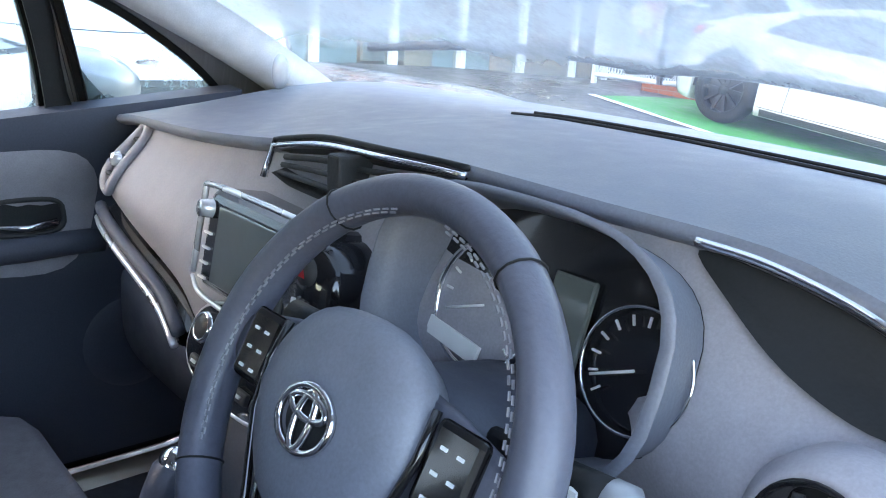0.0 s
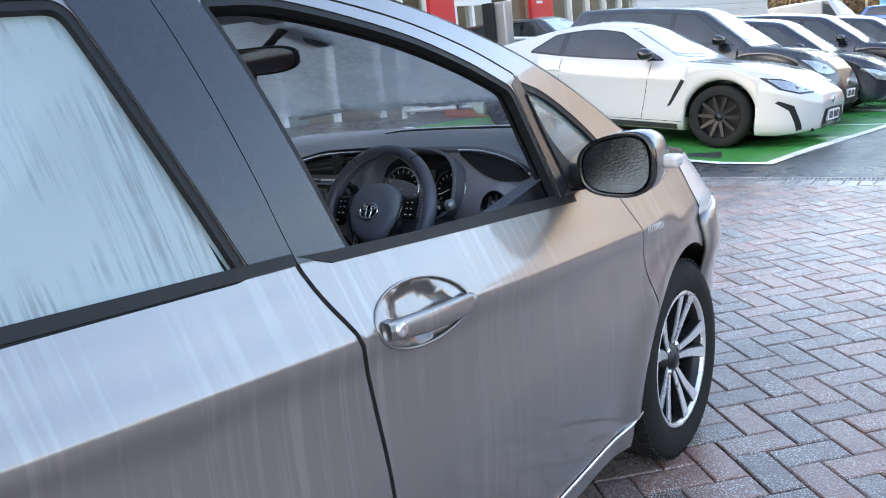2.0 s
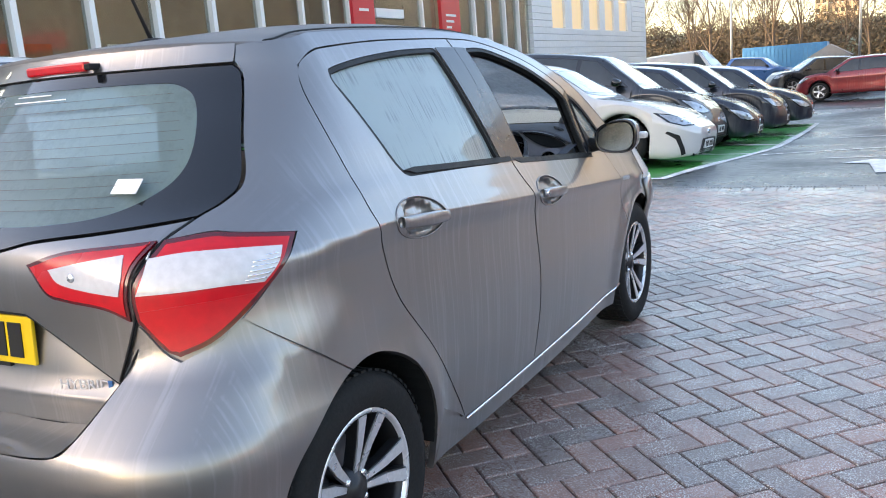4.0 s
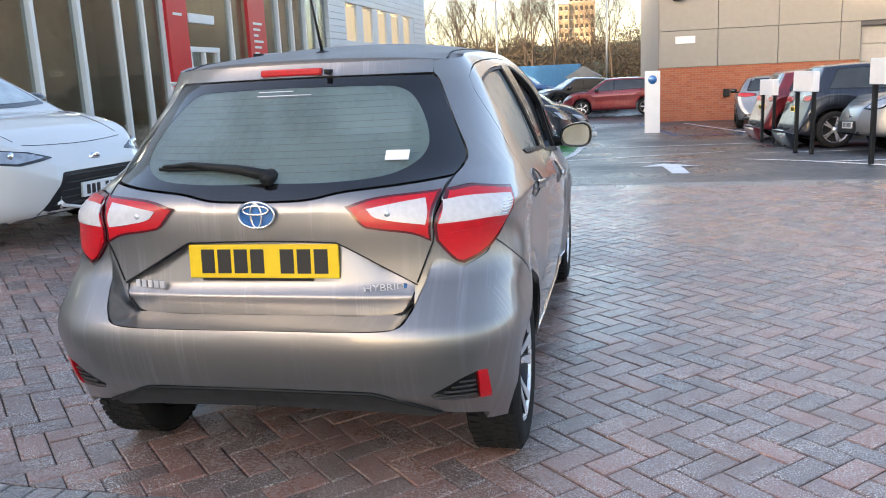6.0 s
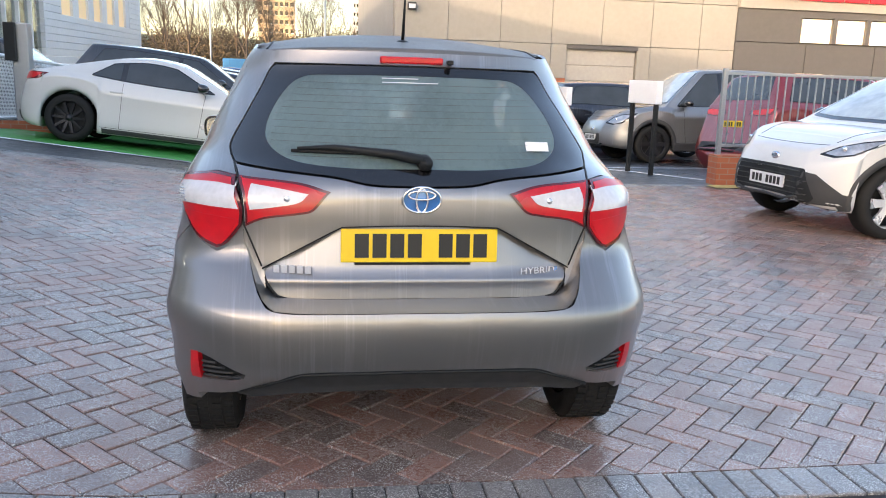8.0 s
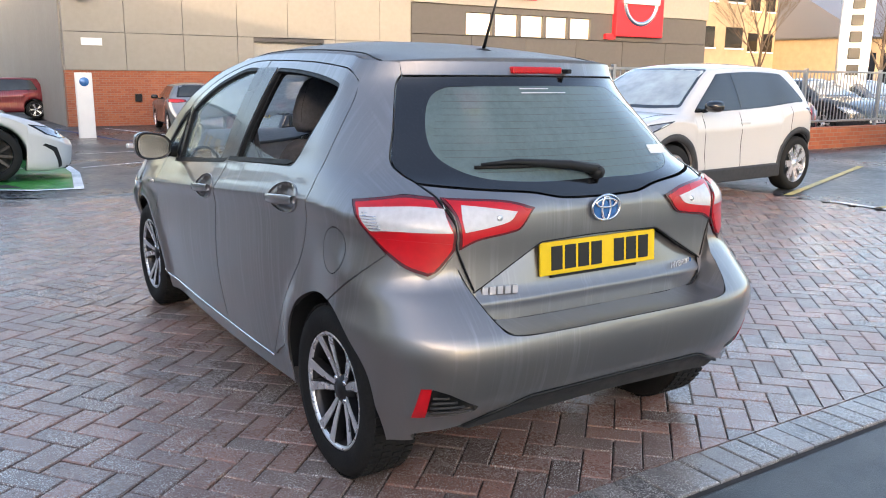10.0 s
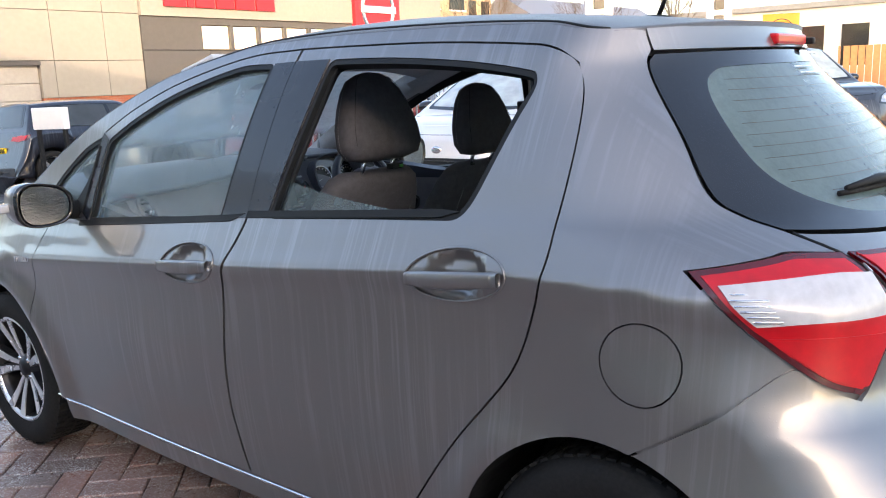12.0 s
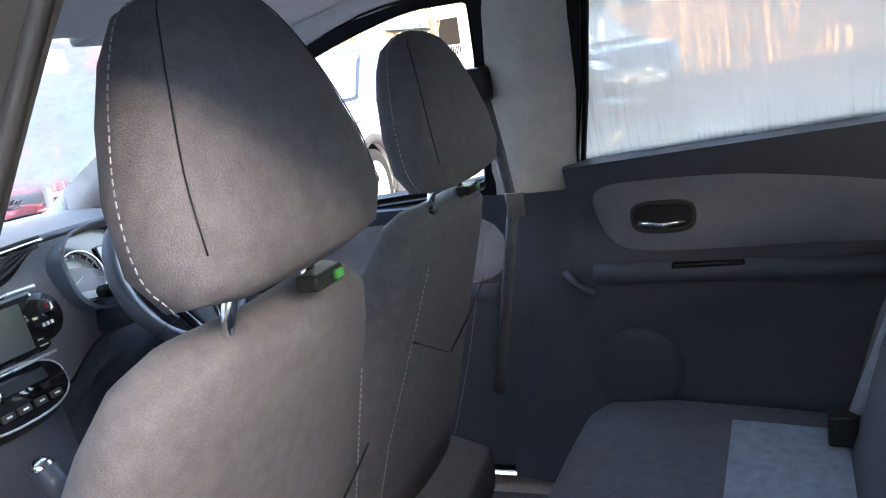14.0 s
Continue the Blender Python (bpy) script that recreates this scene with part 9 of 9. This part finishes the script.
van, *van_rest = road_car("white_van", stand(-8.2, 46, 100, 3.2), "white panel van far along the drive", "white_paint", ([-2.6, -2.5, 0.5, 1.5, 2.2, 2.5], [1.0, 1.25, 1.25, 1.2, 1.05, 0.8]), (-2.5, -2.45, 0.9, 1.7, 2.2), L=5.1, wd=1.95, wb=3.2, fo=0.95, wr=0.34, belt=(1.2, 1.25), cat="van", rim="steel")
boxed("load_body", (-0.94, 0.94, -2.52, 0.75, 1.15, 2.12), M["white_paint"], van, bevel=0.06)
suv("blue_suv", -5.0, 50, 100, "bright blue crossover far along the drive", "blue_paint", h=1.6)


# ---- yard furniture and distance ----
def sign_box(x, y, turn):
    z = gz(x, y)
    o = empty("sign_box", pose(x, y, z, 0, 0, turn), "grey sign box on two black posts beside the lane", "sign", "sign boxes along the lane")
    boxed("board", (-0.32, 0.32, -0.06, 0.06, 1.03, 1.36), M["white_clad"], o, bevel=0.01)
    for s in (-1, 1):
        boxed("post", (s * 0.27 - 0.028, s * 0.27 + 0.028, -0.028, 0.028, -0.05, 1.20), M["black"], o, bevel=0.005)
    return o


for x, y in ((4.43, 7.33), (4.15, 10.7), (4.28, 15.0)):
    sign_box(x, y, -74)
tz = gz(2.05, 20.2)
tot = part("totem_sign", box(bmesh.new(), 1.82, 2.24, 20.1, 20.25, tz - 0.03, tz + 1.72, 0.02), M["white"], None)
tagged(tot, "white charging totem with a blue roundel", "sign")
turned("roundel", [(-0.012, 0.0), (-0.012, 0.11), (0.0, 0.12)], M["badge_blue"], tot, 24, "y", Matrix.Translation((2.03, 20.10, tz + 1.48)))
# low brick wall with steel railings
plinth = part("brick_plinth", box(bmesh.new(), 4.9, 17.5, 5.85, 6.12, -0.10, 0.40, 0.01), M["brick"])
tagged(plinth, "low red brick wall carrying railings", "wall", kind="structure")
rail = empty("railings", None, "galvanised steel railings on the brick wall", "railing")
boxed("top_bar", (4.95, 17.4, 5.965, 6.005, 1.44, 1.48), M["steel"], rail, bevel=0.004)
boxed("bottom_bar", (4.95, 17.4, 5.965, 6.005, 0.50, 0.54), M["steel"], rail, bevel=0.004)
bar = boxed("bar", (-0.008, 0.008, -0.008, 0.008, 0.54, 1.44), M["steel"], rail)
bar.location = (5.06, 5.985, 0)
for i in range(1, 112):
    o = new("bar", bar.data)
    o.parent = rail
    o.location = (5.06 + 0.11 * i, 5.985, 0)
for i in range(6):
    boxed("post", (4.93 + 2.48 * i, 4.99 + 2.48 * i, 5.955, 6.015, 0.38, 1.52), M["steel"], rail, bevel=0.004)
grounded("kerb_paint", [(4.75, 5.55), (5.5, 5.55), (5.5, 5.82), (4.75, 5.82)], M["yline"], 0.012, 0.3, label="yellow painted kerb end by the brick wall", category="road marking")
# orange disabled-bay sign
sg = empty("bay_sign", pose(11.6, 2.15, gz(11.6, 2.15), 0, 0, -62), "orange disabled-bay sign on a steel post", "sign")
tube("post", [Vector((0, 0, -0.05)), Vector((0, 0, 2.15))], 0.03, M["steel"], sg, sides=10)
bd = boxed("board", (-0.27, 0.27, -0.045, -0.03, 1.60, 2.14), M["orange"], sg, bevel=0.004)
tube("ring_mark", [Vector((0.19 * math.cos(a), -0.047, 1.87 + 0.19 * math.sin(a))) for a in [2 * math.pi * i / 28 for i in range(28)]], 0.007, M["ink"], bd, closed=True, sides=5)
tube("wheelchair_mark", [Vector((-0.05 + 0.075 * math.cos(a), -0.047, 1.83 + 0.075 * math.sin(a))) for a in [math.pi * 0.6 + 1.5 * math.pi * i / 16 for i in range(17)]], 0.010, M["ink"], bd, sides=5)
tube("wheelchair_mark", [Vector(q) for q in ((-0.06, -0.047, 1.99), (-0.04, -0.047, 1.88), (0.04, -0.047, 1.87), (0.09, -0.047, 1.77))], 0.011, M["ink"], bd, sides=5)
# white mesh fence of the ramp, and its posts
fence = empty("ramp_fence", None, "white mesh fence and handrail of the showroom ramp", "fence")


def fence_run(a, b, n, mesh=True, h=1.12):
    a, b = Vector((*a, 0)), Vector((*b, 0))
    for i in range(n + 1):
        p = a.lerp(b, i / n)
        z = gz(p.x, p.y)
        boxed("post", (p.x - 0.03, p.x + 0.03, p.y - 0.03, p.y + 0.03, z - 0.05, z + h + 0.02), M["white"], fence, bevel=0.004)
    for hh in (h, 0.12):
        pts = [a.lerp(b, i / 8) for i in range(9)]
        tube("rail", [Vector((p.x, p.y, gz(p.x, p.y) + hh)) for p in pts], 0.032, M["white"], fence, sides=8)
    if mesh:
        L_ = (b - a).length
        for k in range(int(L_ / 0.055)):
            for sgn in (1, -1):
                t0, t1 = (k * 0.055) / L_, min(1, max(0, (k * 0.055 + sgn * 0.45) / L_))
                p, q = a.lerp(b, t0), a.lerp(b, t1)
                tube("mesh_bar", [Vector((p.x, p.y, gz(p.x, p.y) + 0.14)), Vector((q.x, q.y, gz(q.x, q.y) + h - 0.04))], 0.007, M["white"], fence, sides=4, caps=False)
    else:
        for i in range(n):
            p, q = a.lerp(b, i / n), a.lerp(b, (i + 1) / n)
            zp, zq = gz(p.x, p.y), gz(q.x, q.y)
            put("infill_panel", mesh_of("infill_panel", [(p.x, p.y, zp + 0.15), (q.x, q.y, zq + 0.15), (q.x, q.y, zq + h - 0.05), (p.x, p.y, zp + h - 0.05), (p.x - 0.02, p.y, zp + 0.15), (q.x - 0.02, q.y, zq + 0.15), (q.x - 0.02, q.y, zq + h - 0.05), (p.x - 0.02, p.y, zp + h - 0.05)], [(0, 1, 2, 3), (7, 6, 5, 4), (0, 4, 5, 1), (3, 2, 6, 7)], False), M["white_clad"], fence)


fence_run((-5.45, 9.2), (-6.55, 9.27), 1)
fence_run((-5.45, 9.2), (-5.0, 15.0), 3)
fence_run((-5.0, 15.0), (-4.6, 24.0), 4, False)
boxed("fence_notice", (-5.95, -5.65, 9.16, 9.18, gz(-5.8, 9.2) + 0.75, gz(-5.8, 9.2) + 0.98), M["white"], fence)
chz = gz(-4.75, 9.5)
ch = part("charging_post", box(bmesh.new(), -4.95, -4.70, 9.5, 9.72, chz, chz + 1.62, 0.02), M["steel"])
tagged(ch, "grey and black vehicle charging post", "charger")
boxed("charger_head", (-5.02, -4.86, 9.40, 9.50, chz + 1.05, chz + 1.62), M["black"], ch, bevel=0.01)
boxed("kerb_block", (-5.6, -4.3, 9.05, 9.15, chz - 0.05, chz + 0.16), M["brick"], fence)

# showroom entrance, white-clad wing
SZ = gz(-9.2, 14)
for y0, y1, zb in ((13.25, 14.15, 0.95), (17.5, 18.6, 1.0)):
    rp = face("red_panel", y0, y1, zb, 4.3, FX + 0.06, FX + 0.16, M["sign_red"], None, "tall red entrance panel")
    for k in range(6 if y0 > 15 else 1):
        face("text_bar", y0 + 0.25, y1 - 0.25 - 0.15 * (k % 3), 3.0 - 0.16 * k, 3.06 - 0.16 * k, FX + 0.16, FX + 0.165, M["white"], rp)
for y0 in (11.5, 12.4, 13.2):
    face("mullion", y0, y0 + 0.07, SZ, 4.3, FX - 0.06, FX + 0.08, M["white"])
face("window", 11.57, 13.2, SZ + 0.1, 4.3, FX - 0.02, FX, M["glass"])
face("grey_pier", 13.25, 14.15, SZ - 0.2, 0.95, FX - 0.05, FX + 0.10, M["grey_clad"])
face("window", 15.75, 17.45, SZ + 0.1, 4.3, FX - 0.02, FX, M["glass"])
face("mullion", 16.6, 16.67, SZ, 4.3, FX - 0.06, FX + 0.08, M["white"])
face("grey_pier", 17.5, 18.6, SZ - 0.2, 1.0, FX - 0.05, FX + 0.10, M["grey_clad"])
dr = face("entrance_door", 14.2, 15.72, SZ + 2.22, SZ + 2.34, FX - 0.05, FX + 0.12, M["white"], None, "white-framed glass entrance door")
for y0, y1, z0, z1 in ((14.2, 14.32, SZ, SZ + 2.22), (15.6, 15.72, SZ, SZ + 2.22), (14.9, 15.0, SZ, SZ + 2.22), (14.32, 15.6, SZ, SZ + 0.14), (14.32, 15.6, SZ + 2.9, 3.1)):
    face("frame", y0, y1, z0, z1, FX - 0.04, FX + 0.10, M["white"], dr)
face("pane", 14.32, 15.6, SZ + 0.14, SZ + 2.22, FX + 0.01, FX + 0.02, M["glass"], dr)
face("top_pane", 14.2, 15.72, SZ + 2.34, 4.3, FX + 0.0, FX + 0.01, M["glass"], dr)
for i in range(5):
    y0 = 18.6 + i * 1.1
    face("mullion", y0, y0 + 0.08, SZ, 4.3, FX - 0.08, FX + 0.10, M["white"])
    face("window", y0 + 0.08, y0 + 1.1, SZ + 0.1, 4.3, FX - 0.02, FX, M["glass"])
wing = empty("clad_wing", None, "white weatherboard-style wing with a row of windows", "building")
for k in range(24):
    z0 = 0.55 + 0.23 * k
    if 2.75 < z0 + 0.1 < 4.15:
        for y0, y1 in ((24.1, 26.0), (36.5, 39.0)):
            boxed("board", (FX - 0.1, FX + 0.14, y0, y1, z0, z0 + 0.222), M["white_clad"], wing, bevel=0.012, seg=1)
    else:
        boxed("board", (FX - 0.1, FX + 0.14, 24.1, 39.0, z0, z0 + 0.222), M["white_clad"], wing, bevel=0.012, seg=1)
boxed("brick_base", (FX - 0.1, FX + 0.10, 24.1, 39.0, -1.2, 0.55), M["brick"], wing)
boxed("end_wall", (FX - 9, FX + 0.1, 38.9, 39.1, -1.2, 6.0), M["white_clad"], wing)
boxed("wing_roof", (FX - 9, FX + 0.3, 24, 39.2, 6.05, 6.3), M["roof"], wing)
M["warm_window"] = glow("lamplit_window", (0.9, 0.66, 0.36), 0.065)
for i in range(5):
    y0 = 26.1 + 2.1 * i
    w = boxed("window", (FX + 0.0, FX + 0.03, y0, y0 + 1.3, 2.8, 4.1), M["warm_window"], wing, "tall lamplit window")
    boxed("window_frame", (FX - 0.05, FX + 0.12, y0 + 1.32, y0 + 2.08, 2.72, 4.2), M["white_clad"], w)
# showroom interior: desks and hanging panels glimpsed through the glass
for i, (y, mt) in enumerate(((-1, "sign_red"), (3, "white"), (6.5, "fence_timber"), (9.5, "white"), (20, "white"))):
    boxed("display_panel", (FX - 3.5, FX - 3.4, y, y + 1.6, SZ + 0.14, SZ + 2.6), M[mt], show)
    boxed("desk", (FX - 2.4, FX - 1.6, y + 0.2, y + 1.6, SZ + 0.14, SZ + 0.9), M["white"], show, bevel=0.02)
M["tube"] = glow("ceiling_tube", (1.0, 0.93, 0.80), 6.0)
for i in range(9):
    boxed("ceiling_light", (FX - 4.2, FX - 3.9, -2 + 3 * i, -0.8 + 3 * i, 5.46, 5.52), M["tube"], show)
face("ceiling", -34, 27, 5.53, 5.55, FX - 9.0, FX - 0.15, M["white"])


# ---- trees, bank, far buildings ----
def branch(vs, fs, p, d, length, r, depth, rng, sides=5):
    """A limb that forks into thinner ones."""
    seg = 3
    rings_ = []
    up = d.orthogonal().normalized()
    for i in range(seg + 1):
        t = i / seg
        w = d.cross(up).normalized()
        s0 = len(vs)
        rad = r * (1 - 0.5 * t)
        for k in range(sides):
            a = 2 * math.pi * k / sides
            vs.append(p + (up * math.cos(a) + w * math.sin(a)) * rad)
        rings_.append(s0)
        if i < seg:
            p = p + d * (length / seg)
            d = (d + Vector((rng.uniform(-1, 1), rng.uniform(-1, 1), rng.uniform(-0.5, 0.9))) * 0.12).normalized()
            up = (up - d * up.dot(d)).normalized()
            if depth > 0 and i >= 1:
                for _ in range(2):
                    side = (d + Vector((rng.uniform(-1, 1), rng.uniform(-1, 1), rng.uniform(-0.1, 0.7))) * 0.85).normalized()
                    branch(vs, fs, p.copy(), side, length * rng.uniform(0.50, 0.75), rad * 0.55, depth - 1, rng, 4 if depth > 2 else 3)
    for a, b in zip(rings_, rings_[1:]):
        for k in range(sides):
            fs.append((a + k, a + (k + 1) % sides, b + (k + 1) % sides, b + k))
    if depth > 0:
        branch(vs, fs, p.copy(), d, length * 0.7, r * 0.45, depth - 1, rng, 4 if depth > 2 else 3)


def bare_tree(seed, h):
    rng = random.Random(seed)
    vs, fs = [], []
    branch(vs, fs, Vector((0, 0, -0.3)), Vector((0, 0, 1)), h * 0.36, h * 0.014, 5, rng, 7)
    return vs, fs


tree_protos = []
for k in range(3):
    o = empty("bare_tree", pose(0, 0, -900), "leafless winter tree on the bank", "tree", "bare trees on the bank")
    v, f = bare_tree(11 + k, 11.0)
    put("trunk", mesh_of("trunk", v, f), M["twig"], o)
    tree_protos.append(o)
rng = random.Random(5)
spots = [(-16, 62), (-12, 66), (-9.5, 60), (-7, 70), (-13.5, 74), (-4, 66), (-19, 70), (-1.5, 76), (3, 82), (-22, 80), (-10, 82), (7, 70), (34, 62), (41, 58), (46, 66), (52, 40), (60, 46), (-14.5, 58), (-5.5, 62), (0.5, 68), (46, 24), (52, 21), (43, 30), (58, 30)]
for i, (x, y) in enumerate(spots):
    p = tree_protos[i % 3]
    sc = rng.uniform(0.85, 1.25)
    m = Matrix.Translation((x, y, gz(x, y) - 0.2)) @ Matrix.Rotation(rng.uniform(0, 6.28), 4, "Z")
    if i < 3:
        p.matrix_basis = m
    else:
        copy_thing(p, m)


def foliage(name, spots_, material, leaf, label, cat, seed, flat=0.8):
    """Many small leaves in uneven clumps, one mesh."""
    rng_ = random.Random(seed)
    vs, fs = [], []
    for cx, cy, cz, r, n in spots_:
        for _ in range(n):
            v = Vector((rng_.gauss(0, 1), rng_.gauss(0, 1), rng_.gauss(0, 1)))
            v = v.normalized() * r * rng_.random() ** 0.4
            c = Vector((cx + v.x, cy + v.y, cz + v.z * flat))
            a = Vector((rng_.uniform(-1, 1), rng_.uniform(-1, 1), rng_.uniform(-1, 1))).normalized() * leaf * rng_.uniform(0.5, 1.3)
            b = a.orthogonal().normalized() * leaf * 0.6
            s0 = len(vs)
            vs += [c - a, c + b, c + a, c - b]
            fs.append((s0, s0 + 1, s0 + 2, s0 + 3))
    return tagged(put(name, mesh_of(name, vs, fs, False), material), label, cat, kind="stuff")


rng = random.Random(9)
scrub = []
for i in range(230):
    b = radians(rng.uniform(-24, 6))
    d = rng.uniform(68, 120)
    scrub.append((d * math.sin(b), d * math.cos(b), -0.5 + (d - 66) * 0.085 + rng.uniform(0, 1.6), rng.uniform(1.4, 3.0), 330))
foliage("bank_scrub", scrub, M["leaf"], 0.15, "brown winter scrub on the far bank", "shrubs", 3)
scrub = []
for i in range(130):
    b = radians(rng.uniform(40, 95))
    d = rng.uniform(75, 150)
    scrub.append((d * math.sin(b), d * math.cos(b), 0.5 + (d - 66) * 0.045 + rng.uniform(0, 2.0), rng.uniform(1.6, 3.4), 260))
foliage("hill_scrub", scrub, M["leaf"], 0.18, "brown winter woodland on the hill", "shrubs", 4)

bank = grid_sheet("far_bank", lambda x, y: Vector((x, y, -1.0 + max(0, y - 55) * 0.05 + 0.6 * noise.noise(Vector((x * 0.05, y * 0.05, 0))))), steps(-160, 200, 36), steps(52, 260, 26), M["grass"])
tagged(bank, "rough grassy bank rising behind the yard", "bank", kind="structure")


def block_building(name, x0, x1, y0, y1, z0, z1, mt, label, cols, rows, side="y", roofmat="roof"):
    """A far building with storeys of real windows set into its face."""
    o = empty(name, None, label, "building")
    boxed("wall", (x0, x1, y0, y1, z0, z1), M[mt], o)
    boxed("roof", (x0 - 0.3, x1 + 0.3, y0 - 0.3, y1 + 0.3, z1, z1 + 0.4), M[roofmat], o)
    for r in range(rows):
        za = z0 + (z1 - z0) * (r + 0.35) / rows
        zb = z0 + (z1 - z0) * (r + 0.80) / rows
        for c in range(cols):
            if side == "y":
                a = x0 + (x1 - x0) * (c + 0.2) / cols
                b = x0 + (x1 - x0) * (c + 0.8) / cols
                boxed("window", (a, b, y0 - 0.06, y0 + 0.05, za, zb), M["gloss"], o)
                boxed("sill", (a - 0.1, b + 0.1, y0 - 0.16, y0 - 0.06, za - 0.12, za), M["white"], o)
            else:
                a = y0 + (y1 - y0) * (c + 0.2) / cols
                b = y0 + (y1 - y0) * (c + 0.8) / cols
                boxed("window", (x0 - 0.06, x0 + 0.05, a, b, za, zb), M["gloss"], o)
                boxed("sill", (x0 - 0.16, x0 - 0.06, a - 0.1, b + 0.1, za - 0.12, za), M["white"], o)
    return o


block_building("tower_block", -16.5, -7.5, 300, 310, 0, 27, "far_wall", "distant buff tower block lit by the sun", 5, 9)
block_building("tower_block", -20, -16.3, 298, 308, 0, 24, "far_wall", "distant buff tower block beside the first", 2, 8)
block_building("tower_block", 13, 16, 300, 306, 0, 34, "far_grey", "distant pale grey tower", 3, 11)
block_building("tower_block", 16.5, 24, 305, 312, 0, 24, "far_grey", "distant pale office block", 5, 7)
block_building("office_building", 50.5, 58, 40, 46, -1, 11.5, "far_wall", "buff brick office with banded windows", 4, 4)
block_building("office_building", 44, 50, 36.5, 45, -1, 8.5, "far_wall", "cream rendered office beside the buff one", 2, 3)
low = block_building("low_building", 58.5, 84, 33, 45, -1, 4.2, "far_wall", "low buff building under a dark pitched roof", 9, 1)
put("pitched_roof", mesh_of("pitched_roof", [(58, 32.3, 4.3), (84.6, 32.3, 4.3), (84.6, 45.5, 4.3), (58, 45.5, 4.3), (58, 39, 8.2), (84.6, 39, 8.2)], [(0, 1, 5, 4), (2, 3, 4, 5), (1, 2, 5), (3, 0, 4)], False), M["dash"], low)
pale = block_building("retail_unit", 64, 90, 8, 26, -1, 5.5, "far_grey", "pale grey retail unit with a dark roof", 6, 1, "x")
for x, y, h in ((19.5, 9.9, 4.6), (24.3, 8.2, 5.2)):
    o = empty("banner_flag", pose(x, y, gz(x, y), 0, 0, -50), "tall white feather banner on a pole", "flag")
    tube("pole", [Vector((0, 0, 0)), Vector((0, 0, h))], 0.03, M["steel"], o, sides=8)
    fl = grid_sheet("cloth", lambda a, b: Vector((0.04 + 0.75 * a, 0.05 * math.sin(3 * a + 2 * b), h * 0.25 + h * 0.75 * b)), steps(0, 1, 8), steps(0, 1, 14), M["white"], o)
    for k in range(6):
        z = h * 0.34 + h * 0.095 * k
        boxed("letter_bar", (0.25, 0.55, -0.02, 0.075, z, z + h * 0.062), M["ink"], fl, bevel=0.01)
ct = part("steel_container", box(bmesh.new(), -6.6, -1.6, 55, 57.4, -0.8, 1.8, 0.03), M["container"])
tagged(ct, "blue steel shipping container", "container")
for i in range(20):
    boxed("rib", (-6.5 + 0.245 * i, -6.5 + 0.245 * i + 0.12, 54.95, 55.0, -0.7, 1.7), M["container"], ct)
shed = part("garden_shed", box(bmesh.new(), -2.2, -0.2, 51, 53, -0.9, 0.9, 0.02), M["grey_clad"])
tagged(shed, "small grey shed with a pitched roof", "shed")
put("shed_roof", mesh_of("shed_roof", [(-2.4, 50.8, 0.9), (0.0, 50.8, 0.9), (0.0, 53.2, 0.9), (-2.4, 53.2, 0.9), (-1.2, 50.8, 1.6), (-1.2, 53.2, 1.6)], [(0, 1, 4), (1, 2, 5, 4), (2, 3, 5), (3, 0, 4, 5)], False), M["roof"], shed)
for x, y in ((0.3, 52.5), (-7.6, 57)):
    lp = tube("street_lamp", [Vector((x, y, -0.9)), Vector((x, y, 6.5))], [0.09, 0.05], M["steel"], None, sides=8)
    tagged(lp, "tall grey street lamp column", "street lamp")
    boxed("lantern", (x - 0.45, x + 0.12, y - 0.12, y + 0.12, 6.45, 6.6), M["grey_clad"], lp, bevel=0.03)
# larch fence across the side road, seen through the car
tf_ = empty("timber_fence", None, "orange-brown close-boarded timber fence", "fence")
brd = boxed("board", (-0.07, 0.07, -0.012, 0.012, 0, 1.75), M["fence_timber"], tf_)
brd.location = (19.0, 3.0, gz(19, 3))
for i in range(1, 90):
    o = new("board", brd.data)
    o.parent = tf_
    o.rotation_euler = (0, 0, radians(-75))
    o.location = (19.0 + 0.04 * i, 3.0 - 0.150 * i, gz(19, 3))
